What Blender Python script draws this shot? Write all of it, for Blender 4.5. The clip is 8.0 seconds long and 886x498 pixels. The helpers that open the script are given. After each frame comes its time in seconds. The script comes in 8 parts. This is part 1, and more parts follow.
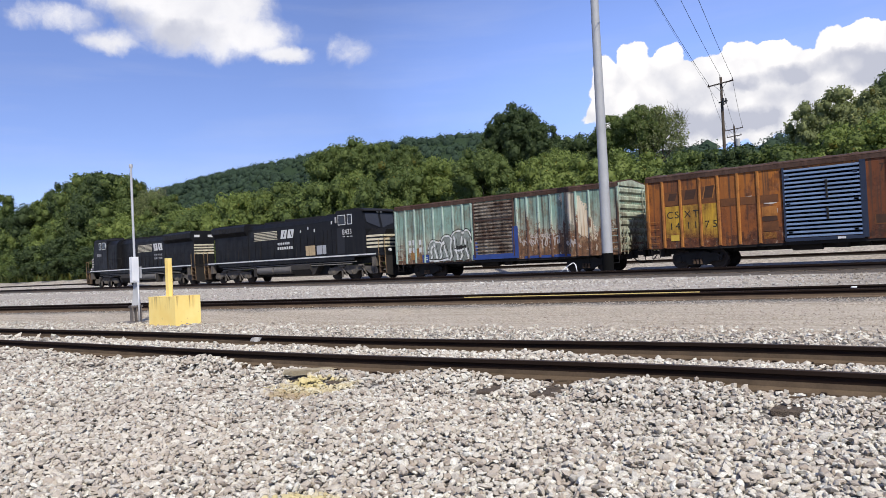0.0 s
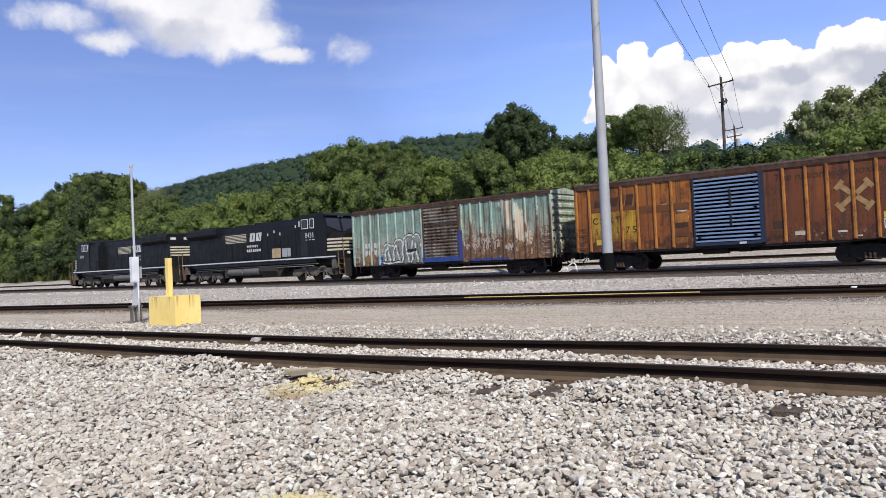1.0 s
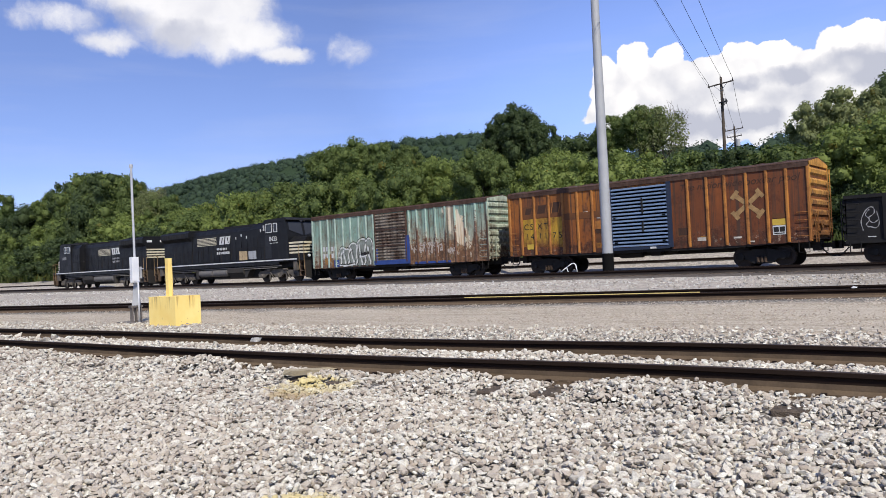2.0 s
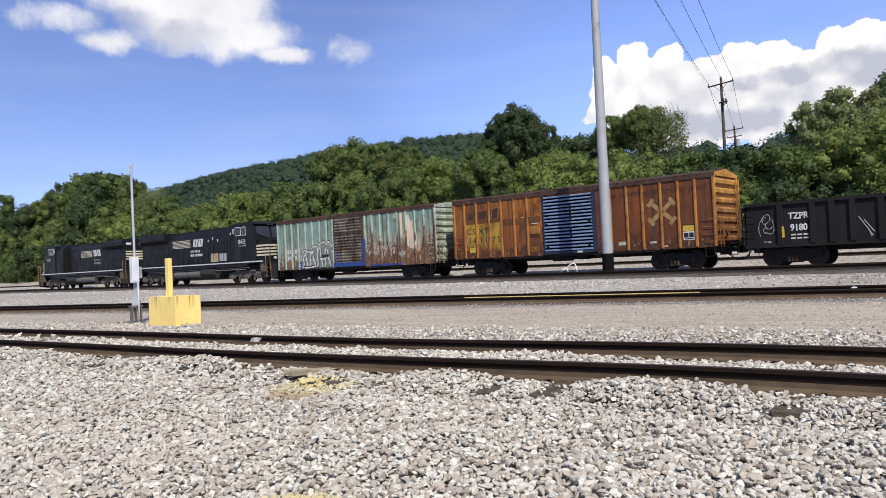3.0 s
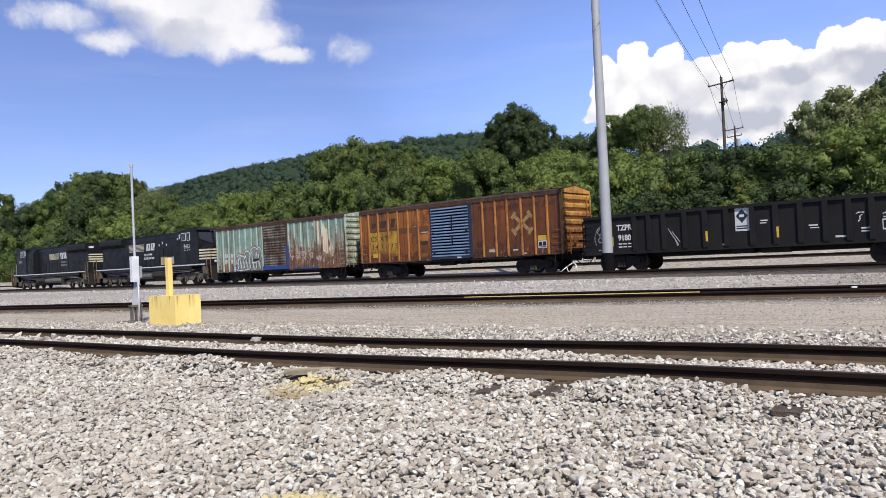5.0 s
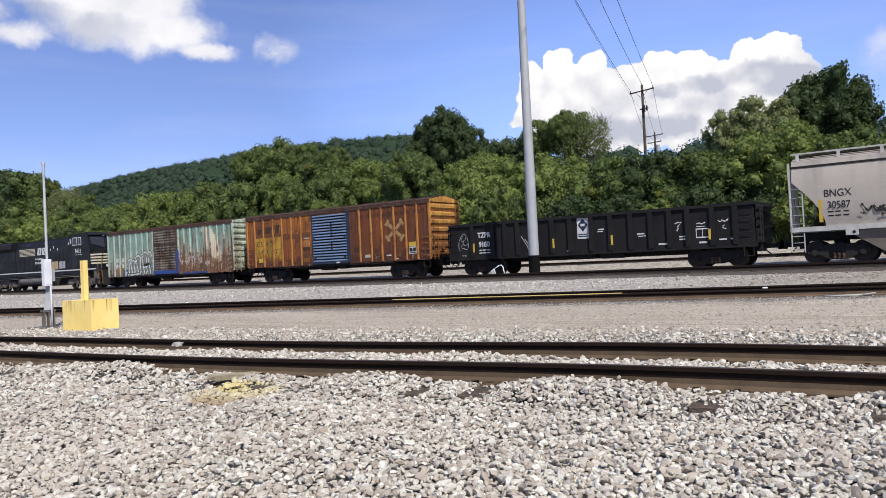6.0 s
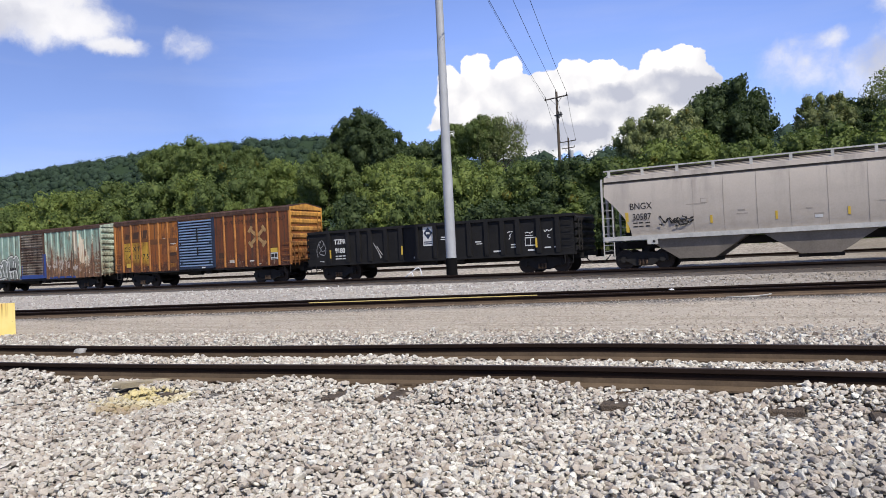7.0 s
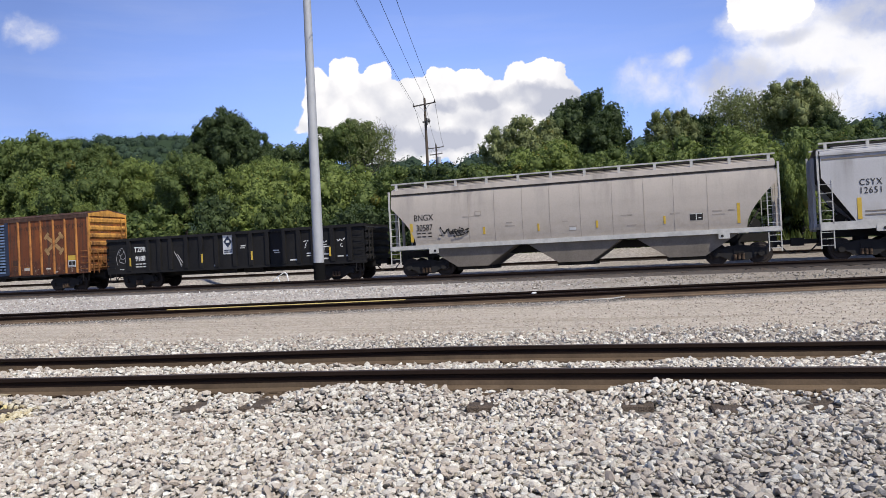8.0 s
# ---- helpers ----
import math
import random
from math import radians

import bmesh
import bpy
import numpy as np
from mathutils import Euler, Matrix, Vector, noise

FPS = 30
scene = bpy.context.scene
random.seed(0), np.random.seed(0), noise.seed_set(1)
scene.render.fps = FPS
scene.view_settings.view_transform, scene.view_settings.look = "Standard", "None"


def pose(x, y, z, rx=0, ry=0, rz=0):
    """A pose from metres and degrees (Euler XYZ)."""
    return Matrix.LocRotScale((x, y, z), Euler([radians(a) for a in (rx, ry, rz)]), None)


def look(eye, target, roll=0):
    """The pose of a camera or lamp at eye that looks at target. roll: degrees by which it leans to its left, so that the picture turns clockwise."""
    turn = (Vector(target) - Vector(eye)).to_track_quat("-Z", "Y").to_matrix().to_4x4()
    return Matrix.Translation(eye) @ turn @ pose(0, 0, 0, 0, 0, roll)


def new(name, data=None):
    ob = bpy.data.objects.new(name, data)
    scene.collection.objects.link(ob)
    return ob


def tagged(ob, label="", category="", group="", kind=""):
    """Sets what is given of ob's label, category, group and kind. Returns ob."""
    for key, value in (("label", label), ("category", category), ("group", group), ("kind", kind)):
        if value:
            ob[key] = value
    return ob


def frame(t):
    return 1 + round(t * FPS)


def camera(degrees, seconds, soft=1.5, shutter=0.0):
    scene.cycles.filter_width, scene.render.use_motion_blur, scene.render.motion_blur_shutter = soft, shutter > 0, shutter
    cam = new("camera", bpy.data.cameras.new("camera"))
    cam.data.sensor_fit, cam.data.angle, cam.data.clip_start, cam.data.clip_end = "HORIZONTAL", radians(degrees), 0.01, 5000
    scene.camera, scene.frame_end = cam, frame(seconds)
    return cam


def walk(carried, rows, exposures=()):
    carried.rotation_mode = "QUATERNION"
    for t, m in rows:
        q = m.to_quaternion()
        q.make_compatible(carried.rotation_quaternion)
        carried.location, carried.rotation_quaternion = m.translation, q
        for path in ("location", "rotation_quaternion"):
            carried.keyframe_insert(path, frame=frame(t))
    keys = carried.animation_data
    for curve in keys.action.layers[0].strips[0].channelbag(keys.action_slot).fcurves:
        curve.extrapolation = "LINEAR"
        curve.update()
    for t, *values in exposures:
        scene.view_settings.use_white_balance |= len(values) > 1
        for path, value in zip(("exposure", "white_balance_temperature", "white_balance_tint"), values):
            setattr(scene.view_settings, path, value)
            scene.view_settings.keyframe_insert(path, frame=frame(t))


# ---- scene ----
# ================= camera =================
# World: x runs along the train's track, y away from the eye across the tracks, z = 0 at the rails' tops.
EYE = (0.0, 0.0, 0.85)
cam = camera(61.56, 8.0, 0.7)


def cam_pose(yaw, pitch, roll):
    a, p = radians(yaw + 40.71), radians(pitch)
    d = Vector((-math.sin(a) * math.cos(p), math.cos(a) * math.cos(p), math.sin(p)))
    return look(EYE, Vector(EYE) + d * 10.0, -roll)


PATH = [
    (0.0, 0.0, 1.054, 2.744), (0.5, 0.007, 1.048, 2.745), (1.0, 0.008, 1.054, 2.738), (1.5, 0.011, 1.062, 2.725),
    (3.0, 0.006, 1.075, 2.715), (3.5, 0.015, 1.05, 2.74), (4.0, 0.03, 1.045, 2.74), (4.6, 0.03, 1.04, 2.73),
    (5.0, 0.02, 1.035, 2.69), (5.2, -0.03, 1.03, 2.66), (5.3, -0.13, 1.03, 2.65), (5.4, -0.48, 1.025, 2.645), (5.5, -1.409, 1.021, 2.64), (5.6, -2.68, 1.008, 2.668),
    (5.7, -3.66, 0.995, 2.696), (5.8, -4.8, 0.981, 2.724), (5.9, -5.27, 0.968, 2.752), (6.0, -5.505, 0.955, 2.78), (6.1, -5.73, 0.94, 2.784),
    (6.2, -6.25, 0.925, 2.788), (6.3, -7.19, 0.911, 2.792), (6.4, -8.25, 0.896, 2.796), (6.5, -9.023, 0.881, 2.8), (6.6, -9.53, 0.876, 2.788),
    (6.7, -10.09, 0.871, 2.776), (6.8, -10.55, 0.866, 2.764), (6.9, -11.0, 0.861, 2.752), (7.0, -11.838, 0.856, 2.74), (7.1, -13.15, 0.841, 2.74),
    (7.2, -14.45, 0.827, 2.74), (7.3, -15.52, 0.812, 2.739), (7.4, -16.45, 0.798, 2.739), (7.5, -17.176, 0.783, 2.739), (7.6, -18.15, 0.773, 2.74),
    (7.7, -19.04, 0.763, 2.741), (7.8, -19.87, 0.754, 2.742), (7.9, -20.75, 0.744, 2.743), (8.0, -21.955, 0.734, 2.744)]
walk(cam, [(t, cam_pose(a, p, r)) for t, a, p, r in PATH])

# ================= sun, sky, clouds =================
SUN_DIR = Vector((0.575, -0.392, 0.718)).normalized()
sun = new("sun", bpy.data.lights.new("sun", "SUN"))
sun.data.energy, sun.data.angle, sun.data.color = 4.6, radians(0.53), (1.0, 0.945, 0.85)
sun.matrix_basis = look((0, 0, 60), Vector((0, 0, 60)) - SUN_DIR)

world = bpy.data.worlds.new("sky")
scene.world = world
world.use_nodes = True
wn, wl = world.node_tree.nodes, world.node_tree.links
wn.clear()


def wnode(kind, **values):
    n = wn.new(kind)
    for k, v in values.items():
        n.inputs[k].default_value = v
    return n


def wmath(op, a, b=None, c=None, clamp=False):
    n = wn.new("ShaderNodeMath")
    n.operation, n.use_clamp = op, clamp
    for i, v in enumerate((a, b, c)):
        if v is None:
            continue
        if isinstance(v, (int, float)):
            n.inputs[i].default_value = v
        else:
            wl.new(v, n.inputs[i])
    return n.outputs[0]


sky = wn.new("ShaderNodeTexSky")
sky.sky_type, sky.sun_disc = "NISHITA", False
sky.sun_elevation = math.asin(SUN_DIR.z)
sky.sun_rotation = math.atan2(SUN_DIR.x, SUN_DIR.y)
sky.altitude = 1200.0
sky.air_density, sky.dust_density, sky.ozone_density = 0.75, 0.2, 3.0
coord = wn.new("ShaderNodeTexCoord")
# clouds: lobes on the dome (azimuth to the left, elevation, half width, half height, weight), edges billowed by noise
CUMULUS = [
    (28.0, 12.9, 1.3, 2.0, 1.0), (25.6, 13.8, 1.3, 1.75, 1.2), (23.1, 13.9, 1.45, 1.5, 1.2), (20.6, 12.9, 1.6, 1.5, 1.2), (18.3, 13.4, 1.6, 1.3, 1.2),
    (16.2, 13.3, 1.5, 1.05, 1.2), (14.2, 12.4, 1.5, 1.2, 1.2), (12.2, 13.1, 1.5, 1.4, 1.2), (10.5, 13.3, 1.6, 1.45, 1.2), (9.3, 13.0, 1.0, 1.3, 1.2), (9.0, 11.6, 1.4, 2.0, 1.1),
    (24.4, 12.9, 2.6, 1.55, 1.3), (21.8, 12.8, 2.2, 1.4, 1.2), (25.0, 12.0, 3.6, 2.2, 1.5), (20.0, 11.6, 4.5, 2.3, 1.5), (15.5, 11.6, 4.0, 2.2, 1.5), (11.0, 11.8, 3.0, 2.2, 1.4), (20.7, 10.0, 7.9, 3.0, 1.6), (13.3, 10.3, 4.9, 3.1, 1.6), (27.6, 10.8, 1.9, 1.7, 1.0), (29.0, 10.4, 1.0, 0.7, 0.5),
    (-6.0, 15.9, 3.4, 1.4, 0.9), (-4.4, 16.6, 1.8, 1.2, 0.9)]
SOFT = [
    (58.9, 18.3, 5.2, 2.7, 1.2), (55.4, 17.1, 4.2, 1.7, 1.2), (52.5, 15.9, 2.6, 0.85, 1.1), (55.6, 19.6, 3.1, 2.9, 1.2), (61.3, 19.6, 5.0, 1.8, 1.1), (58.3, 16.6, 4.6, 1.2, 0.75),
    (64.1, 16.5, 2.3, 0.95, 0.8), (67.4, 18.0, 2.6, 0.9, 0.6), (69.5, 17.6, 1.0, 0.65, 0.4), (47.2, 16.1, 1.6, 1.0, 0.45), (48.0, 16.6, 0.9, 0.65, 0.4),
    (0.7, 13.5, 1.3, 0.8, 0.6), (3.6, 12.9, 1.5, 0.9, 0.5), (2.0, 11.4, 1.2, 1.0, 0.45), (-3.6, 14.2, 0.7, 0.9, 0.5),
    (-6.0, 15.4, 3.9, 1.9, 1.1), (-9.1, 13.1, 4.5, 2.6, 1.0), (-11.7, 11.2, 3.2, 2.9, 1.0), (-5.1, 12.6, 3.3, 2.3, 0.8), (-7.5, 10.2, 4.6, 1.6, 0.7), (-11.5, 14.5, 2.2, 1.6, 0.7),
    (-3.2, 10.9, 4.9, 2.2, 0.6), (2.6, 12.5, 2.8, 1.6, 0.4), (-9.5, 8.9, 4.4, 2.0, 0.6),
    (-18.0, 13.0, 7.0, 6.0, 1.0), (-26.0, 17.0, 9.0, 6.0, 1.0), (100.0, 16.0, 9.0, 5.0, 0.8)]
# thick grey bellies inside the clouds
GREY = [(11.6, 12.1, 2.4, 1.0, 1.0), (10.0, 11.3, 2.0, 1.0, 0.9), (15.0, 11.9, 2.0, 0.6, 0.6), (18.2, 11.7, 1.0, 0.5, 0.6), (19.5, 9.0, 4.0, 1.0, 0.8), (23.0, 9.3, 2.4, 0.8, 0.5),
        (59.5, 16.9, 3.2, 1.1, 0.7), (63.0, 17.9, 2.2, 0.8, 0.6), (-7.0, 13.9, 1.6, 0.6, 0.6), (-3.4, 11.6, 2.6, 1.6, 1.0), (-8.0, 10.9, 3.0, 0.7, 0.9), (-12.0, 14.6, 2.4, 1.4, 0.9)]
warp = wnode("ShaderNodeTexNoise", Scale=16.0, Detail=5.0, Roughness=0.6)
wl.new(coord.outputs["Generated"], warp.inputs["Vector"])
off = wn.new("ShaderNodeVectorMath")
off.operation = "SUBTRACT"
wl.new(warp.outputs["Color"], off.inputs[0])
off.inputs[1].default_value = (0.5, 0.5, 0.5)
scaled = wn.new("ShaderNodeVectorMath")
scaled.operation = "SCALE"
wl.new(off.outputs[0], scaled.inputs[0])
scaled.inputs["Scale"].default_value = 0.035
moved = wn.new("ShaderNodeVectorMath")
moved.operation = "ADD"
wl.new(coord.outputs["Generated"], moved.inputs[0])
wl.new(scaled.outputs[0], moved.inputs[1])
sep = wn.new("ShaderNodeSeparateXYZ")
wl.new(moved.outputs[0], sep.inputs[0])
azim = wmath("ARCTAN2", wmath("MULTIPLY", sep.outputs[0], -1.0), sep.outputs[1])
elev = wmath("ARCSINE", sep.outputs[2])


def cloud_cover(lobes, blend):
    cover = None
    for a, e, w, h, k in lobes:
        u = wmath("DIVIDE", wmath("SUBTRACT", azim, radians(a)), radians(w))
        v = wmath("DIVIDE", wmath("SUBTRACT", elev, radians(e)), radians(h))
        r2 = wmath("ADD", wmath("MULTIPLY", u, u), wmath("MULTIPLY", v, v))
        lobe = wmath("MULTIPLY", wmath("SUBTRACT", 1.0, r2), k)
        cover = lobe if cover is None else wmath("SMOOTH_MAX", cover, lobe, blend)
    return cover


def smooth_range(v, lo, hi):
    n = wn.new("ShaderNodeMapRange")
    n.interpolation_type = "SMOOTHSTEP"
    n.inputs["From Min"].default_value, n.inputs["From Max"].default_value = lo, hi
    wl.new(v, n.inputs["Value"])
    return n.outputs[0]


fine = wnode("ShaderNodeTexNoise", Scale=30.0, Detail=10.0, Roughness=0.6)
wl.new(moved.outputs[0], fine.inputs["Vector"])
puff = wnode("ShaderNodeTexNoise", Scale=15.0, Detail=6.0, Roughness=0.5)
wl.new(moved.outputs[0], puff.inputs["Vector"])
lump = wnode("ShaderNodeTexVoronoi", Scale=34.0)
lump.feature = "SMOOTH_F1"
lump.inputs["Smoothness"].default_value = 0.4
wl.new(moved.outputs[0], lump.inputs["Vector"])
lump2 = wnode("ShaderNodeTexVoronoi", Scale=80.0)
wl.new(moved.outputs[0], lump2.inputs["Vector"])
billow = wmath("ADD", wmath("MULTIPLY", wmath("SUBTRACT", 0.4, lump.outputs["Distance"]), 0.7),
               wmath("MULTIPLY", wmath("SUBTRACT", 0.42, lump2.outputs["Distance"]), 0.32))
grain = wmath("SUBTRACT", fine.outputs[0], 0.5)
body = cloud_cover(CUMULUS, 0.25)
hard = smooth_range(wmath("ADD", wmath("ADD", body, billow), wmath("MULTIPLY", grain, 0.6)), 0.02, 0.2)
mass = cloud_cover(SOFT, 0.5)
soft_dens = wmath("ADD", wmath("ADD", mass, wmath("MULTIPLY", billow, 0.35)), wmath("MULTIPLY", grain, 1.5))
soft = wmath("MULTIPLY", smooth_range(soft_dens, -0.35, 0.95), 0.93)
# thin high haze streaks
veil_map = wn.new("ShaderNodeMapping")
veil_map.inputs["Scale"].default_value = (1.2, 1.2, 9.0)
wl.new(coord.outputs["Generated"], veil_map.inputs[0])
veil = wnode("ShaderNodeTexNoise", Scale=2.6, Detail=6.0, Roughness=0.55)
wl.new(veil_map.outputs[0], veil.inputs["Vector"])
veil_amt = wmath("MULTIPLY", wmath("SUBTRACT", veil.outputs[0], 0.47, clamp=True), 0.4)
# a broad thin haze over the ridge's end
hu = wmath("DIVIDE", wmath("SUBTRACT", azim, radians(14.0)), radians(34.0))
hv = wmath("DIVIDE", wmath("SUBTRACT", elev, radians(15.0)), radians(13.0))
haze = wmath("SUBTRACT", 1.0, wmath("ADD", wmath("MULTIPLY", hu, hu), wmath("MULTIPLY", hv, hv)), clamp=True)
alpha = wmath("MAXIMUM", wmath("MAXIMUM", hard, soft), veil_amt, clamp=True)
# cloud brightness: white lit billows, greyer thick bellies towards the base
low = wn.new("ShaderNodeMapRange")
low.inputs["From Min"].default_value, low.inputs["From Max"].default_value = radians(14.6), radians(10.0)
low.inputs["To Min"].default_value, low.inputs["To Max"].default_value = -0.25, 0.8
wl.new(elev, low.inputs["Value"])
mottle = wmath("MULTIPLY", wmath("SUBTRACT", puff.outputs[0], 0.5), 3.2)
hollow = wmath("MULTIPLY", wmath("SUBTRACT", lump.outputs["Distance"], 0.35), 0.9)
grey_in = smooth_range(wmath("ADD", cloud_cover(GREY, 0.4), wmath("MULTIPLY", grain, 0.8)), -0.5, 0.7)
belly = wmath("ADD", wmath("ADD", wmath("MULTIPLY_ADD", grey_in, 0.75, -0.12), wmath("MULTIPLY_ADD", low.outputs[0], 0.5, 0.0)), wmath("ADD", wmath("MULTIPLY", mottle, 0.55), hollow), clamp=True)
soft_belly = wmath("ADD", wmath("MULTIPLY", wmath("SUBTRACT", 1.0, soft), 0.5), wmath("ADD", wmath("MULTIPLY_ADD", mottle, 0.4, 0.05), wmath("MULTIPLY", grey_in, 0.6)), clamp=True)
which = wn.new("ShaderNodeMix")
wl.new(hard, which.inputs["Factor"])
wl.new(soft_belly, which.inputs["A"])
wl.new(belly, which.inputs["B"])
shade = wn.new("ShaderNodeMix")
shade.data_type = "RGBA"
shade.inputs["A"].default_value = (1.05, 1.03, 1.03, 1)
shade.inputs["B"].default_value = (0.56, 0.58, 0.68, 1)
wl.new(which.outputs["Result"], shade.inputs["Factor"])
tint = wn.new("ShaderNodeMix")
tint.data_type, tint.blend_type = "RGBA", "MULTIPLY"
tint.inputs["Factor"].default_value = 1.0
wl.new(sky.outputs[0], tint.inputs["A"])
tint.inputs["B"].default_value = (1.09, 0.97, 1.13, 1)
bg_sky = wnode("ShaderNodeBackground")
even = wn.new("ShaderNodeMapRange")
even.inputs["From Min"].default_value, even.inputs["From Max"].default_value = radians(4.0), radians(20.0)
even.inputs["To Min"].default_value, even.inputs["To Max"].default_value = 0.122, 0.158
wl.new(elev, even.inputs["Value"])
wl.new(wmath("MULTIPLY_ADD", haze, 0.08, even.outputs[0]), bg_sky.inputs["Strength"])
wl.new(tint.outputs["Result"], bg_sky.inputs["Color"])
bg_cloud = wnode("ShaderNodeBackground", Strength=1.0)
wl.new(shade.outputs["Result"], bg_cloud.inputs["Color"])
mixw = wn.new("ShaderNodeMixShader")
wl.new(alpha, mixw.inputs[0])
wl.new(bg_sky.outputs[0], mixw.inputs[1])
wl.new(bg_cloud.outputs[0], mixw.inputs[2])
wout = wn.new("ShaderNodeOutputWorld")
wl.new(mixw.outputs[0], wout.inputs[0])
scene.view_settings.exposure = 0.0
# ================= helpers for meshes =================
def box(bm, x0, x1, y0, y1, z0, z1):
    c = [bm.verts.new(p) for p in ((x0, y0, z0), (x1, y0, z0), (x1, y1, z0), (x0, y1, z0),
                                   (x0, y0, z1), (x1, y0, z1), (x1, y1, z1), (x0, y1, z1))]
    for f in ((3, 2, 1, 0), (4, 5, 6, 7), (0, 1, 5, 4), (1, 2, 6, 5), (2, 3, 7, 6), (3, 0, 4, 7)):
        bm.faces.new([c[i] for i in f])
    return c


def tube(bm, a, b, r0, r1=None, n=10, cap=True):
    a, b = Vector(a), Vector(b)
    r1 = r0 if r1 is None else r1
    q = (b - a).to_track_quat("Z", "Y")
    rings = []
    for p, r in ((a, r0), (b, r1)):
        rings.append([bm.verts.new(p + q @ Vector((r * math.cos(i * math.tau / n), r * math.sin(i * math.tau / n), 0))) for i in range(n)])
    for i in range(n):
        f = bm.faces.new((rings[0][i], rings[0][(i + 1) % n], rings[1][(i + 1) % n], rings[1][i]))
        f.smooth = n > 6
    if cap:
        bm.faces.new(rings[0][::-1])
        bm.faces.new(rings[1])


def prism(bm, outline, axis, a, b):
    """Extrude a closed outline (two coordinates) along x ('x': outline is y, z) or y ('y': outline is x, z)."""
    def at(p, d):
        return (d, p[0], p[1]) if axis == "x" else (p[0], d, p[1])
    lo = [bm.verts.new(at(p, a)) for p in outline]
    hi = [bm.verts.new(at(p, b)) for p in outline]
    n = len(outline)
    for i in range(n):
        bm.faces.new((lo[i], lo[(i + 1) % n], hi[(i + 1) % n], hi[i]))
    bm.faces.new(lo[::-1])
    bm.faces.new(hi)


def mesh_of(bm, name, mat, bevel=0.0):
    if bevel:
        bmesh.ops.bevel(bm, geom=[e for e in bm.edges if len(e.link_faces) == 2 and e.calc_face_angle(0) > 0.5], offset=bevel, segments=1, affect="EDGES")
    bmesh.ops.recalc_face_normals(bm, faces=bm.faces)
    for e in bm.edges:
        e.smooth = len(e.link_faces) == 2 and e.calc_face_angle(0) < 0.65
    me = bpy.data.meshes.new(name)
    bm.to_mesh(me)
    bm.free()
    me.materials.append(mat)
    return me


def part(name, bm, mat, parent, label="", bevel=0.0, at=None):
    me = bm if isinstance(bm, bpy.types.Mesh) else mesh_of(bm, name, mat, bevel)
    ob = new(name, me)
    ob.parent = parent
    if at is not None:
        ob.matrix_basis = at
    if label:
        ob["label"] = label
    return ob


def holder(name, m, label, category, group="", kind=""):
    ob = new(name)
    ob.empty_display_size = 0.3
    ob.matrix_basis = m
    return tagged(ob, label, category, group, kind)


def thing(name, bm, mat, m, label, category, group="", kind="", bevel=0.0):
    ob = new(name, bm if isinstance(bm, bpy.types.Mesh) else mesh_of(bm, name, mat, bevel))
    ob.matrix_basis = m
    return tagged(ob, label, category, group, kind)


def lettering(text, size, mat, parent, at, name="lettering", label="", stretch=1.0, gap=1.0, slant=0.0, heavy=0.0):
    cu = bpy.data.curves.new(name, "FONT")
    cu.body, cu.size, cu.align_x, cu.align_y, cu.extrude, cu.space_character = text, size, "CENTER", "CENTER", 0.004, gap
    cu.bevel_depth, cu.bevel_resolution = heavy, 0
    tmp = new("tmp", cu)
    bpy.context.view_layer.update()
    me = bpy.data.meshes.new_from_object(tmp.evaluated_get(bpy.context.evaluated_depsgraph_get()))
    bpy.data.objects.remove(tmp)
    bpy.data.curves.remove(cu)
    me.transform(Matrix(((stretch, slant, 0, 0), (0, 1, 0, 0), (0, 0, 1, 0), (0, 0, 0, 1))))
    # one part for each character: shapes that overlap along the line belong together
    bm = bmesh.new()
    bm.from_mesh(me)
    bpy.data.meshes.remove(me)
    bm.verts.ensure_lookup_table()
    seen, shapes = set(), []
    for v in bm.verts:
        if v.index in seen:
            continue
        stack, found = [v], set()
        while stack:
            w = stack.pop()
            if w.index in found:
                continue
            found.add(w.index)
            stack += [e.other_vert(w) for e in w.link_edges]
        seen |= found
        xs = [bm.verts[i].co.x for i in found]
        shapes.append([min(xs), max(xs), found])
    shapes.sort(key=lambda s: s[0])
    letters = []
    for s in shapes:
        if letters and min(s[1], letters[-1][1]) - s[0] > 0.4 * (min(s[1] - s[0], letters[-1][1] - letters[-1][0])):
            letters[-1][1] = max(s[1], letters[-1][1])
            letters[-1][2] = letters[-1][2] | s[2]
        else:
            letters.append(s)
    for _, _, keep in letters:
        one = bm.copy()
        bmesh.ops.delete(one, geom=[v for v in one.verts if v.index not in keep], context="VERTS")
        part(name, one, mat, parent, label, at=at)
    bm.free()


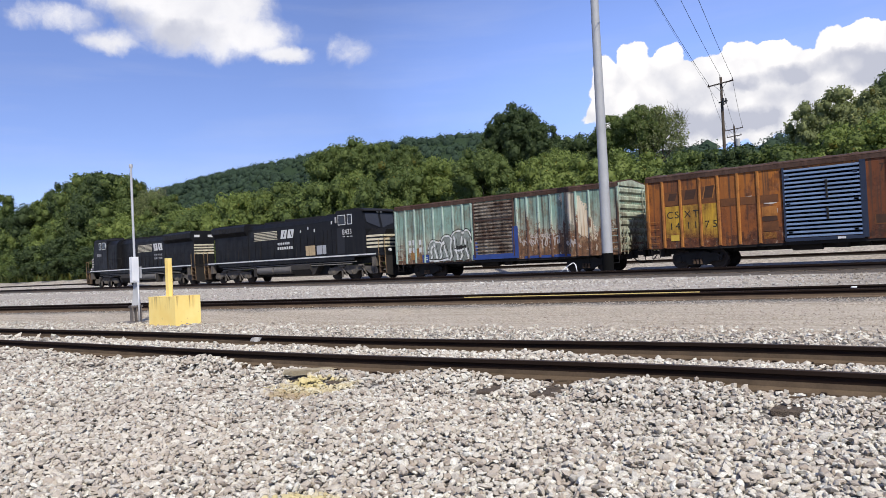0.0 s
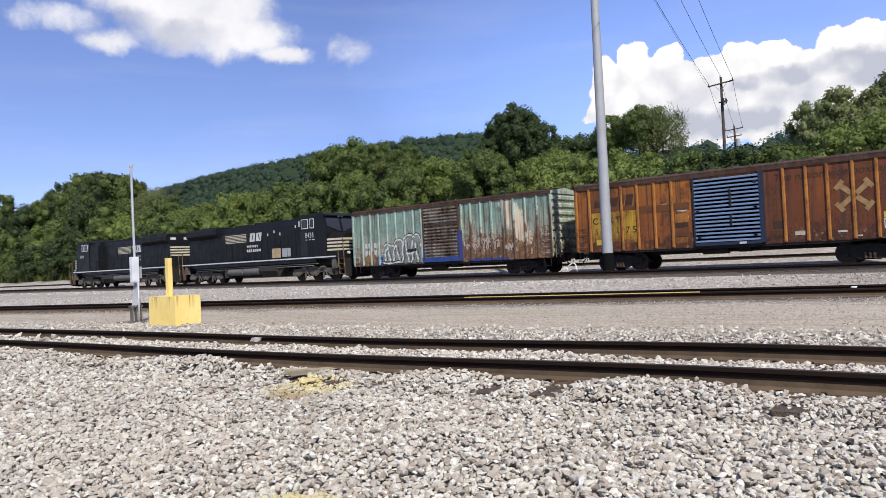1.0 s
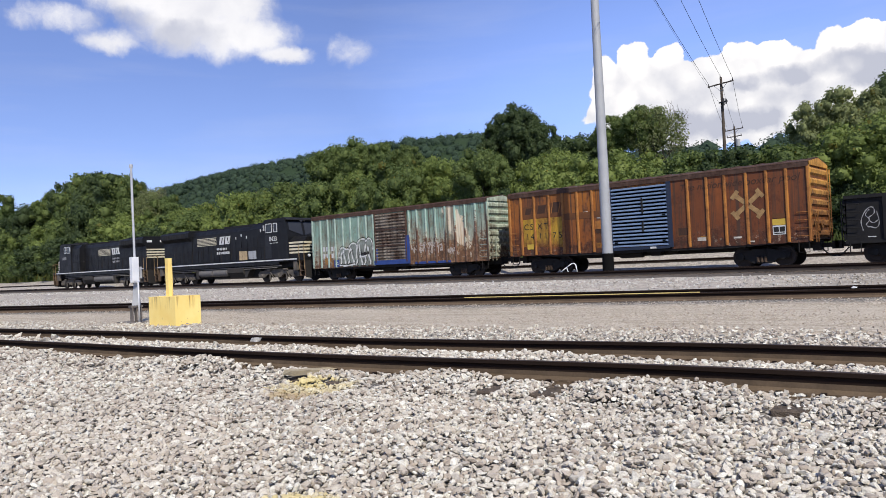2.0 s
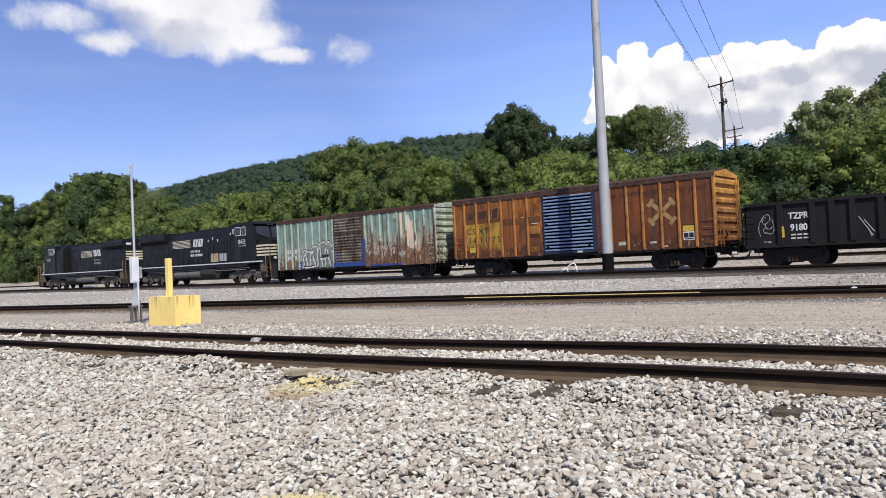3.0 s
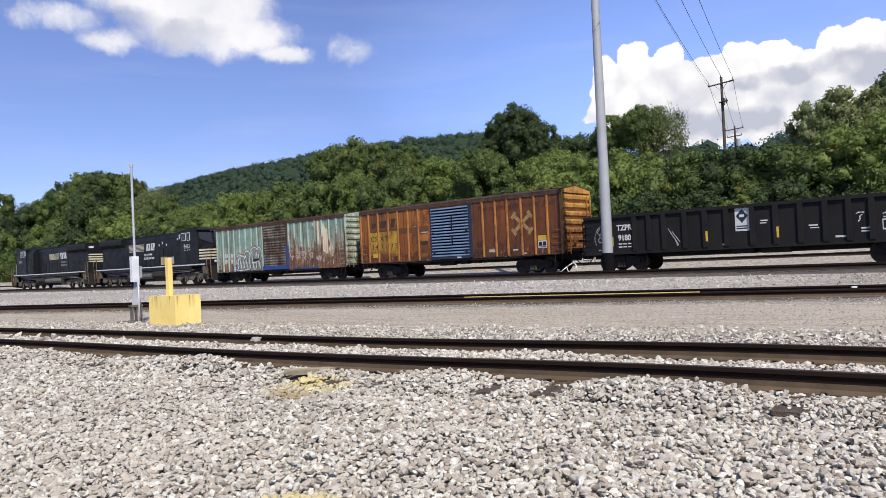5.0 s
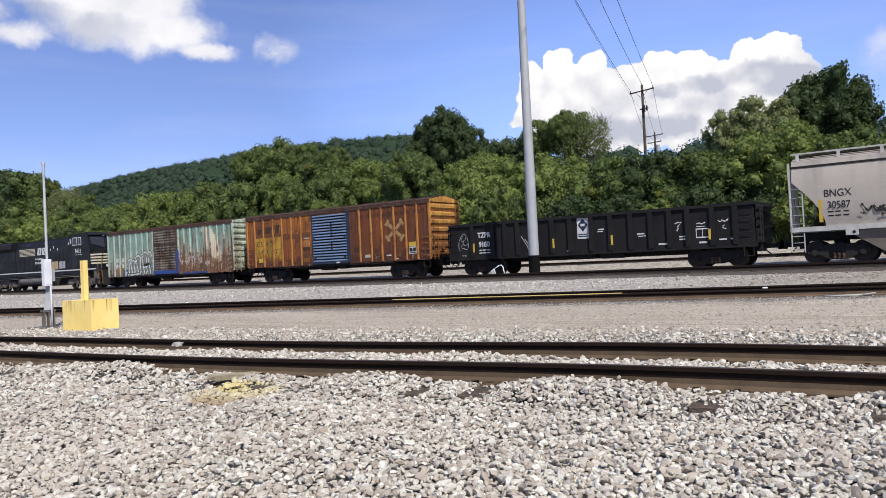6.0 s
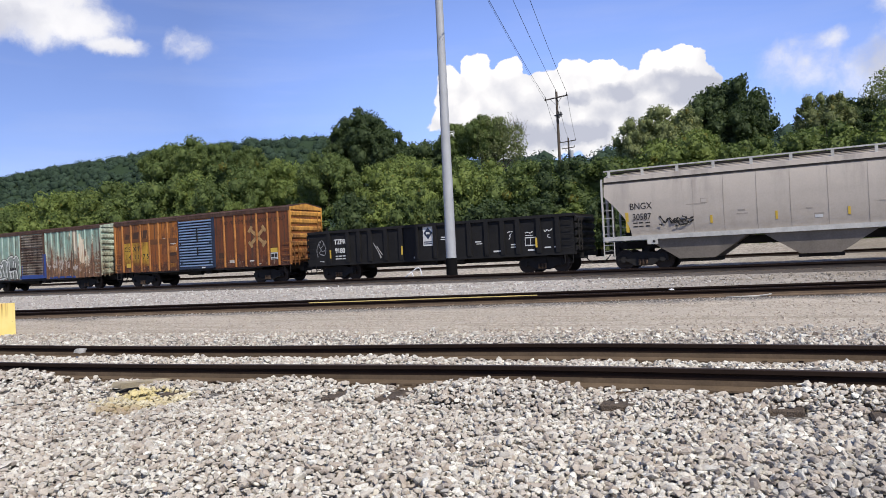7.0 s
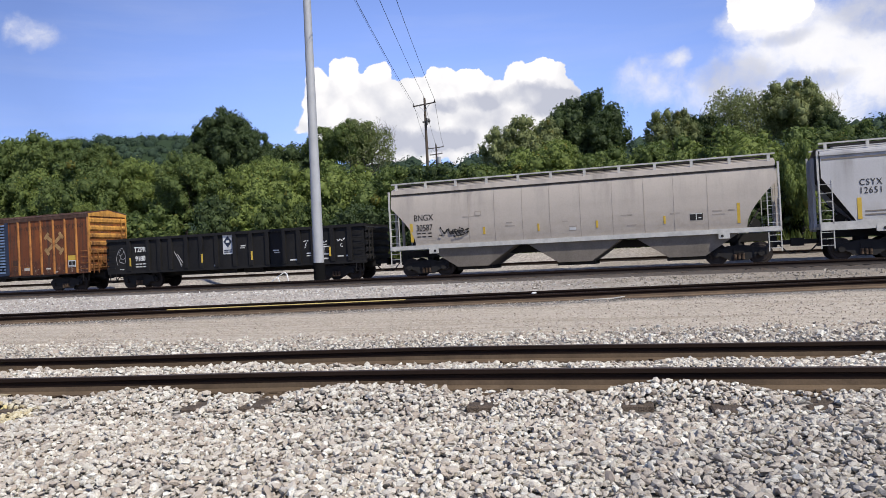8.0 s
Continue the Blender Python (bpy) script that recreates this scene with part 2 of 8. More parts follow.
# ================= materials =================
class Mat:
    """A small builder for node materials."""

    def __init__(self, name, rough=0.7, metal=0.0, spec=0.4):
        self.m = bpy.data.materials.new(name)
        self.m.use_nodes = True
        self.n, self.l = self.m.node_tree.nodes, self.m.node_tree.links
        self.b = self.n["Principled BSDF"]
        self.b.inputs["Roughness"].default_value = rough
        self.b.inputs["Metallic"].default_value = metal
        self.b.inputs["Specular IOR Level"].default_value = spec
        self.tc = self.n.new("ShaderNodeTexCoord").outputs["Object"]

    def put(self, v, socket):
        if isinstance(v, tuple):
            socket.default_value = (*v, 1) if len(v) == 3 and len(socket.default_value) == 4 else v
        elif isinstance(v, (int, float)):
            socket.default_value = v
        else:
            self.l.new(v, socket)

    def scale(self, s, src=None):
        n = self.n.new("ShaderNodeMapping")
        n.inputs["Scale"].default_value = s if isinstance(s, tuple) else (s, s, s)
        self.l.new(src or self.tc, n.inputs[0])
        return n.outputs[0]

    def noise(self, s=1.0, detail=6.0, rough=0.6, src=None):
        n = self.n.new("ShaderNodeTexNoise")
        n.inputs["Scale"].default_value = 1.0
        n.inputs["Detail"].default_value, n.inputs["Roughness"].default_value = detail, rough
        self.l.new(self.scale(s, src), n.inputs["Vector"])
        return n.outputs[0]

    def voronoi(self, s=1.0, out="Color", src=None):
        n = self.n.new("ShaderNodeTexVoronoi")
        n.inputs["Scale"].default_value = 1.0
        self.l.new(self.scale(s, src), n.inputs["Vector"])
        return n.outputs[out]

    def band(self, v, lo, hi, a=0.0, b=1.0):
        n = self.n.new("ShaderNodeMapRange")
        n.inputs["From Min"].default_value, n.inputs["From Max"].default_value = lo, hi
        n.inputs["To Min"].default_value, n.inputs["To Max"].default_value = a, b
        self.l.new(v, n.inputs["Value"])
        return n.outputs[0]

    def math(self, op, a, b=0.0):
        n = self.n.new("ShaderNodeMath")
        n.operation = op
        self.put(a, n.inputs[0])
        self.put(b, n.inputs[1])
        return n.outputs[0]

    def mix(self, f, a, b, how="MIX"):
        n = self.n.new("ShaderNodeMix")
        n.data_type, n.blend_type = "RGBA", how
        self.put(f, n.inputs["Factor"])
        self.put(a, n.inputs["A"])
        self.put(b, n.inputs["B"])
        return n.outputs["Result"]

    def xyz(self, src=None):
        n = self.n.new("ShaderNodeSeparateXYZ")
        self.l.new(src or self.tc, n.inputs[0])
        return n.outputs

    def per_object(self):
        return self.n.new("ShaderNodeObjectInfo").outputs["Random"]

    def per_island(self):
        return self.n.new("ShaderNodeNewGeometry").outputs["Random Per Island"]

    def place(self):
        return self.n.new("ShaderNodeNewGeometry").outputs["Position"]

    def colour(self, c):
        self.put(c, self.b.inputs["Base Color"])
        return self

    def rough(self, v):
        self.put(v, self.b.inputs["Roughness"])
        return self

    def bump(self, h, strength=0.4, distance=0.02):
        n = self.n.new("ShaderNodeBump")
        n.inputs["Strength"].default_value, n.inputs["Distance"].default_value = strength, distance
        self.l.new(h, n.inputs["Height"])
        self.l.new(n.outputs[0], self.b.inputs["Normal"])
        return self


def simple(name, c, rough=0.7, metal=0.0, var=0.35, s=3.0, bump=0.0, spec=0.4):
    """One paint or metal with grain at two scales."""
    m = Mat(name, rough, metal, spec)
    n1, n2 = m.noise(s), m.noise(s * 14, 3)
    dark = tuple(v * (1 - var) for v in c)
    m.colour(m.mix(m.band(m.math("ADD", m.math("MULTIPLY", n1, 0.7), m.math("MULTIPLY", n2, 0.3)), 0.36, 0.64), dark, c))
    m.rough(m.band(n1, 0.3, 0.7, max(0.05, rough - 0.12), min(1, rough + 0.12)))
    if bump:
        m.bump(n2, bump)
    return m.m


def rusty(name, paint, rust, amount=0.5, low=None, streak=0.0, rough=0.65, dirt=0.25):
    """Paint over steel, rusting in patches; low: a height below which rust takes over; streak: runs down."""
    m = Mat(name, rough)
    n1, n2, n3 = m.noise(0.8, 8), m.noise(5.0, 6), m.noise(26.0, 4)
    run = m.noise((3.4, 3.4, 0.22), 6, 0.65)
    v = m.math("ADD", m.math("MULTIPLY", n1, 0.5), m.math("MULTIPLY", n2, 0.3))
    v = m.math("ADD", v, m.math("MULTIPLY", run, 0.2 + streak))
    if low is not None:
        z = m.xyz()[2]
        v = m.math("ADD", v, m.band(z, low[0], low[1], low[2], 0.0))
    t = 0.5 + streak * 0.5 + (0.5 - amount) * 0.5
    f = m.band(v, t - 0.1, t + 0.11)
    f = m.math("MULTIPLY", f, m.band(n3, 0.28, 0.5, 0.55, 1.0))
    paint2 = m.mix(m.band(n3, 0.3, 0.7, 0, 0.35), paint, tuple(c * 0.6 for c in paint))
    rust2 = m.mix(m.band(n2, 0.3, 0.7), rust, tuple(c * 0.45 for c in rust))
    c = m.mix(f, paint2, rust2)
    c = m.mix(m.band(run, 0.42, 0.66, 0, dirt), c, (0.035, 0.026, 0.02))
    c = m.mix(m.band(m.noise((9.0, 9.0, 0.5), 4, 0.6), 0.55, 0.7, 0, dirt), c, tuple(k * 0.4 for k in rust))
    m.colour(c)
    m.rough(m.band(f, 0, 1, rough - 0.1, 0.9))
    m.bump(n3, 0.15, 0.01)
    return m.m


def stone_mat(name, base, spread, place_stain=()):
    m = Mat(name, 0.85, 0, 0.3)
    r = m.per_island()
    n = m.noise(40.0, 4)
    light, dark = tuple(min(0.9, c * (1 + spread)) for c in base), tuple(c * (1 - spread) for c in base)
    c = m.mix(m.band(r, 0, 1), dark, light)
    warm = m.mix(m.band(m.math("FRACT", m.math("MULTIPLY", r, 7.13)), 0.4, 1.0, 0, 0.55), c, (0.4, 0.32, 0.245))
    c = m.mix(m.band(n, 0.38, 0.62, 0, 0.45), warm, tuple(v * 0.5 for v in base))
    c = m.mix(m.band(m.noise(150.0, 3, 0.6), 0.48, 0.66, 0, 0.5), c, tuple(v * 0.4 for v in base))
    wide = m.noise(0.45, 5, 0.6, m.place())
    c = m.mix(m.band(wide, 0.45, 0.7, 0, 0.25), c, (0.24, 0.2, 0.17))
    p = m.xyz(m.place())
    wob = m.noise(5.0, 4, 0.6, m.place())
    for x, y, rx, ry, k, col in place_stain:
        u = m.math("DIVIDE", m.math("SUBTRACT", p[0], x), rx)
        v = m.math("DIVIDE", m.math("SUBTRACT", p[1], y), ry)
        d = m.math("ADD", m.math("MULTIPLY", u, u), m.math("MULTIPLY", v, v))
        d = m.math("ADD", d, m.band(wob, 0.3, 0.7, -0.7, 0.7))
        c = m.mix(m.band(d, 0.5, 1.0, k, 0.0), c, col)
    m.colour(c)
    m.bump(n, 0.5, 0.015)
    return m.m


YELLOW_STAIN = (0.6, 0.5, 0.22)
STAINS = ((-5.65, 4.5, 0.45, 0.45, 0.45, YELLOW_STAIN), (-5.85, 4.72, 0.3, 0.2, 0.75, YELLOW_STAIN), (-3.0, 2.3, 0.28, 0.3, 0.75, YELLOW_STAIN), (-5.5, 4.15, 0.35, 0.2, 0.6, (0.3, 0.21, 0.1)))
DUST, SOOT = (0.5, 0.44, 0.37), (0.2, 0.19, 0.175)
STAINS += ((-4.9, 2.3, 0.9, 0.7, 0.4, DUST), (-6.2, 2.9, 1.0, 0.8, 0.3, DUST), (1.3, 3.6, 1.9, 2.2, 0.32, SOOT))
M_STONE = stone_mat("ballast_stone", (0.76, 0.642, 0.522), 0.52, STAINS)
M_LANE_STONE = stone_mat("lane_stone", (0.58, 0.505, 0.41), 0.32)
M_GRAVEL = stone_mat("yard_gravel_stone", (0.67, 0.61, 0.53), 0.6, ((6.0, 27.0, 14.0, 11.0, 0.75, (0.25, 0.215, 0.16)),))
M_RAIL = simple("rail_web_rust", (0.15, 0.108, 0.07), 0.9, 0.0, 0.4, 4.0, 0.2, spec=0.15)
# dark head steel; also paints the head's shade on the upper web
M_RAILHEAD_SHADE = simple("rail_head_dark_and_web_shade", (0.021, 0.013, 0.0095), 0.85, 0.0, 0.3, 4.0, spec=0.12)
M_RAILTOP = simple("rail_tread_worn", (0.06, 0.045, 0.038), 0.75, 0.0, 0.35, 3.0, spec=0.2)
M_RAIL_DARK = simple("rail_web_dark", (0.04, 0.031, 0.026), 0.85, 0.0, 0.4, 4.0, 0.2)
M_RAIL_TAN = simple("rail_web_tan_rust", (0.17, 0.118, 0.076), 0.85, 0.0, 0.5, 1.3, 0.2)
M_TIE = simple("weathered_tie", (0.16, 0.122, 0.09), 0.95, 0, 0.65, 7.0, 0.8)


def yellow_mat():
    """Pale yellow paint with brown drips from the top edge."""
    m = Mat("yellow_paint", 0.6)
    n1, n2 = m.noise(2.0, 6), m.noise(30.0, 4)
    z = m.xyz()[2]
    c = m.mix(m.band(n1, 0.35, 0.65), (0.9, 0.66, 0.2), (0.94, 0.74, 0.27))
    drip = m.math("MULTIPLY", m.band(m.noise((13.0, 13.0, 0.7), 4, 0.6), 0.54, 0.66), m.band(z, 0.32, 0.62))
    c = m.mix(m.math("MULTIPLY", drip, 0.75), c, (0.24, 0.1, 0.03))
    chip = m.math("MULTIPLY", m.band(m.noise(11.0, 5), 0.66, 0.7), 0.7)
    m.colour(m.mix(chip, c, (0.3, 0.2, 0.1)))
    m.bump(n2, 0.2, 0.01)
    return m.m


M_YELLOW = yellow_mat()
M_GALV = simple("galvanised_steel", (0.41, 0.42, 0.43), 0.65, 0.1, 0.16, 2.0)
M_PIPE = simple("bright_galvanised_pipe", (0.55, 0.56, 0.57), 0.5, 0.2, 0.15, 3.0)
M_BLACK = simple("black_grime", (0.018, 0.017, 0.017), 0.8, 0, 0.4, 2.0)
M_WHITE = simple("white_enamel", (0.78, 0.79, 0.8), 0.5, 0, 0.08, 2.0)
M_WOODPOLE = simple("pole_wood", (0.11, 0.085, 0.065), 0.9, 0, 0.45, 3.0, 0.4)
M_WIRE = simple("cable_black", (0.03, 0.03, 0.03), 0.6)
# ================= tracks' lines and the lie of the land =================
class Line:
    """A straight track: its turn from the x axis, distance of its centre line from the eye, height of the rails' tops, extent."""

    def __init__(self, turn, dist, z, u0, u1, sag=(), bed=0.155):
        self.bed = bed
        self.turn, self.dist, self.z, self.u0, self.u1, self.sag = turn, dist, z, u0, u1, sag
        self.c, self.s = math.cos(radians(turn)), math.sin(radians(turn))

    def world(self, u, d=0.0, z=0.0):
        return Vector((u * self.c - (self.dist + d) * self.s, u * self.s + (self.dist + d) * self.c, self.z + z))

    def spot(self, u, d=0.0, z=0.0, turn=0.0):
        p = self.world(u, d, z)
        return pose(p.x, p.y, p.z, 0, 0, self.turn + turn)

    def dip(self, u):
        return sum(k * math.exp(-((u - a) / w) ** 2) for k, a, w in self.sag)


NEAR = Line(6.206, 6.71, -0.07, -58, 36, ((0.014, -1.8, 2.0), (-0.016, 2.5, 2.0), (-0.018, -7.0, 3.0)), 0.195)
MID = Line(13.32, 17.16, -0.03, -72, 48)
FRONT = Line(0.0, 28.4, 0.17, -190, 60, (), 0.19)
TRAIN = Line(0.0, 35.2, 0.0, -230, 120)
BEHIND = Line(0.0, 41.6, 0.42, -230, 120)
LINES = (NEAR, MID, FRONT, TRAIN, BEHIND)
PROFILE_Y = [-400, 2, 5, 10, 20, 24, 26.5, 30.5, 33, 38, 39.8, 44, 47, 48.5, 53, 60, 90, 180, 300, 420, 1500]
PROFILE_Z = [-0.45, -0.36, -0.27, -0.25, -0.2, -0.14, -0.03, -0.03, -0.14, -0.14, 0.2, 0.3, 0.92, 1.08, 1.6, 2.3, 5.0, 24.0, 1.0, 0.0, -2.0]


def ground_z(x, y):
    """Heights of the ground; x and y are arrays."""
    z = np.interp(y, PROFILE_Y, PROFILE_Z)
    for ln in LINES:
        d = np.abs(-x * ln.s + y * ln.c - ln.dist)
        bed = ln.z - ln.bed - np.clip(d - 1.75, 0, 9) * 0.28
        z = np.where(d < 4, np.maximum(z, bed), z)
    # the near track: a heaped middle and a shallow trough along the tie ends
    dd = -x * NEAR.s + y * NEAR.c - NEAR.dist
    z = z + 0.048 * np.exp(-(dd / 0.55) ** 4) - 0.05 * np.exp(-((dd + 1.6) / 0.2) ** 2)
    # the wooded ridge
    top = np.interp(x, [-1400, -800, -620, -526, -445, -357, -270, -229, -190, -150, -100, -40, 400], [10, 26, 53, 64, 68, 68.5, 66, 62.5, 53, 43, 28, 18, 13])
    ridge = top * np.exp(-((y - 300) / 95.0) ** 2)
    ridge = np.where(y > 300, np.maximum(ridge, top * 0.5), ridge)
    return np.where(y > 95, np.maximum(z, ridge), z)


def gz(x, y):
    return float(ground_z(np.array([x], float), np.array([y], float))[0])


def ground_mat():
    m = Mat("yard_gravel", 0.92, 0, 0.25)
    P = m.place()
    p = m.xyz(P)

    def across(ln):
        return m.math("ADD", m.math("MULTIPLY", p[0], -ln.s), m.math("MULTIPLY", p[1], ln.c))
    wob = m.noise(0.5, 5, 0.6, P)
    cells = m.voronoi(15.0, "Color", P)
    grey = m.n.new("ShaderNodeSeparateColor")
    m.l.new(cells, grey.inputs[0])
    peb = m.voronoi(34.0, "Color", P)
    peb_s = m.n.new("ShaderNodeSeparateColor")
    m.l.new(peb, peb_s.inputs[0])
    ballast = m.mix(m.band(grey.outputs[0], 0.0, 1.0), (0.16, 0.145, 0.125), (0.6, 0.56, 0.49))
    crack = m.n.new("ShaderNodeTexVoronoi")
    crack.feature = "DISTANCE_TO_EDGE"
    crack.inputs["Scale"].default_value = 15.0
    m.l.new(P, crack.inputs["Vector"])
    ballast = m.mix(m.band(crack.outputs["Distance"], 0.02, 0.2, 0.9, 0.0), ballast, (0.03, 0.026, 0.022))
    dust = m.noise(3.0, 8, 0.7, P)
    dirt = m.mix(m.band(dust, 0.3, 0.7), (0.42, 0.36, 0.27), (0.57, 0.495, 0.39))
    dirt = m.mix(m.band(peb_s.outputs[0], 0.5, 0.9, 0, 0.85), dirt, (0.66, 0.59, 0.49))
    dirt = m.mix(m.band(peb_s.outputs[1], 0.55, 0.9, 0, 0.65), dirt, (0.2, 0.16, 0.115))
    ruts = m.noise((0.12, 1.6, 1.0), 5, 0.6, P)
    dirt = m.mix(m.band(m.noise((0.25, 4.5, 1.0), 4, 0.6, P), 0.5, 0.62, 0, 0.4), dirt, (0.27, 0.225, 0.165))
    dirt = m.mix(m.band(ruts, 0.45, 0.62, 0, 0.5), dirt, (0.54, 0.475, 0.385))
    d1 = m.math("ADD", across(NEAR), m.band(wob, 0.2, 0.8, -0.7, 0.7))
    d2 = m.math("ADD", across(MID), m.band(wob, 0.2, 0.8, -0.3, 0.3))
    on_dirt = m.math("MULTIPLY", m.band(d1, 9.4, 10.5), m.band(d2, 15.7, 15.3))
    c = m.mix(on_dirt, ballast, dirt)
    # pale fine chippings beyond the middle track
    speck = m.n.new("ShaderNodeSeparateColor")
    m.l.new(m.voronoi(9.0, "Color", P), speck.inputs[0])
    pale = m.mix(m.band(speck.outputs[0], 0.0, 1.0), (0.34, 0.3, 0.25), (0.66, 0.6, 0.52))
    pale = m.mix(m.band(m.noise(0.35, 5, 0.6, P), 0.4, 0.65, 0, 0.45), pale, (0.36, 0.33, 0.3))
    pale = m.mix(m.band(m.math("ADD", p[0], m.band(wob, 0.2, 0.8, -5.0, 5.0)), -9.0, 2.0, 0.0, 0.75), pale, (0.26, 0.22, 0.165))
    c = m.mix(m.math("MULTIPLY", m.band(d2, 18.4, 19.0), m.band(p[1], 28.0, 27.0)), c, pale)
    c = m.mix(m.band(p[1], 36.5, 37.5), c, pale)
    # oily dark beds of the tracks in use
    for ln, reach in ((FRONT, 2.55), (TRAIN, 1.0), (MID, 1.0)):
        d = m.math("ABSOLUTE", m.math("SUBTRACT", across(ln), ln.dist))
        c = m.mix(m.band(m.math("ADD", d, m.band(wob, 0.2, 0.8, -0.2, 0.2)), reach - 0.05, reach + 0.15, 0.85, 0.0), c, (0.065, 0.052, 0.042))
    # grass and weeds at the foot of the wood
    grass = m.mix(m.band(m.noise(2.5, 8, 0.7, P), 0.35, 0.65), (0.05, 0.085, 0.02), (0.13, 0.16, 0.05))
    edge = m.math("ADD", p[1], m.band(wob, 0.2, 0.8, -2.0, 2.0))
    c = m.mix(m.band(edge, 47.2, 48.2), c, grass)
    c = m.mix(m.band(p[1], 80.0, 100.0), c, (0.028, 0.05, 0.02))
    m.colour(c)
    m.bump(m.math("ADD", grey.outputs[0], m.math("MULTIPLY", peb_s.outputs[0], 0.7)), 0.9, 0.04)
    return m.m


def build_ground():
    xs = np.concatenate([np.linspace(-1500, -260, 40), np.linspace(-255, -42, 72), np.linspace(-40, 24, 130), np.linspace(26, 120, 32), np.linspace(150, 1500, 22)])
    ys = np.concatenate([np.linspace(-1200, -40, 16), np.linspace(-36, -1, 24), np.linspace(-0.7, 31, 106), np.linspace(31.3, 64, 74), np.linspace(66, 140, 26), np.linspace(145, 460, 44), np.linspace(480, 1500, 14)])
    X, Y = np.meshgrid(xs, ys)
    Z = ground_z(X.ravel(), Y.ravel()).reshape(X.shape)
    for j in range(len(ys)):
        for i in range(len(xs)):
            a, b = xs[i], ys[j]
            if b < 60:
                Z[j, i] += 0.02 * noise.noise((a * 0.9, b * 0.9, 0)) - 0.012
            elif b > 150:
                Z[j, i] += 3.0 * noise.noise((a * 0.012, b * 0.012, 3))
    nx, ny = len(xs), len(ys)
    co = np.stack([X.ravel(), Y.ravel(), Z.ravel()], 1)
    idx = np.arange(nx * ny).reshape(ny, nx)
    quads = np.stack([idx[:-1, :-1].ravel(), idx[:-1, 1:].ravel(), idx[1:, 1:].ravel(), idx[1:, :-1].ravel()], 1)
    me = bpy.data.meshes.new("ground")
    me.from_pydata(co.tolist(), [], quads.tolist())
    me.polygons.foreach_set("use_smooth", [True] * len(me.polygons))
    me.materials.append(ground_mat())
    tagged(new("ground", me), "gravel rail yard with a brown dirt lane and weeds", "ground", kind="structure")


build_ground()


# ================= rails and ties =================
def rail_mesh(ln, u0, u1, step, web):
    """One rail, local to the track: x along, head's top at z = 0 plus the dips."""
    prof = [(-0.036, -0.004), (-0.030, 0.0), (0.030, 0.0), (0.036, -0.004), (0.036, -0.032), (0.012, -0.046), (0.0105, -0.088), (0.0085, -0.13),
            (0.07, -0.153), (0.07, -0.168), (-0.07, -0.168), (-0.07, -0.153), (-0.0085, -0.13), (-0.0105, -0.088), (-0.012, -0.046), (-0.036, -0.032)]
    n = max(2, int((u1 - u0) / step) + 1)
    us = np.linspace(u0, u1, n)
    verts, faces, mats = [], [], []
    k = len(prof)
    for u in us:
        dz = ln.dip(u)
        verts += [(u, y, z + dz) for y, z in prof]
    for i in range(n - 1):
        for j in range(k):
            a, b = i * k + j, i * k + (j + 1) % k
            faces.append((a, a + k, b + k, b))
            # upper web (5, 13) takes the dark colour: shade under the head, painted in
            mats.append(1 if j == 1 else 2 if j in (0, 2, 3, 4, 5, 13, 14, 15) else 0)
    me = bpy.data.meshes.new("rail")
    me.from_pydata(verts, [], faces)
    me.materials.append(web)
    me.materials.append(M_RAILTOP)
    me.materials.append(M_RAILHEAD_SHADE)
    me.polygons.foreach_set("material_index", mats)
    bm = bmesh.new()
    bm.from_mesh(me)
    bmesh.ops.recalc_face_normals(bm, faces=bm.faces)
    bm.to_mesh(me)
    bm.free()
    return me


def tie_mesh(name, half, w=0.115, h=0.09):
    bm = bmesh.new()
    box(bm, -w, w, -half, half, -h, 0)
    bmesh.ops.subdivide_edges(bm, edges=[e for e in bm.edges if abs(e.verts[0].co.y - e.verts[1].co.y) > 1], cuts=3)
    for v in bm.verts:
        v.co += Vector((0.01 * noise.noise(v.co * 5), 0.03 * noise.noise(v.co * 9 + Vector((3, 0, 0))), 0.008 * noise.noise(v.co * 7)))
    return mesh_of(bm, name, M_TIE, 0.012)


def plate_mesh():
    bm = bmesh.new()
    box(bm, -0.1, 0.1, -0.17, 0.17, -0.012, 0.004)
    for y in (-0.105, 0.105):
        for x in (-0.06, 0.06):
            box(bm, x - 0.012, x + 0.012, y - 0.018, y + 0.018, 0.0, 0.03)
    return mesh_of(bm, "tie_plate", M_RAIL)


def anchor_mesh():
    """A spring clip hooked under the rail's foot beside a tie."""
    bm = bmesh.new()
    box(bm, -0.016, 0.016, -0.1, 0.1, -0.2, -0.166)
    box(bm, -0.02, 0.02, -0.105, -0.066, -0.19, -0.14)
    box(bm, -0.02, 0.02, 0.066, 0.105, -0.19, -0.14)
    return mesh_of(bm, "rail_anchor", M_RAILHEAD_SHADE)


ANCHOR = anchor_mesh()
TIES = [tie_mesh("tie", h) for h in (1.34, 1.38, 1.31)]
PLATE = plate_mesh()


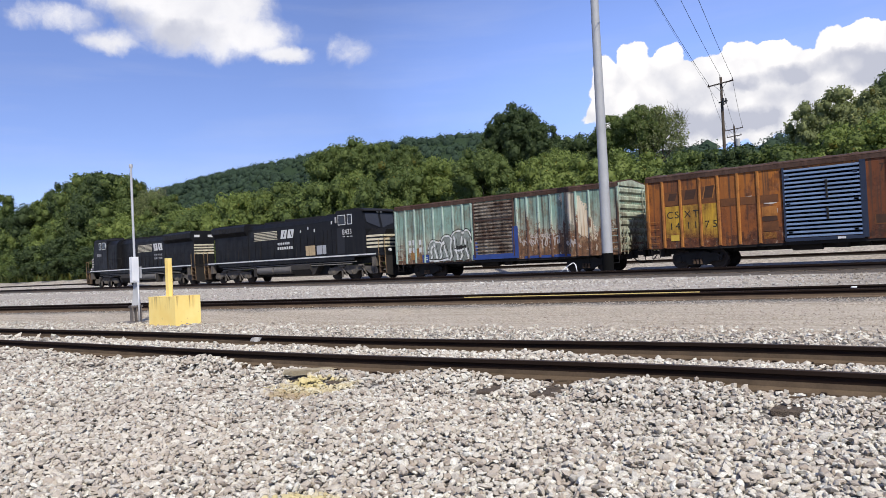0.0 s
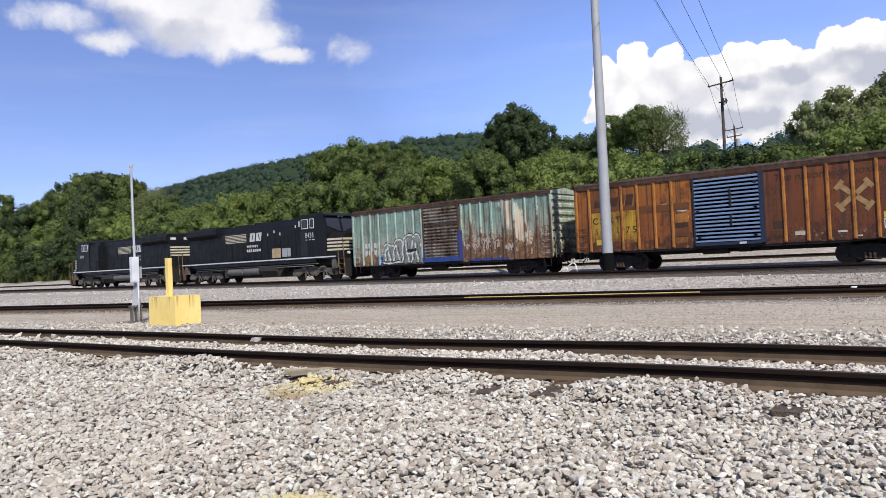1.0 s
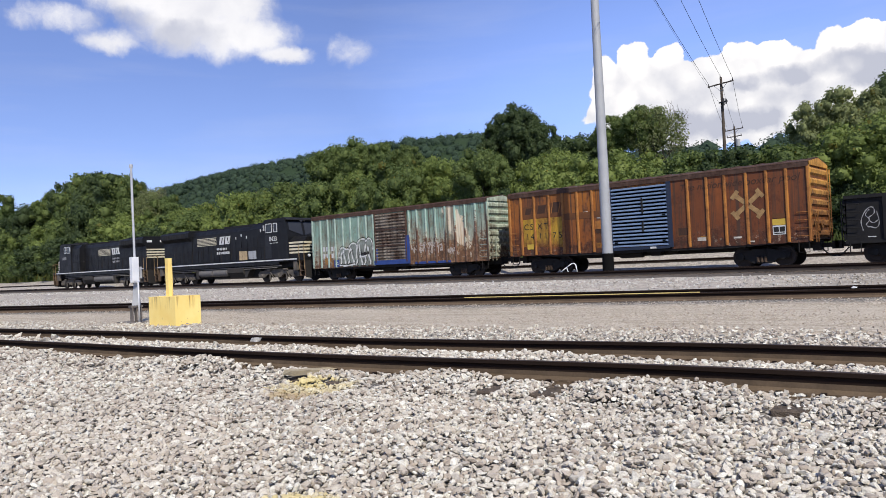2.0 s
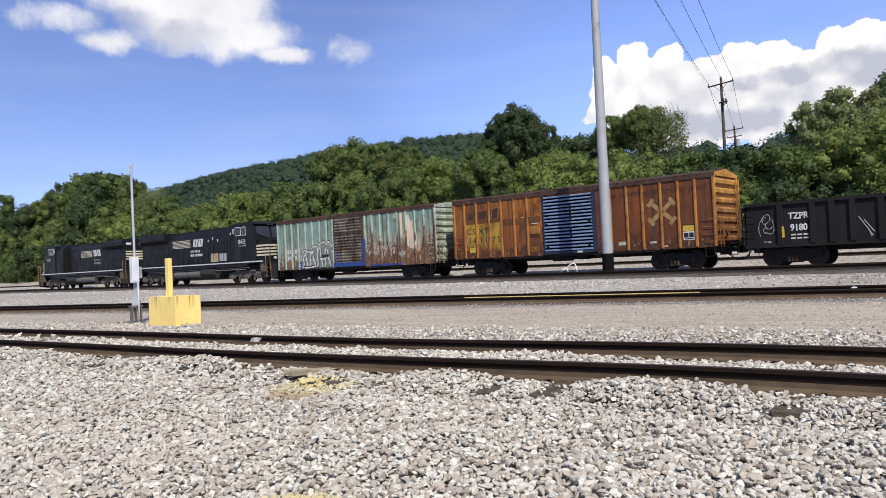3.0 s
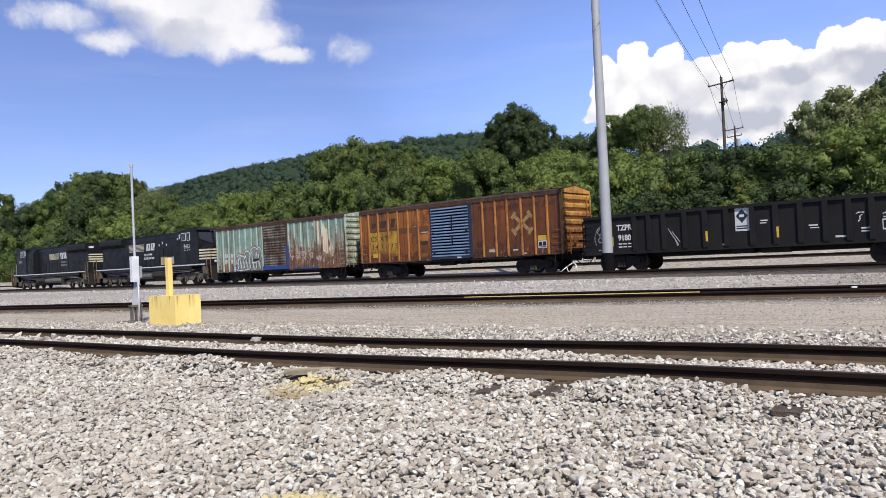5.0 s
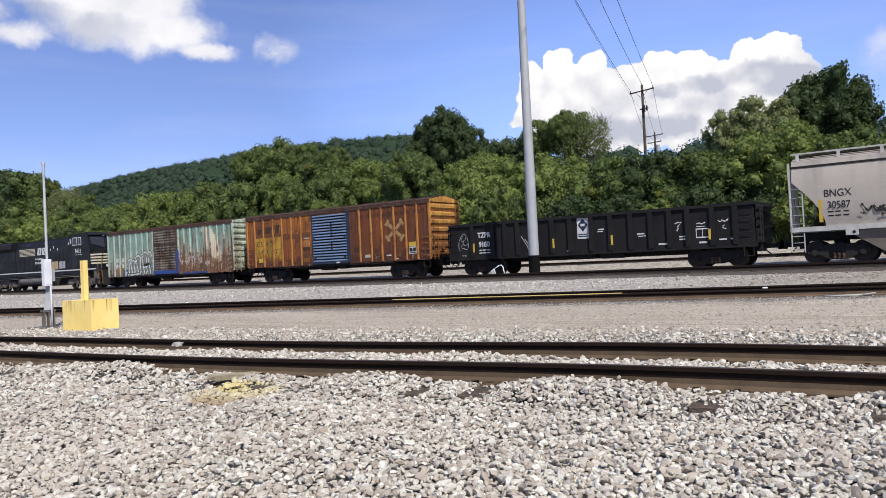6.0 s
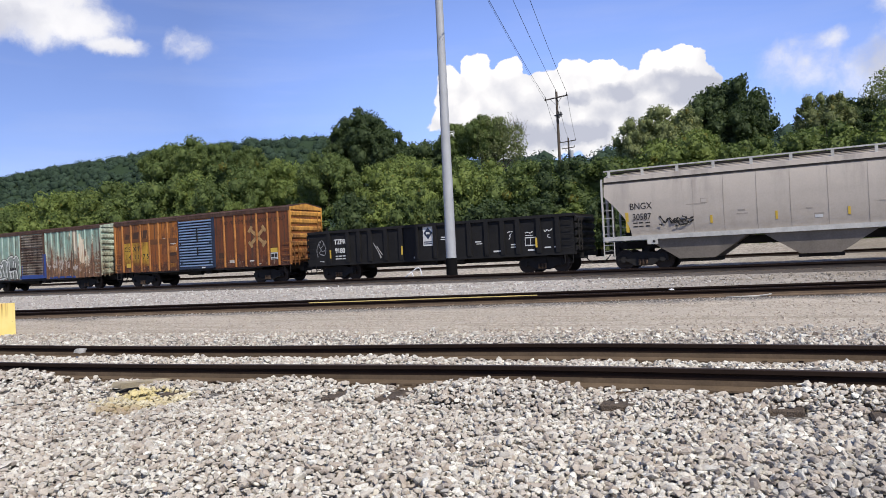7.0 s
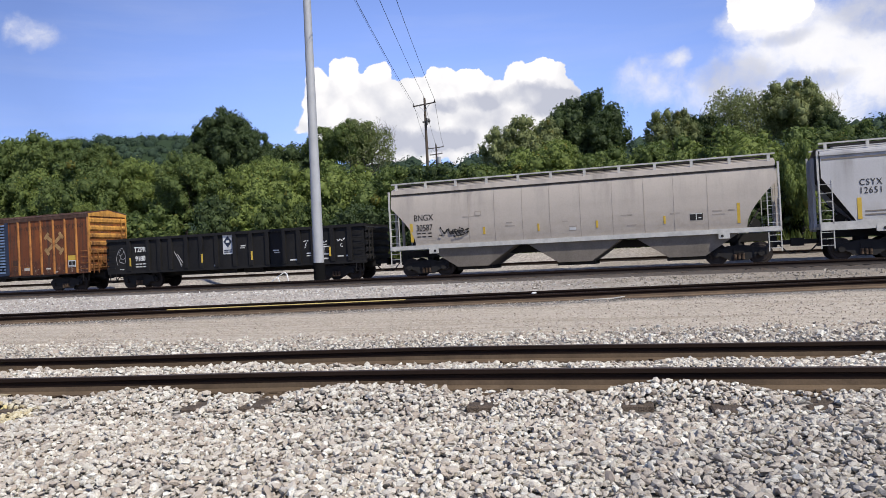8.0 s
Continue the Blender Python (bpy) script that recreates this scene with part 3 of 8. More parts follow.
def build_track(ln, label, step, tie_from, tie_to, plates=False, group="yard tracks", web=M_RAIL, pitch=0.54):
    top = holder("railway_track", ln.spot(0), label, "railway track", group, "structure")
    for d in (-0.754, 0.754):
        part("rail", rail_mesh(ln, ln.u0, ln.u1, step, web), web, top, at=pose(0, d, 0))
    u, rng = tie_from, random.Random(int(ln.dist * 10))
    while u < tie_to:
        t = part("tie", TIES[rng.randrange(3)], M_TIE, top, at=pose(u + rng.uniform(-0.05, 0.05), rng.uniform(-0.07, 0.07), -0.176 + ln.dip(u) - rng.uniform(0, 0.012), 0, 0, rng.uniform(-2.5, 2.5)))
        if plates:
            for d in (-0.754, 0.754):
                part("tie_plate", PLATE, M_RAIL, t, at=pose(0, d, 0.006))
                if -14 < u < 6:
                    for side in (-0.15, 0.15):
                        part("rail_anchor", ANCHOR, M_RAILHEAD_SHADE, t, at=pose(side, d, 0.176))
        u += pitch
    return top


build_track(NEAR, "rusty steel rails on weathered timber ties, half buried in ballast", 0.4, -30.265, 12, True, pitch=0.585)
build_track(MID, "brown steel rails along a dirt lane", 2.0, -60, 26, web=M_RAIL_TAN)
build_track(FRONT, "dark steel rails on ballast before the train", 4.0, -75, 6, web=M_RAIL_DARK)
build_track(TRAIN, "dark steel rails under the moving train", 8.0, -60, 10, web=M_RAIL_DARK)
build_track(BEHIND, "steel rails on a low bank behind the train", 8.0, -60, 10, web=M_RAIL_DARK)


# ================= ballast =================
# heaps against the near rail: place along it, height, half length, reach across
HEAPS = ((-1.95, 0.085, 0.66, 0.42), (0.5, 0.085, 0.55, 0.22), (-4.1, 0.04, 0.45, 0.3), (-7.9, 0.06, 0.9, 0.3), (-12.0, 0.05, 1.2, 0.3))


def stones(name, xy, size, sink, label, lift=0.0, rough_z=0.05, mat=None, facets=False):
    """Scatter crushed stones at the points xy (n, 2), joined into one object."""
    rng = np.random.default_rng(len(xy))
    base = np.array([(i & 1, i >> 1 & 1, i >> 2 & 1) for i in range(8)]) * 1.3 - 0.65
    tri = np.array([(0, 2, 1), (1, 2, 3), (4, 5, 6), (5, 7, 6), (0, 1, 4), (1, 5, 4), (2, 6, 3), (3, 6, 7), (0, 4, 2), (2, 4, 6), (1, 3, 5), (3, 7, 5)])
    if facets:
        ico = bmesh.new()
        bmesh.ops.create_icosphere(ico, subdivisions=1, radius=1.0)
        base = np.array([v.co[:] for v in ico.verts])
        tri = np.array([[v.index for v in f.verts] for f in ico.faces])
        ico.free()
    nv = len(base)
    protos = []
    for _ in range(48):
        q = base * rng.uniform(0.72, 1.12, (nv, 1)) + (0.0 if facets else rng.uniform(-0.3, 0.3, (nv, 3)))
        for _ in range(6 if facets else 4):
            cut = rng.normal(0, 1, 3)
            cut /= np.linalg.norm(cut)
            q -= np.outer(np.clip(q @ cut - rng.uniform(0.32, 0.72), 0, None), cut)
        q = q * np.array([rng.uniform(1.05, 1.6), rng.uniform(0.75, 1.1), rng.uniform(0.55, 0.95)])
        protos.append(q)
    protos = np.array(protos)
    n = len(xy)
    which = rng.integers(0, 48, n)
    s = size * np.clip(rng.lognormal(0, 0.25, n), 0.5, 1.6)
    ang = rng.uniform(0, math.tau, n)
    ax = rng.normal(0, 1, (n, 3))
    ax /= np.linalg.norm(ax, axis=1)[:, None]
    tilt = rng.normal(0, 0.7, n)
    v = protos[which] * s[:, None, None]
    c, si = np.cos(ang)[:, None], np.sin(ang)[:, None]
    v = np.stack([v[..., 0] * c - v[..., 1] * si, v[..., 0] * si + v[..., 1] * c, v[..., 2]], -1)
    ct, st = np.cos(tilt)[:, None, None], np.sin(tilt)[:, None, None]
    dot = np.einsum("nk,nvk->nv", ax, v)[..., None]
    v = v * ct + np.cross(ax[:, None, :], v) * st + ax[:, None, :] * dot * (1 - ct)
    z = ground_z(xy[:, 0], xy[:, 1]) + lift
    along, off_rail = xy[:, 0] * NEAR.c + xy[:, 1] * NEAR.s, -xy[:, 0] * NEAR.s + xy[:, 1] * NEAR.c - NEAR.dist + 0.9
    for u, k, w, reach in HEAPS:
        z = z + k * np.exp(-((along - u) / w) ** 4 - (off_rail / reach) ** 2)
    z = z + np.array([rough_z * max(-0.1, noise.noise((a * 0.8, b * 0.8, 7))) + rough_z * 0.6 * max(-0.1, noise.noise((a * 2.3, b * 2.3, 2))) for a, b in xy])
    v[..., 0] += xy[:, 0, None]
    v[..., 1] += xy[:, 1, None]
    v[..., 2] += (z + s * rng.uniform(-0.75, 0.75, n) - sink)[:, None]
    f = (tri[None] + (np.arange(n) * nv)[:, None, None]).reshape(-1, 3)
    me = bpy.data.meshes.new(name)
    me.vertices.add(n * nv)
    me.vertices.foreach_set("co", v.reshape(-1).astype(np.float32))
    me.loops.add(len(f) * 3)
    me.loops.foreach_set("vertex_index", f.reshape(-1).astype(np.int32))
    me.polygons.add(len(f))
    me.polygons.foreach_set("loop_start", np.arange(0, len(f) * 3, 3, dtype=np.int32))
    me.polygons.foreach_set("use_smooth", [False] * len(f))
    me.update(calc_edges=True)
    me.validate()
    me.materials.append(mat or M_STONE)
    return tagged(new(name, me), label, "gravel", kind="stuff")


def spread(d0, d1, u0, u1, cell, ln, keep):
    rng = np.random.default_rng(int(cell * 1000 + d0 * 10))
    us, ds = np.meshgrid(np.arange(u0, u1, cell), np.arange(d0, d1, cell))
    us = us.ravel() + rng.uniform(-0.5, 0.5, us.size) * cell
    ds = ds.ravel() + rng.uniform(-0.5, 0.5, ds.size) * cell
    x, y = us * ln.c - ds * ln.s, us * ln.s + ds * ln.c
    ok = keep(x, y, us, ds)
    return np.stack([x[ok], y[ok]], 1)


def in_sight(x, y):
    """The wedge of ground in front of the eye."""
    a = np.degrees(np.arctan2(-x, y))
    thin = np.random.default_rng(len(x)).random(len(x)) * 14
    return (a > -14 - thin) & (a < 74 + thin) & (y > 0.25 + thin * 0.02)


def near_keep(x, y, u, d):
    dd = d - NEAR.dist
    on_rail = (np.abs(np.abs(dd) - 0.754) < 0.075)
    r = np.hypot(x, y)
    return in_sight(x, y) & ~on_rail & (r < 14)


def fully(x, y, u, d):
    """Thin the stones over some tie ends, so that the wood shows."""
    dd = d - NEAR.dist
    open_ = np.array([noise.noise((a * 0.55, 3.3 if b < 0 else 8.1, 0.0)) for a, b in zip(u, dd)])
    k = (u - 0.155) / 0.585
    tie = np.abs(k - np.round(k)) * 0.585 < 0.13
    bare = np.random.default_rng(21).random(400)[(np.round(k).astype(int) + 200) % 400] < 0.72
    ends = tie & bare & (dd < -1.17 - 0.12 * np.random.default_rng(8).random(len(u))) & (dd > -1.42)
    hide = tie & (open_ > 0.16) & (((dd < -0.84) & (dd > -1.34)) | ((np.abs(dd) < 0.72) & (open_ > 0.3))) & (np.random.default_rng(3).random(len(u)) < 0.8)
    heaped = np.zeros(len(u), bool)
    for a, _, w, _ in HEAPS:
        heaped |= np.abs(u - a) < w * 0.9
    return near_keep(x, y, u, d) & (heaped | ~hide) & (~ends | (np.abs(u + 1.9) < 0.7))


def close_by(x, y, u, d):
    return fully(x, y, u, d) & (np.hypot(x, y) < 7.4)


def halfway(x, y, u, d):
    return fully(x, y, u, d) & (np.hypot(x, y) >= 7.4)


def farther(x, y, u, d):
    dd = d - NEAR.dist
    r = np.hypot(x, y)
    return in_sight(x, y) & (r >= 13.5) & (r < 40) & ~(np.abs(np.abs(dd) - 0.754) < 0.09)


def lane_edge(x, y, u, d):
    rng = np.random.default_rng(5)
    return in_sight(x, y) & (np.hypot(x, y) < 30) & (rng.uniform(9.5, 11.0, len(d)) > d)


stones("ballast", spread(0.6, 7.9, -8, 6, 0.0315, NEAR, close_by), 0.0235, 0.0, "pale grey crushed stone ballast round the rails", 0.012, facets=True)
stones("ballast", spread(0.6, 7.9, -14, 6, 0.04, NEAR, halfway), 0.0285, 0.0, "pale grey crushed stone ballast beside the rails", 0.014, facets=True)
stones("ballast", spread(0.6, 7.9, -40, -6, 0.075, NEAR, farther), 0.048, 0.0, "pale grey crushed stone ballast along the rails", 0.006)
stones("ballast", spread(7.9, 11.0, -30, 6, 0.055, NEAR, lane_edge), 0.027, 0.01, "pale crushed stone beside the dirt lane", rough_z=0.02)


def chips(x, y, u, d):
    rng = np.random.default_rng(9)
    return in_sight(x, y) & (rng.random(len(d)) < 0.36)


def shoulder(x, y, u, d):
    rng = np.random.default_rng(11)
    return in_sight(x, y) & (np.abs(np.abs(d - FRONT.dist) - 0.754) > 0.12) & (rng.random(len(d)) < 0.6)


def scattered(x, y, u, d):
    rng = np.random.default_rng(13)
    return in_sight(x, y) & (rng.random(len(d)) < 0.32) & (y < 25.2)


stones("gravel", spread(9.5, 16.4, -36, 9, 0.075, NEAR, chips), 0.0135, 0.004, "loose buff stones on the dirt lane", rough_z=0.0, mat=M_LANE_STONE)
stones("gravel", spread(18.4, 30.0, -50, 10, 0.14, MID, scattered), 0.036, 0.01, "pale loose gravel between the tracks", rough_z=0.0, mat=M_GRAVEL)
stones("gravel", spread(23.4, 25.6, -75, 9, 0.13, FRONT, shoulder), 0.046, 0.03, "pale ballast shoulder beside the rails", rough_z=0.0, mat=M_GRAVEL)
# ================= rolling stock =================
def loco_paint(name, base):
    """Black enamel, half dulled, with road dust low down and faint runs."""
    m = Mat(name, 0.45, 0, 0.28)
    n1, n2 = m.noise(1.3, 6), m.noise((4.0, 4.0, 0.3), 5)
    z = m.xyz()[2]
    c = m.mix(m.band(n1, 0.35, 0.65, 0, 0.4), base, tuple(v * 1.7 for v in base))
    c = m.mix(m.math("MULTIPLY", m.band(n2, 0.48, 0.66, 0, 0.3), m.band(z, 4.4, 1.6)), c, (0.05, 0.042, 0.034))
    m.colour(c)
    m.rough(m.band(n1, 0.3, 0.7, 0.38, 0.62))
    return m.m


M_STEEL = simple("underframe_grime", (0.026, 0.023, 0.021), 0.85, 0.1, 0.45, 2.5, 0.2)
M_WHEEL = simple("wheel_steel", (0.045, 0.035, 0.03), 0.6, 0.5, 0.4, 3.0)
M_TRUCK = simple("truck_casting", (0.022, 0.02, 0.019), 0.85, 0.1, 0.4, 3.0, 0.2)


def weathered(name, top, chalk, rust, edge, wander, chalk_from, patch=None, flakes=0.0, panels=0.0, blotch=0.0):
    """Old paint: fresh above, chalky lower down, rusted through below a ragged edge; patch: centre and half size of a bare spot."""
    m = Mat(name, 0.65)
    z = m.xyz()[2]
    x = m.xyz()[0]
    wide, mid, grit = m.noise((0.5, 0.5, 0.35), 6, 0.6), m.noise(3.2, 8, 0.7), m.noise(17.0, 5, 0.65)
    run = m.noise((5.5, 5.5, 0.25), 5, 0.6)
    c = m.mix(m.band(mid, 0.35, 0.65, 0.0, 0.5), top, tuple(v * 0.6 for v in top))
    if panels:
        cell = m.n.new("ShaderNodeTexWhiteNoise")
        cell.noise_dimensions = "1D"
        m.l.new(m.math("FLOOR", m.math("MULTIPLY", x, 1.14)), cell.inputs["W"])
        c = m.mix(m.math("MULTIPLY", cell.outputs["Value"], panels), c, rust)
    fade = m.math("ADD", z, m.band(wide, 0.25, 0.75, -0.7, 0.7))
    c = m.mix(m.band(fade, chalk_from, chalk_from - 1.2, 0.0, 0.85), c, m.mix(m.band(grit, 0.35, 0.65), chalk, tuple(v * 0.75 for v in chalk)))
    e = m.math("ADD", m.math("ADD", z, m.band(wide, 0.25, 0.75, -wander, wander)), m.band(mid, 0.3, 0.7, -0.55, 0.55))
    e = m.math("ADD", e, m.band(grit, 0.3, 0.7, -0.4, 0.4))
    e = m.math("ADD", e, m.band(run, 0.3, 0.7, 0.35, -0.35))
    r = m.mix(m.band(m.noise(6.0, 6, 0.65), 0.35, 0.65), tuple(v * 0.35 for v in rust), rust)
    r = m.mix(m.band(m.noise(2.6, 6, 0.7), 0.52, 0.66, 0.0, 0.7), r, tuple(min(0.6, v * k) for v, k in zip(rust, (1.9, 2.6, 3.4))))
    c = m.mix(m.band(e, edge + 0.12, edge - 0.12, 0.0, 0.95), c, r)
    if blotch:
        spot = m.math("ADD", m.noise((1.5, 1.5, 0.9), 9, 0.72), m.math("MULTIPLY", m.noise((6.0, 6.0, 0.4), 5, 0.65), 0.35))
        c = m.mix(m.band(spot, 0.66, 0.76, 0.0, blotch), c, r)
        c = m.mix(m.band(spot, 0.5, 0.58, blotch * 0.3, 0.0), c, tuple(min(0.8, v * 1.5) for v in top))
    if patch:
        px, pz, hx, hz = patch
        u = m.math("DIVIDE", m.math("SUBTRACT", m.math("ADD", x, m.math("MULTIPLY", z, 0.5)), px + pz * 0.5), hx)
        v = m.math("DIVIDE", m.math("SUBTRACT", z, pz), hz)
        d = m.math("ADD", m.math("MULTIPLY", u, u), m.math("MULTIPLY", v, v))
        d = m.math("ADD", d, m.math("ADD", m.band(mid, 0.3, 0.7, -0.5, 0.5), m.band(grit, 0.3, 0.7, -0.25, 0.25)))
        bare = m.mix(m.band(run, 0.5, 0.64, 0, 0.7), (0.74, 0.65, 0.48), (0.5, 0.27, 0.11))
        c = m.mix(m.band(d, 0.95, 0.75), c, bare)
    if flakes:
        f = m.math("MULTIPLY", m.band(m.noise(4.6, 6, 0.7), 0.6, 0.63, 0.0, flakes), m.band(z, edge + 0.2, edge - 0.3))
        c = m.mix(f, c, (0.6, 0.52, 0.4))
    c = m.mix(m.band(m.noise((7.5, 7.5, 0.16), 5, 0.6), 0.5, 0.62, 0.0, 0.75), c, (0.05, 0.032, 0.022))
    m.colour(c)
    m.bump(grit, 0.2, 0.01)
    return m.m


GREEN_TOP, GREEN_CHALK, GREEN_RUST = (0.25, 0.375, 0.3), (0.5, 0.475, 0.36), (0.23, 0.1, 0.04)
M_GREEN = weathered("green_car_paint", GREEN_TOP, GREEN_CHALK, (0.22, 0.11, 0.055), 1.45, 0.5, 3.0, None, 0.5, 0.0, 0.45)
M_GREEN_WORN = weathered("green_car_paint_worn", GREEN_TOP, GREEN_CHALK, GREEN_RUST, 2.3, 0.3, 3.4, (5.4, 3.1, 0.78, 1.5), 0.9, 0.0, 0.5)
M_GREEN_RIB_WORN = weathered("green_rib_worn", (0.32, 0.45, 0.38), GREEN_CHALK, (0.15, 0.06, 0.03), 2.8, 1.2, 3.6)
M_GREEN_END = rusty("green_end_paint", (0.5, 0.58, 0.45), (0.2, 0.12, 0.06), 0.35, (0.9, 3.6, 0.15), 0.1, 0.65, 0.5)
M_GREEN_RIB = simple("green_rib_paint", (0.36, 0.47, 0.4), 0.6, 0, 0.4, 2.2)
M_ROOF = rusty("rusty_roof", (0.12, 0.07, 0.05), (0.07, 0.03, 0.018), 0.55, None, 0.0, 0.85, 0.5)
M_DOOR_OLD = rusty("rusty_door", (0.45, 0.4, 0.31), (0.115, 0.048, 0.022), 0.55, None, 0.08, 0.75, 0.55)
M_BLUE = simple("faded_blue_paint", (0.035, 0.075, 0.27), 0.6, 0, 0.35, 2.0)
M_ORANGE = weathered("orange_car_paint", (0.45, 0.155, 0.02), (0.26, 0.08, 0.018), (0.12, 0.04, 0.016), 1.45, 0.4, 3.5, None, 0.35, 0.85, 0.75)
M_ORANGE_DULL = weathered("orange_car_paint_dull", (0.225, 0.066, 0.016), (0.165, 0.048, 0.014), (0.095, 0.032, 0.014), 1.6, 0.4, 3.2, None, 0.35, 0.6, 0.6)
M_ORANGE_RIB = rusty("orange_rib_paint", (0.43, 0.175, 0.036), (0.2, 0.07, 0.022), 0.45, None, 0.1, 0.5, 0.2)
M_ORANGE_END = rusty("orange_end_paint", (0.66, 0.33, 0.065), (0.22, 0.085, 0.025), 0.38, (1.0, 3.6, 0.3), 0.05, 0.6, 0.35)
M_PATCH = rusty("yellow_patch_paint", (0.56, 0.33, 0.03), (0.26, 0.095, 0.026), 0.4, (1.4, 2.1, 0.2), 0.12, 0.6, 0.35)
M_BLUE_DOOR = simple("slate_blue_door", (0.21, 0.3, 0.46), 0.5, 0, 0.25, 1.5)
M_BLUE_DARK = simple("dark_blue_trim", (0.022, 0.034, 0.066), 0.6, 0, 0.35, 2.0)
M_CREAM = simple("faded_cream_paint", (0.56, 0.42, 0.24), 0.7, 0, 0.4, 2.5)
M_CROSS = simple("faded_cross_paint", (0.42, 0.26, 0.11), 0.75, 0, 0.5, 4.0)
M_DARKPAINT = simple("dark_brown_paint", (0.17, 0.066, 0.022), 0.7, 0, 0.45, 2.5)
M_SIGN_DARK = simple("old_sign_dark", (0.075, 0.036, 0.02), 0.75, 0, 0.5, 4.0)
M_LETTER_BLACK = simple("black_letter_paint", (0.02, 0.018, 0.016), 0.7, 0, 0.3, 3.0)
M_LETTER_WHITE = simple("white_letter_paint", (0.68, 0.68, 0.66), 0.6, 0, 0.25, 4.0)
M_GON = simple("black_gondola_paint", (0.018, 0.0173, 0.0172), 0.7, 0.0, 0.4, 1.2, 0.1, spec=0.22)
M_STRIPE = simple("yellow_reflector", (0.62, 0.42, 0.06), 0.5, 0, 0.2, 3.0)
M_LOCO = loco_paint("locomotive_black", (0.0062, 0.0063, 0.007))
M_LOCO_ROOF = simple("locomotive_roof_black", (0.011, 0.011, 0.012), 0.75, 0.0, 0.35, 1.5)
M_GLASS = simple("cab_glass", (0.035, 0.037, 0.042), 0.12, 0.0, 0.1, 1.0)
M_RUSTDIRT = simple("rusty_dirt", (0.13, 0.085, 0.055), 0.9, 0, 0.5, 3.0, 0.2)
M_RAIL_YEL = simple("grab_iron_yellow", (0.3, 0.2, 0.09), 0.6, 0, 0.4, 3.0)


def hopper_mat(name, base):
    """Off-white paint with soft soot runs from the roof and a dusty foot."""
    m = Mat(name, 0.55, 0, 0.4)
    run = m.noise((1.1, 1.1, 0.16), 6, 0.6)
    n2, n3 = m.noise(1.4, 7), m.noise(16.0, 4)
    z = m.xyz()[2]
    c = m.mix(m.band(n2, 0.35, 0.65, 0, 0.35), base, tuple(v * 0.84 for v in base))
    c = m.mix(m.math("MULTIPLY", m.band(run, 0.52, 0.72, 0, 0.55), m.band(z, 1.9, 4.0)), c, (0.2, 0.185, 0.17))
    c = m.mix(m.math("MULTIPLY", m.band(m.noise(2.2, 6), 0.42, 0.66, 0, 0.4), m.band(z, 2.8, 1.5)), c, (0.3, 0.25, 0.19))
    soot = m.math("MULTIPLY", m.band(m.noise((0.9, 0.9, 0.05), 5, 0.6), 0.56, 0.7, 0, 0.6), m.band(z, 2.3, 4.2))
    c = m.mix(soot, c, (0.13, 0.11, 0.1))
    m.colour(m.mix(m.band(n3, 0.4, 0.7, 0, 0.12), c, (0.2, 0.18, 0.16)))
    m.rough(m.band(n2, 0.3, 0.7, 0.45, 0.7))
    return m.m


M_HOP = hopper_mat("hopper_grey_paint", (0.455, 0.405, 0.345))
M_SEAM = simple("weld_seam_grime", (0.385, 0.345, 0.295), 0.7, 0, 0.3, 2.0)
M_HOP_WHITE = hopper_mat("hopper_white_paint", (0.47, 0.465, 0.46))
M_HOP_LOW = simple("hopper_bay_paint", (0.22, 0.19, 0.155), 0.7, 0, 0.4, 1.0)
M_HOP_TRIM = simple("hopper_white_trim", (0.54, 0.53, 0.49), 0.6, 0, 0.3, 3.0)

TRAVEL = [(0, 0.0), (0.5, 1.93), (1, 3.96), (1.5, 6.11), (3, 12.19), (3.5, 14.22), (4, 16.26), (5.5, 22.24), (6, 24.2), (6.5, 26.26), (7, 28.3), (7.5, 30.3), (8, 32.35)]
CARS = []      # (thing, place along the train)
WHEELSETS = []  # (wheelset, place in its truck, radius, -1 where the car is turned round)


def wheelset_mesh(r):
    bm = bmesh.new()
    tube(bm, (0, -0.95, 0), (0, 0.95, 0), 0.085, n=10)
    for s in (-1, 1):
        tube(bm, (0, s * 0.69, 0), (0, s * 0.722, 0), r + 0.025, n=28)
        tube(bm, (0, s * 0.722, 0), (0, s * 0.82, 0), r, n=28)
        tube(bm, (0, s * 0.82, 0), (0, s * 0.835, 0), r * 0.8, r * 0.76, n=28)
        tube(bm, (0, s * 0.83, 0), (0, s * 0.9, 0), 0.15, n=14)
        for k in range(3):
            a = k * math.tau / 3
            tube(bm, (0.07 * math.cos(a), s * 0.95, 0.07 * math.sin(a)), (0.07 * math.cos(a), s * 0.975, 0.07 * math.sin(a)), 0.025, n=6)
    return mesh_of(bm, "wheelset", M_WHEEL)


WS_CAR, WS_LOCO = wheelset_mesh(0.455), wheelset_mesh(0.51)


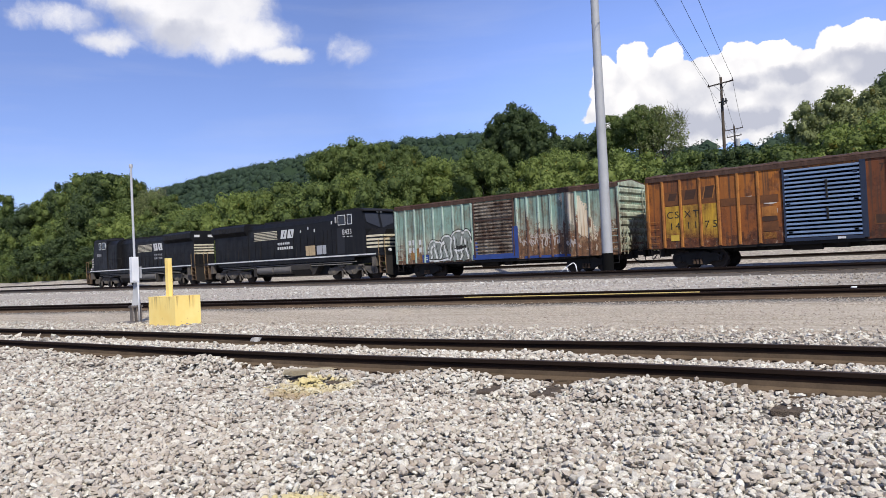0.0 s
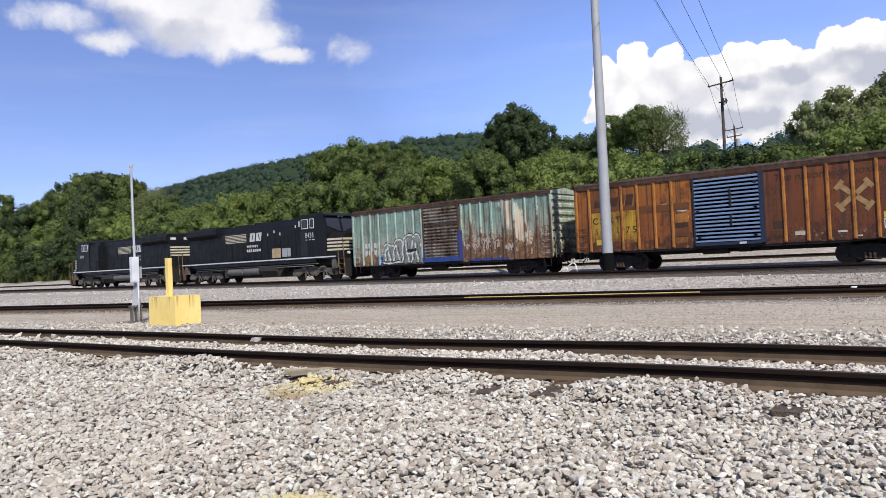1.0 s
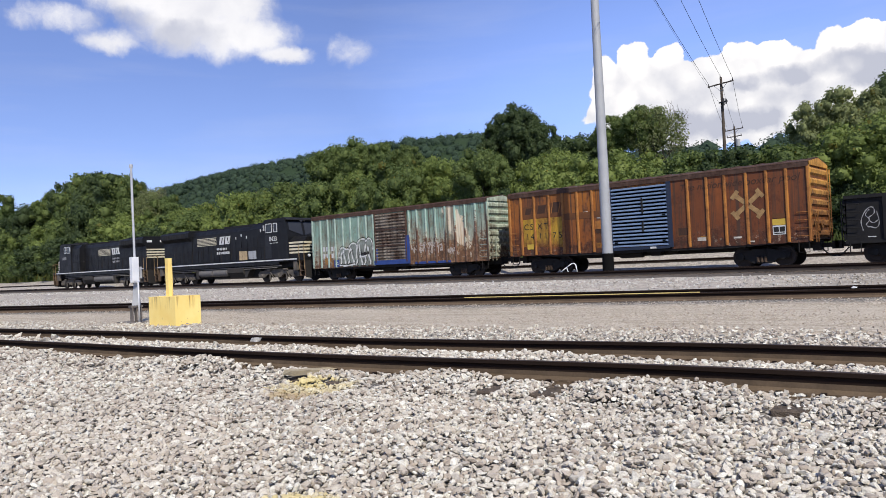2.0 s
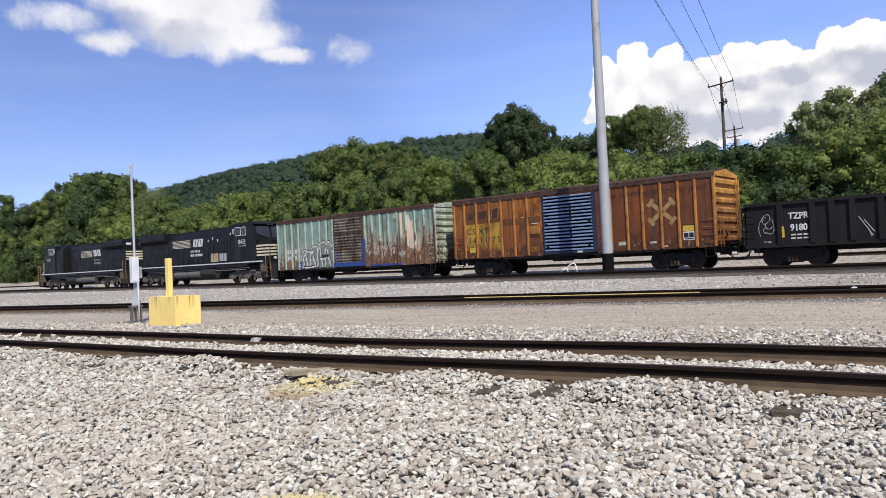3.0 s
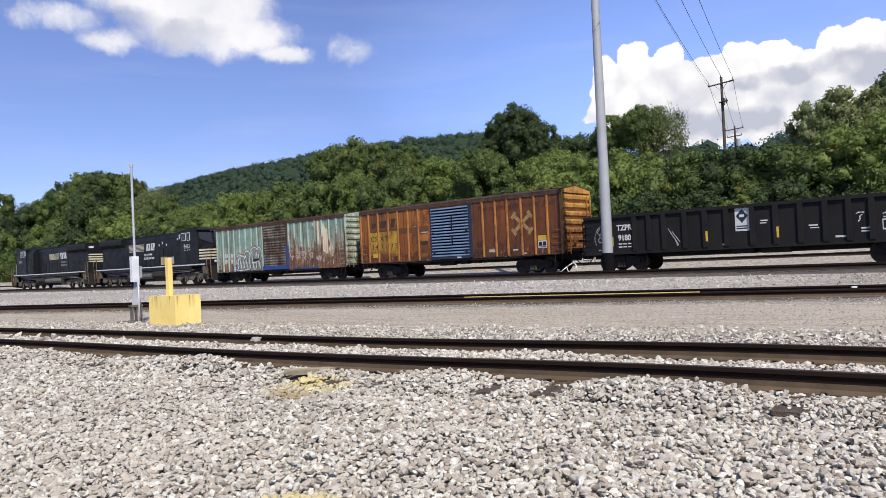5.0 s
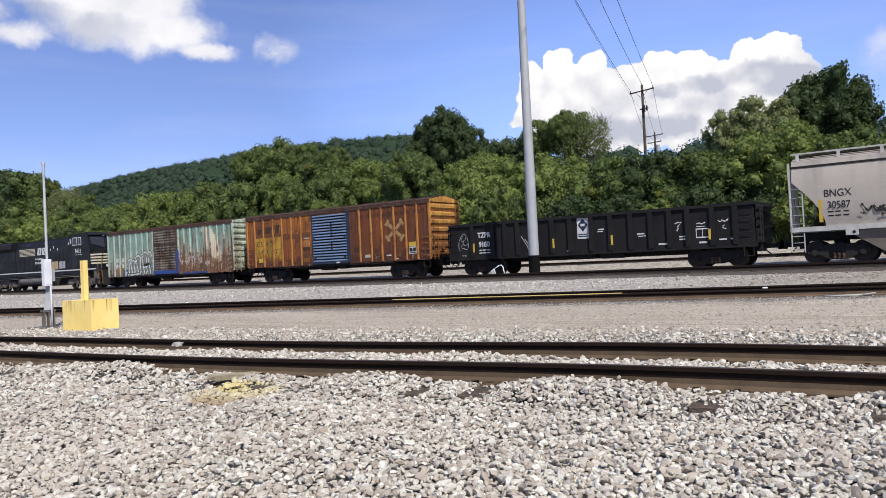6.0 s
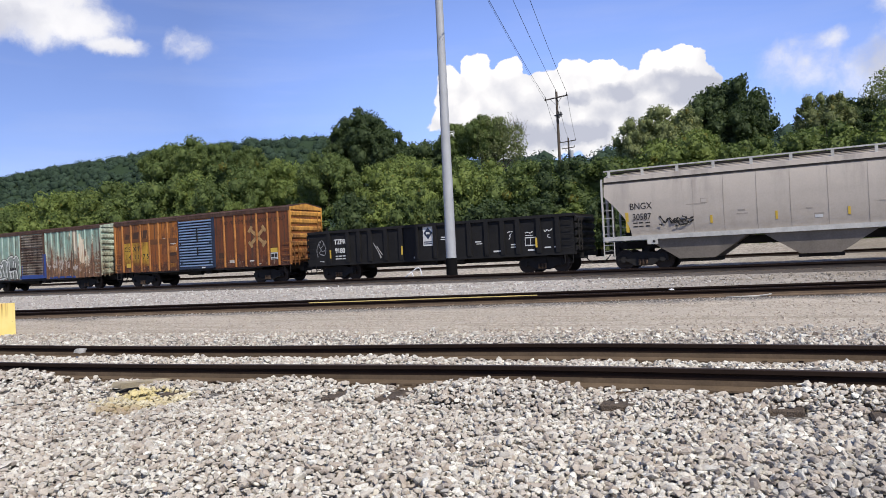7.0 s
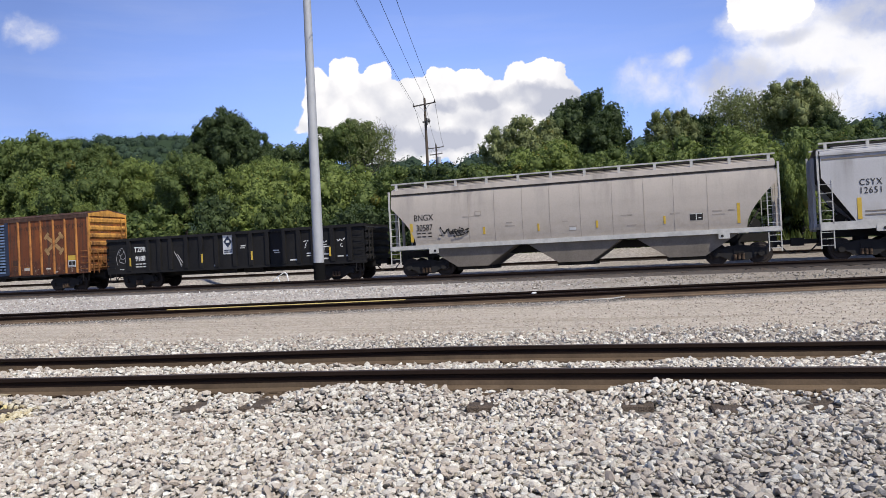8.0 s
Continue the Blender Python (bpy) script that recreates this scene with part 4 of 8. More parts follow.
def truck_frame_mesh():
    bm = bmesh.new()
    outline = [(-1.16, 0.60), (-1.14, 0.40), (-0.98, 0.34), (-0.78, 0.38), (-0.62, 0.32), (-0.36, 0.16), (0.36, 0.16), (0.62, 0.32), (0.78, 0.38),
               (0.98, 0.34), (1.14, 0.40), (1.16, 0.60), (0.95, 0.68), (0.62, 0.72), (0.36, 0.80), (-0.36, 0.80), (-0.62, 0.72), (-0.95, 0.68)]
    for s in (-1, 1):
        prism(bm, outline, "y", s * 1.0 - 0.06, s * 1.0 + 0.06)
        for x in (-0.89, 0.89):
            tube(bm, (x, s * 0.94, 0.455), (x, s * 1.13, 0.455), 0.13, n=14)
        box(bm, -0.2, 0.2, s * 1.06 - 0.03, s * 1.06 + 0.05, 0.5, 0.72)
    box(bm, -0.22, 0.22, -1.0, 1.0, 0.42, 0.82)
    tube(bm, (0, 0, 0.8), (0, 0, 1.02), 0.3, n=14)
    return mesh_of(bm, "truck_frame", M_TRUCK)


def spring_mesh():
    bm = bmesh.new()
    for x in (-0.16, 0.0, 0.16):
        for k in range(5):
            tube(bm, (x, 0, 0.22 + k * 0.05), (x, 0, 0.25 + k * 0.05), 0.065, n=10)
    return mesh_of(bm, "spring_group", M_RUSTDIRT)


TRUCK_FRAME, SPRINGS = truck_frame_mesh(), spring_mesh()


def add_truck(car, x, turned=1):
    t = part("truck", TRUCK_FRAME, M_TRUCK, car, "black cast steel truck", at=pose(x, 0, 0))
    for s in (-1, 1):
        part("spring_group", SPRINGS, M_RUSTDIRT, t, at=pose(0, s * 1.1, 0))
    for dx in (-0.89, 0.89):
        w = part("wheelset", WS_CAR, M_WHEEL, t, at=pose(dx, 0, 0.455))
        WHEELSETS.append((w, (dx, 0, 0.455), 0.455, turned))


def add_coupler(car, x, s, drop=0.0):
    bm = bmesh.new()
    z = 0.84
    box(bm, min(x, x + s * 0.62), max(x, x + s * 0.62), -0.1, 0.1, z - 0.1, z + 0.1)
    k = x + s * 0.62
    box(bm, min(k - 0.06, k + s * 0.2), max(k + 0.06, k + s * 0.2), -0.18, 0.18, z - 0.17, z + 0.17)
    box(bm, min(x - s * 0.3, x), max(x - s * 0.3, x), -0.35, 0.35, z - 0.22, z + 0.24)
    part("coupler", bm, M_STEEL, car, "dark steel coupler", bevel=0.02)
    bm = bmesh.new()
    pts = [Vector((x + s * 0.1, -0.45, 0.72)), Vector((x + s * 0.3, -0.42, 0.5)), Vector((x + s * 0.5, -0.3, 0.36)), Vector((x + s * 0.75, -0.12, 0.42))]
    for a, b in zip(pts, pts[1:]):
        tube(bm, a, b, 0.03, n=8)
    part("air_hose", bm, M_BLACK, car)


def ladder(car, x0, x1, y, z0, z1, rungs, mat, stiles=True, name="ladder"):
    if not stiles:
        for i in range(rungs):
            bm = bmesh.new()
            z = z0 + (z1 - z0) * (i + 0.5) / rungs
            tube(bm, (x0, y, z), (x1, y, z), 0.016, n=6)
            for x in (x0, x1):
                tube(bm, (x, y, z), (x, y + 0.06, z), 0.016, n=6)
            part("grab_iron", bm, mat, car)
        return
    bm = bmesh.new()
    for x in (x0, x1):
        box(bm, x - 0.02, x + 0.02, y - 0.02, y + 0.02, z0, z1)
    for i in range(rungs):
        z = z0 + (z1 - z0) * (i + 0.5) / rungs
        tube(bm, (x0, y, z), (x1, y, z), 0.014, n=6)
    return part(name, bm, mat, car)


def end_ladder(car, x, y0, y1, z0, z1, rungs, mat):
    bm = bmesh.new()
    for y in (y0, y1):
        box(bm, x - 0.02, x + 0.02, y - 0.02, y + 0.02, z0, z1)
    for i in range(rungs):
        z = z0 + (z1 - z0) * (i + 0.5) / rungs
        tube(bm, (x, y0, z), (x, y1, z), 0.014, n=6)
    return part("ladder", bm, mat, car)


def side_plate(name, car, x0, x1, z0, z1, y, mat, label="", thick=0.006):
    """A thin painted or fixed plate on the side that faces -y."""
    bm = bmesh.new()
    c = box(bm, x0, x1, y - thick, y + 0.004, z0, z1)
    if car.get("bellied"):
        extra = max(0.0, -1.562 - y) + 0.004
        for v in c:
            side = float(np.interp(v.co.z, [1.5, 1.9, 2.5, 3.2, 3.8], [-1.42, -1.5, -1.55, -1.54, -1.47]))
            v.co.y = side - (extra + thick if v.co.y < y else -0.004)
    return part(name, bm, mat, car, label)


def on_side(x, z, y):
    """The pose of lettering on the side that faces -y."""
    return pose(x, y, z, 90, 0, 0)


def corrugated(x0, x1, z0, z1, y0, waves, depth, mat, name):
    """A panel in the x-z plane with level ridges standing out towards -y."""
    outline = [(y0 + 0.05, z0)]
    for i in range(waves):
        a = z0 + (z1 - z0) * i / waves
        h = (z1 - z0) / waves
        outline += [(y0, a + h * 0.1), (y0 - depth, a + h * 0.16), (y0 - depth, a + h * 0.54), (y0, a + h * 0.7)]
    outline.append((y0 + 0.05, z1))
    bm = bmesh.new()
    prism(bm, outline, "x", x0, x1)
    return mesh_of(bm, name, mat)


def scrawl(car, x0, x1, z0, z1, y, seed, mat, r, label="", loops=5):
    """Looping paint strokes that spell nothing: one flat ribbon along a coiling line."""
    rng = random.Random(seed)
    bm = bmesh.new()
    n = loops * 14
    pa, pb = rng.uniform(0, 6), rng.uniform(0, 6)
    q = []
    for i in range(n + 1):
        f = i / n
        a = f * loops * math.tau
        u = x0 + (x1 - x0) * (f + 0.5 / loops * math.cos(a + pa) * (0.8 + 0.4 * math.sin(f * 9 + pb)))
        h = 0.5 + 0.46 * math.sin(a) * (0.7 + 0.3 * math.sin(f * 13 + pa)) + 0.12 * math.sin(3.1 * a + pb)
        q.append((u, z0 + (z1 - z0) * h))
    prev = None
    for i in range(n + 1):
        ax, az = q[max(0, i - 1)]
        bx, bz = q[min(n, i + 1)]
        k = math.hypot(bx - ax, bz - az) + 1e-6
        w = r * (0.6 + 0.5 * abs(math.sin(i * 0.37 + pa)))
        dx, dz = -(bz - az) / k * w, (bx - ax) / k * w
        lift = y - 0.00005 * i
        cur = [bm.verts.new((q[i][0] + k * dx, lift + d, q[i][1] + k * dz)) for k, d in ((-1, -0.003), (1, -0.003), (1, 0.0), (-1, 0.0))]
        if prev:
            for j in range(4):
                bm.faces.new((prev[j], prev[(j + 1) % 4], cur[(j + 1) % 4], cur[j]))
        prev = cur
    part("graffiti", bm, mat, car, label)


def stroke(car, pts, y, r, mat, label=""):
    """One painted stroke: a flat ribbon through points (x, z), rounded by three passes of averaging."""
    q = [Vector(p) for p in pts]
    for _ in range(3):
        q = [q[0]] + [w for a, b in zip(q, q[1:]) for w in (a.lerp(b, 0.25), a.lerp(b, 0.75))] + [q[-1]]
    bm = bmesh.new()
    prev = None
    for i, p in enumerate(q):
        d = q[min(i + 1, len(q) - 1)] - q[max(i - 1, 0)]
        d = Vector((-d.y, d.x)).normalized() * r * (0.75 + 0.35 * math.sin(i * 0.8))
        cur = [bm.verts.new((p.x + k * d.x, y + e, p.y + k * d.y)) for k, e in ((-1, -0.003), (1, -0.003), (1, 0.0), (-1, 0.0))]
        if prev:
            for j in range(4):
                bm.faces.new((prev[j], prev[(j + 1) % 4], cur[(j + 1) % 4], cur[j]))
        prev = cur
    part("graffiti", bm, mat, car, label)


def boxcar(x, half, eave, sill, ribs, door, mats, label, ends_ribs, roof_rise=0.22):
    """A 50-foot boxcar. mats: left side, right side, ribs, door, end, roof, trim."""
    m_left, m_right, m_rib, m_door, m_end, m_roof, m_trim = mats
    car = holder("boxcar", pose(x, TRAIN.dist, 0), label, "boxcar")
    CARS.append((car, x))
    bm = bmesh.new()
    box(bm, -half + 0.02, half - 0.02, -1.44, 1.44, sill + 0.12, eave - 0.01)
    part("body", bm, m_left, car)
    for s in (-1, 1):
        for a, b, m, nm in ((-half + 0.02, door[0] - 0.06, m_left, "side_panel"), (door[1] + 0.06, half - 0.02, m_right, "side_panel")):
            bm = bmesh.new()
            ys = (s * 1.445, s * 1.47)
            box(bm, a, b, min(ys), max(ys), sill, eave - 0.2)
            part(nm, bm, m, car)
        # side sill and top chord
        bm = bmesh.new()
        ys = (s * 1.40, s * 1.52)
        box(bm, -half, half, min(ys), max(ys), eave - 0.2, eave)
        part("top_chord", bm, m_trim, car, bevel=0.015)
        bm = bmesh.new()
        ys = (s * 1.36, s * 1.44)
        pts = [(-half + 1.3, sill - 0.02), (-half + 3.4, sill - 0.1), (half - 3.4, sill - 0.1), (half - 1.3, sill - 0.02), (half - 0.05, sill + 0.14), (-half + 0.05, sill + 0.14)]
        prism(bm, pts, "y", min(ys), max(ys))
        part("side_sill", bm, M_STEEL, car)
        for rx in list(ribs) + [-half + 0.05, half - 0.05]:
            bm = bmesh.new()
            y0, y1 = s * 1.465, s * 1.535
            lo = [bm.verts.new(p) for p in ((rx - 0.08, y0, sill + 0.03), (rx - 0.035, y1, sill + 0.06), (rx + 0.035, y1, sill + 0.06), (rx + 0.08, y0, sill + 0.03))]
            hi = [bm.verts.new(p) for p in ((rx - 0.08, y0, eave - 0.2), (rx - 0.035, y1, eave - 0.2), (rx + 0.035, y1, eave - 0.2), (rx + 0.08, y0, eave - 0.2))]
            for i in range(3):
                bm.faces.new((lo[i], lo[i + 1], hi[i + 1], hi[i]))
            bm.faces.new(lo)
            bm.faces.new(hi)
            part("rib", bm, m_rib if not isinstance(m_rib, tuple) else m_rib[0] if rx < 0 else m_rib[1], car)
    # roof: shallow gable with pressed cross ridges
    bm = bmesh.new()
    prism(bm, [(-1.53, eave), (-1.5, eave + 0.05), (0, eave + roof_rise), (1.5, eave + 0.05), (1.53, eave), (0, eave - 0.01)], "x", -half, half)
    k = int(half * 2 / 1.1)
    for i in range(k + 1):
        rx = -half + 0.05 + i * (2 * half - 0.1) / k
        prism(bm, [(-1.5, eave + 0.05), (-1.48, eave + 0.085), (0, eave + roof_rise + 0.035), (1.48, eave + 0.085), (1.5, eave + 0.05), (0, eave + roof_rise - 0.01)], "x", rx - 0.05, rx + 0.05)
    part("roof", bm, m_roof, car)
    # ends with level corrugations
    for s in (-1, 1):
        outline = [(s * (half - 0.04), sill + 0.15)]
        for i in range(ends_ribs):
            h = (eave - sill - 0.3) / ends_ribs
            a = sill + 0.15 + i * h
            outline += [(s * (half - 0.03), a + h * 0.05), (s * (half + 0.06), a + h * 0.28), (s * (half + 0.06), a + h * 0.62), (s * (half - 0.03), a + h * 0.85)]
        outline += [(s * (half - 0.03), eave - 0.13), (s * (half - 0.06), eave - 0.13)]
        bm = bmesh.new()
        prism(bm, outline, "y", -1.42, 1.42)
        part("end_panel", bm, m_end, car)
        bm = bmesh.new()
        prism(bm, [(-1.5, sill + 0.1), (-1.5, eave), (-1.41, eave), (-1.41, sill + 0.1)], "x", s * half - 0.05, s * half + 0.03)
        prism(bm, [(1.41, sill + 0.1), (1.41, eave), (1.5, eave), (1.5, sill + 0.1)], "x", s * half - 0.05, s * half + 0.03)
        prism(bm, [(-1.5, eave - 0.14), (-1.5, eave), (0, eave + roof_rise - 0.02), (1.5, eave), (1.5, eave - 0.14)], "x", s * half - 0.05, s * half + 0.035)
        part("end_frame", bm, m_end, car, bevel=0.008)
        end_ladder(car, s * (half + 0.13), -1.32, -0.95, sill, sill + 1.3, 4, m_end)
        end_ladder(car, s * (half + 0.13), 0.95, 1.32, sill, eave - 0.2, 8, m_end)
        add_coupler(car, s * half, s)
        # stirrup steps
        for y in (-1.46, 1.46):
            bm = bmesh.new()
            a = s * (half - 0.12)
            for dx in (0, -s * 0.42):
                tube(bm, (a + dx, y, sill + 0.05), (a + dx, y, sill - 0.42), 0.018, n=6)
            tube(bm, (a, y, sill - 0.42), (a - s * 0.42, y, sill - 0.42), 0.018, n=6)
            part("stirrup", bm, M_STEEL, car)
        ladder(car, s * half - s * 0.55, s * half - s * 0.1, -1.54, sill + 0.1, sill + 1.45, 4, m_rib if not isinstance(m_rib, tuple) else m_rib[0], False)
        add_truck(car, s * (half - 2.2))
    # brake gear on one end
    bm = bmesh.new()
    tube(bm, (half + 0.2, -0.55, sill + 0.75), (half + 0.22, -0.55, sill + 0.75), 0.2, n=18)
    tube(bm, (half + 0.02, -0.55, sill + 0.75), (half + 0.25, -0.55, sill + 0.75), 0.05, n=10)
    box(bm, half + 0.02, half + 0.14, -0.72, -0.38, sill + 0.45, sill + 0.7)
    part("brake_wheel", bm, m_end, car)
    bm = bmesh.new()
    box(bm, -half + 0.3, half - 0.3, -0.28, 0.28, sill - 0.28, sill + 0.14)
    part("centre_sill", bm, M_STEEL, car)
    bm = bmesh.new()
    tube(bm, (-1.4, -0.8, sill - 0.15), (-0.2, -0.8, sill - 0.15), 0.2, n=12)
    part("air_reservoir", bm, M_STEEL, car)
    bm = bmesh.new()
    box(bm, 0.3, 0.8, -1.0, -0.6, sill - 0.3, sill)
    part("brake_valve", bm, M_STEEL, car, bevel=0.03)
    bm = bmesh.new()
    tube(bm, (1.2, -0.75, sill - 0.1), (1.6, -0.75, sill - 0.1), 0.16, n=12)
    part("brake_cylinder", bm, M_STEEL, car)
    return car


def rib_spots(centre, spots):
    return [s - centre for s in spots]


# ---- green boxcar
GX = -25.15
g = boxcar(GX, 7.76, 4.42, 0.85, rib_spots(GX, [-32.01, -31.24, -30.48, -29.7, -28.94, -28.15, -27.42, -26.75, -23.55, -22.87, -22.14, -21.36, -20.56, -19.82, -19.06, -18.28]),
           (-1.42, 1.42), (M_GREEN, M_GREEN_WORN, (M_GREEN_RIB, M_GREEN_RIB_WORN), M_DOOR_OLD, M_GREEN_END, M_ROOF, M_ROOF),
           "weathered pale green steel boxcar with rust and graffiti", 8)
door = part("door", corrugated(-1.4, 1.4, 1.12, 4.22, -1.445, 16, 0.095, M_DOOR_OLD, "door"), M_DOOR_OLD, g, "rusty ridged sliding door")
for a, b in ((-1.42, -1.34), (1.34, 1.42)):
    bm = bmesh.new()
    box(bm, a, b, -1.56, -1.46, 1.05, 4.24)
    part("door_post", bm, M_ROOF, door)
for z in (2.12, 3.14):
    bm = bmesh.new()
    box(bm, -1.4, 1.4, -1.55, -1.5, z - 0.04, z + 0.04)
    part("door_rail", bm, M_ROOF, door)
part("door", corrugated(-1.4, 1.4, 1.12, 4.22, -1.445, 16, 0.095, M_DOOR_OLD, "door"), M_DOOR_OLD, g, "rusty ridged sliding door", at=pose(0, 0, 0, 0, 0, 180))
side_plate("door_sill", g, -1.55, 1.65, 0.92, 1.2, -1.54, M_BLUE, "blue painted door sill")
side_plate("paint_patch", g, 1.28, 1.66, 1.2, 2.68, -1.545, M_BLUE, "blue paint patch")
side_plate("paint_patch", g, -1.42, -1.2, 1.1, 2.0, -1.53, M_BLUE, "blue paint patch")
side_plate("paint_patch", g, 2.0, 4.9, 0.86, 1.0, -1.475, M_BLUE, "blue paint patch")
side_plate("paint_patch", g, -5.55, -5.02, 0.9, 1.38, -1.475, M_BLUE, "blue paint patch")
for z in (1.05, 1.17):
    side_plate("stencil", g, -5.45, -5.12, z, z + 0.05, -1.481, M_LETTER_WHITE)
for i in range(4):
    xx = -6.65 + i * 0.32 + (0.22 if i > 1 else 0)
    for z in (1.55, 2.02):
        side_plate("stencil", g, xx, xx + 0.19, z, z + 0.3, -1.476, M_LETTER_WHITE, "worn white stencil mark")
M_GRAF_FILL = rusty("graffiti_grey_fill", (0.3, 0.34, 0.3), (0.16, 0.15, 0.13), 0.5, None, 0.0, 0.7, 0.2)
M_GRAF_W = simple("graffiti_white", (0.72, 0.72, 0.68), 0.7, 0, 0.25, 3.0)
bm = bmesh.new()
prism(bm, [(-4.95, 0.96), (-1.66, 0.96), (-1.64, 2.2), (-1.9, 2.6), (-2.6, 2.6), (-3.1, 2.4), (-3.7, 2.35), (-4.1, 2.0), (-4.6, 2.15), (-4.95, 1.8)], "y", -1.546, -1.5)
part("graffiti", bm, M_GRAF_FILL, g, "worn grey graffiti fill")
for k, (a, h, lean) in enumerate(((-4.75, 1.9, 0.15), (-4.4, 2.05, -0.1), (-4.0, 2.1, 0.2), (-3.6, 2.15, -0.15), (-3.2, 2.35, 0.12), (-2.8, 2.4, -0.12), (-2.4, 2.35, 0.1), (-2.0, 2.2, -0.1))):
    stroke(g, [(a - lean, 0.98), (a + 0.1, 1.25), (a - 0.05, 1.6), (a + lean, h)], -1.55 - 0.0006 * k, 0.06, M_GRAF_W, "white graffiti stroke")
    stroke(g, [(a - lean + 0.17, 1.0), (a + 0.26, 1.3), (a + 0.1, 1.7), (a + lean + 0.18, h - 0.1)], -1.556 - 0.0006 * k, 0.02, M_LETTER_BLACK, "black graffiti line")
for k, pts in enumerate(([(-4.95, 1.5), (-4.95, 1.95), (-4.6, 2.25), (-4.2, 2.05), (-3.95, 2.1)], [(-4.0, 2.0), (-3.8, 2.4), (-3.3, 2.45), (-3.1, 2.2)], [(-3.2, 2.3), (-2.9, 2.62), (-2.4, 2.7), (-2.1, 2.5)],
                         [(-2.3, 2.5), (-1.9, 2.75), (-1.6, 2.4), (-1.62, 1.9)], [(-2.9, 1.55), (-2.5, 1.5), (-2.2, 1.6)], [(-4.9, 1.0), (-4.2, 0.95), (-3.4, 1.05)])):
    stroke(g, pts, -1.562 - 0.0006 * k, 0.055, M_GRAF_W, "white graffiti outline")
    stroke(g, [(a + 0.02, b + 0.1) for a, b in pts], -1.567 - 0.0006 * k, 0.025, M_LETTER_BLACK, "black graffiti outline")
M_SCRAWL = simple("scrawl_cream", (0.55, 0.47, 0.4), 0.8, 0, 0.4, 6.0)
M_RUST_WARM = rusty("ochre_rust", (0.42, 0.22, 0.07), (0.2, 0.08, 0.03), 0.5, None, 0.1, 0.8, 0.3)
for a, b, c, d, k in ((1.75, 3.0, 1.5, 2.0, 3), (3.0, 4.3, 1.45, 2.05, 5), (2.4, 4.0, 1.9, 2.2, 6), (4.6, 5.4, 1.35, 1.75, 7)):
    scrawl(g, a, b, c, d, -1.474, k, M_SCRAWL, 0.035, "flaking cream scrawl")
for k, (a, b) in enumerate(((-2.75, 1.75),)):
    stroke(g, [(a, b), (a + 0.5, b - 0.05), (a + 0.75, b + 0.02)], -1.572 - 0.0006 * k, 0.1, M_LETTER_BLACK, "black graffiti bar")
for a, z, w, h in ((-6.5, 1.1, 0.28, 0.55), (-6.0, 1.3, 0.2, 0.5), (-5.75, 0.95, 0.15, 0.4)):
    side_plate("rust_patch", g, a, a + w, z, z + h, -1.475, M_RUST_WARM, "ochre rust patch")

# ---- orange boxcar
OX = -8.15
o = boxcar(OX, 7.74, 4.4, 1.0, rib_spots(OX, [-15.08, -14.21, -13.29, -12.44, -11.56, -10.69, -5.68, -4.78, -3.96, -3.01, -2.15, -1.33]),
           (-1.5, 1.55), (M_ORANGE, M_ORANGE_DULL, M_ORANGE_RIB, M_BLUE_DOOR, M_ORANGE_END, M_ROOF, M_ROOF),
           "rusty orange steel boxcar with a slate blue door", 7, 0.26)
door = part("door", corrugated(-1.42, 1.46, 1.18, 4.16, -1.44, 17, 0.11, M_BLUE_DOOR, "door"), M_BLUE_DOOR, o, "slate blue ridged sliding door")
for a, b in ((-1.5, -1.42), (1.46, 1.68)):
    bm = bmesh.new()
    box(bm, a, b, -1.545, -1.46, 1.08, 4.2)
    part("door_post", bm, M_BLUE_DARK, door)
bm = bmesh.new()
box(bm, -1.45, 1.5, -1.56, -1.46, 1.04, 1.17)
part("door_track", bm, M_BLUE_DARK, door)
for z0, z1 in ((2.75, 3.55), (1.9, 2.4)):
    bm = bmesh.new()
    box(bm, 0.18, 0.26, -1.58, -1.5, z0, z1)
    part("door_handle", bm, M_BLACK, door)
for px, pz in ((-1.3, 3.8), (1.3, 3.75), (-1.3, 2.62), (1.3, 2.66), (-1.25, 1.42), (1.25, 1.42)):
    bm = bmesh.new()
    box(bm, px - 0.08, px + 0.08, -1.55, -1.5, pz - 0.05, pz + 0.05)
    part("latch", bm, M_BLUE_DARK, door)
side_plate("sticker", o, 0.55, 0.85, 1.06, 1.15, -1.565, M_LETTER_WHITE)
part("door", corrugated(-1.46, 1.42, 1.18, 4.16, -1.44, 17, 0.11, M_BLUE_DOOR, "door"), M_BLUE_DOOR, o, "slate blue ridged sliding door", at=pose(0, 0, 0, 0, 0, 180))
for k, (a, b) in enumerate(((-6.82, -6.14), (-5.97, -5.22), (-5.05, -4.38))):
    side_plate("paint_patch", o, a, b, 1.5 - 0.05 * k, 2.98, -1.475, M_PATCH, "flaking yellow paint patch")
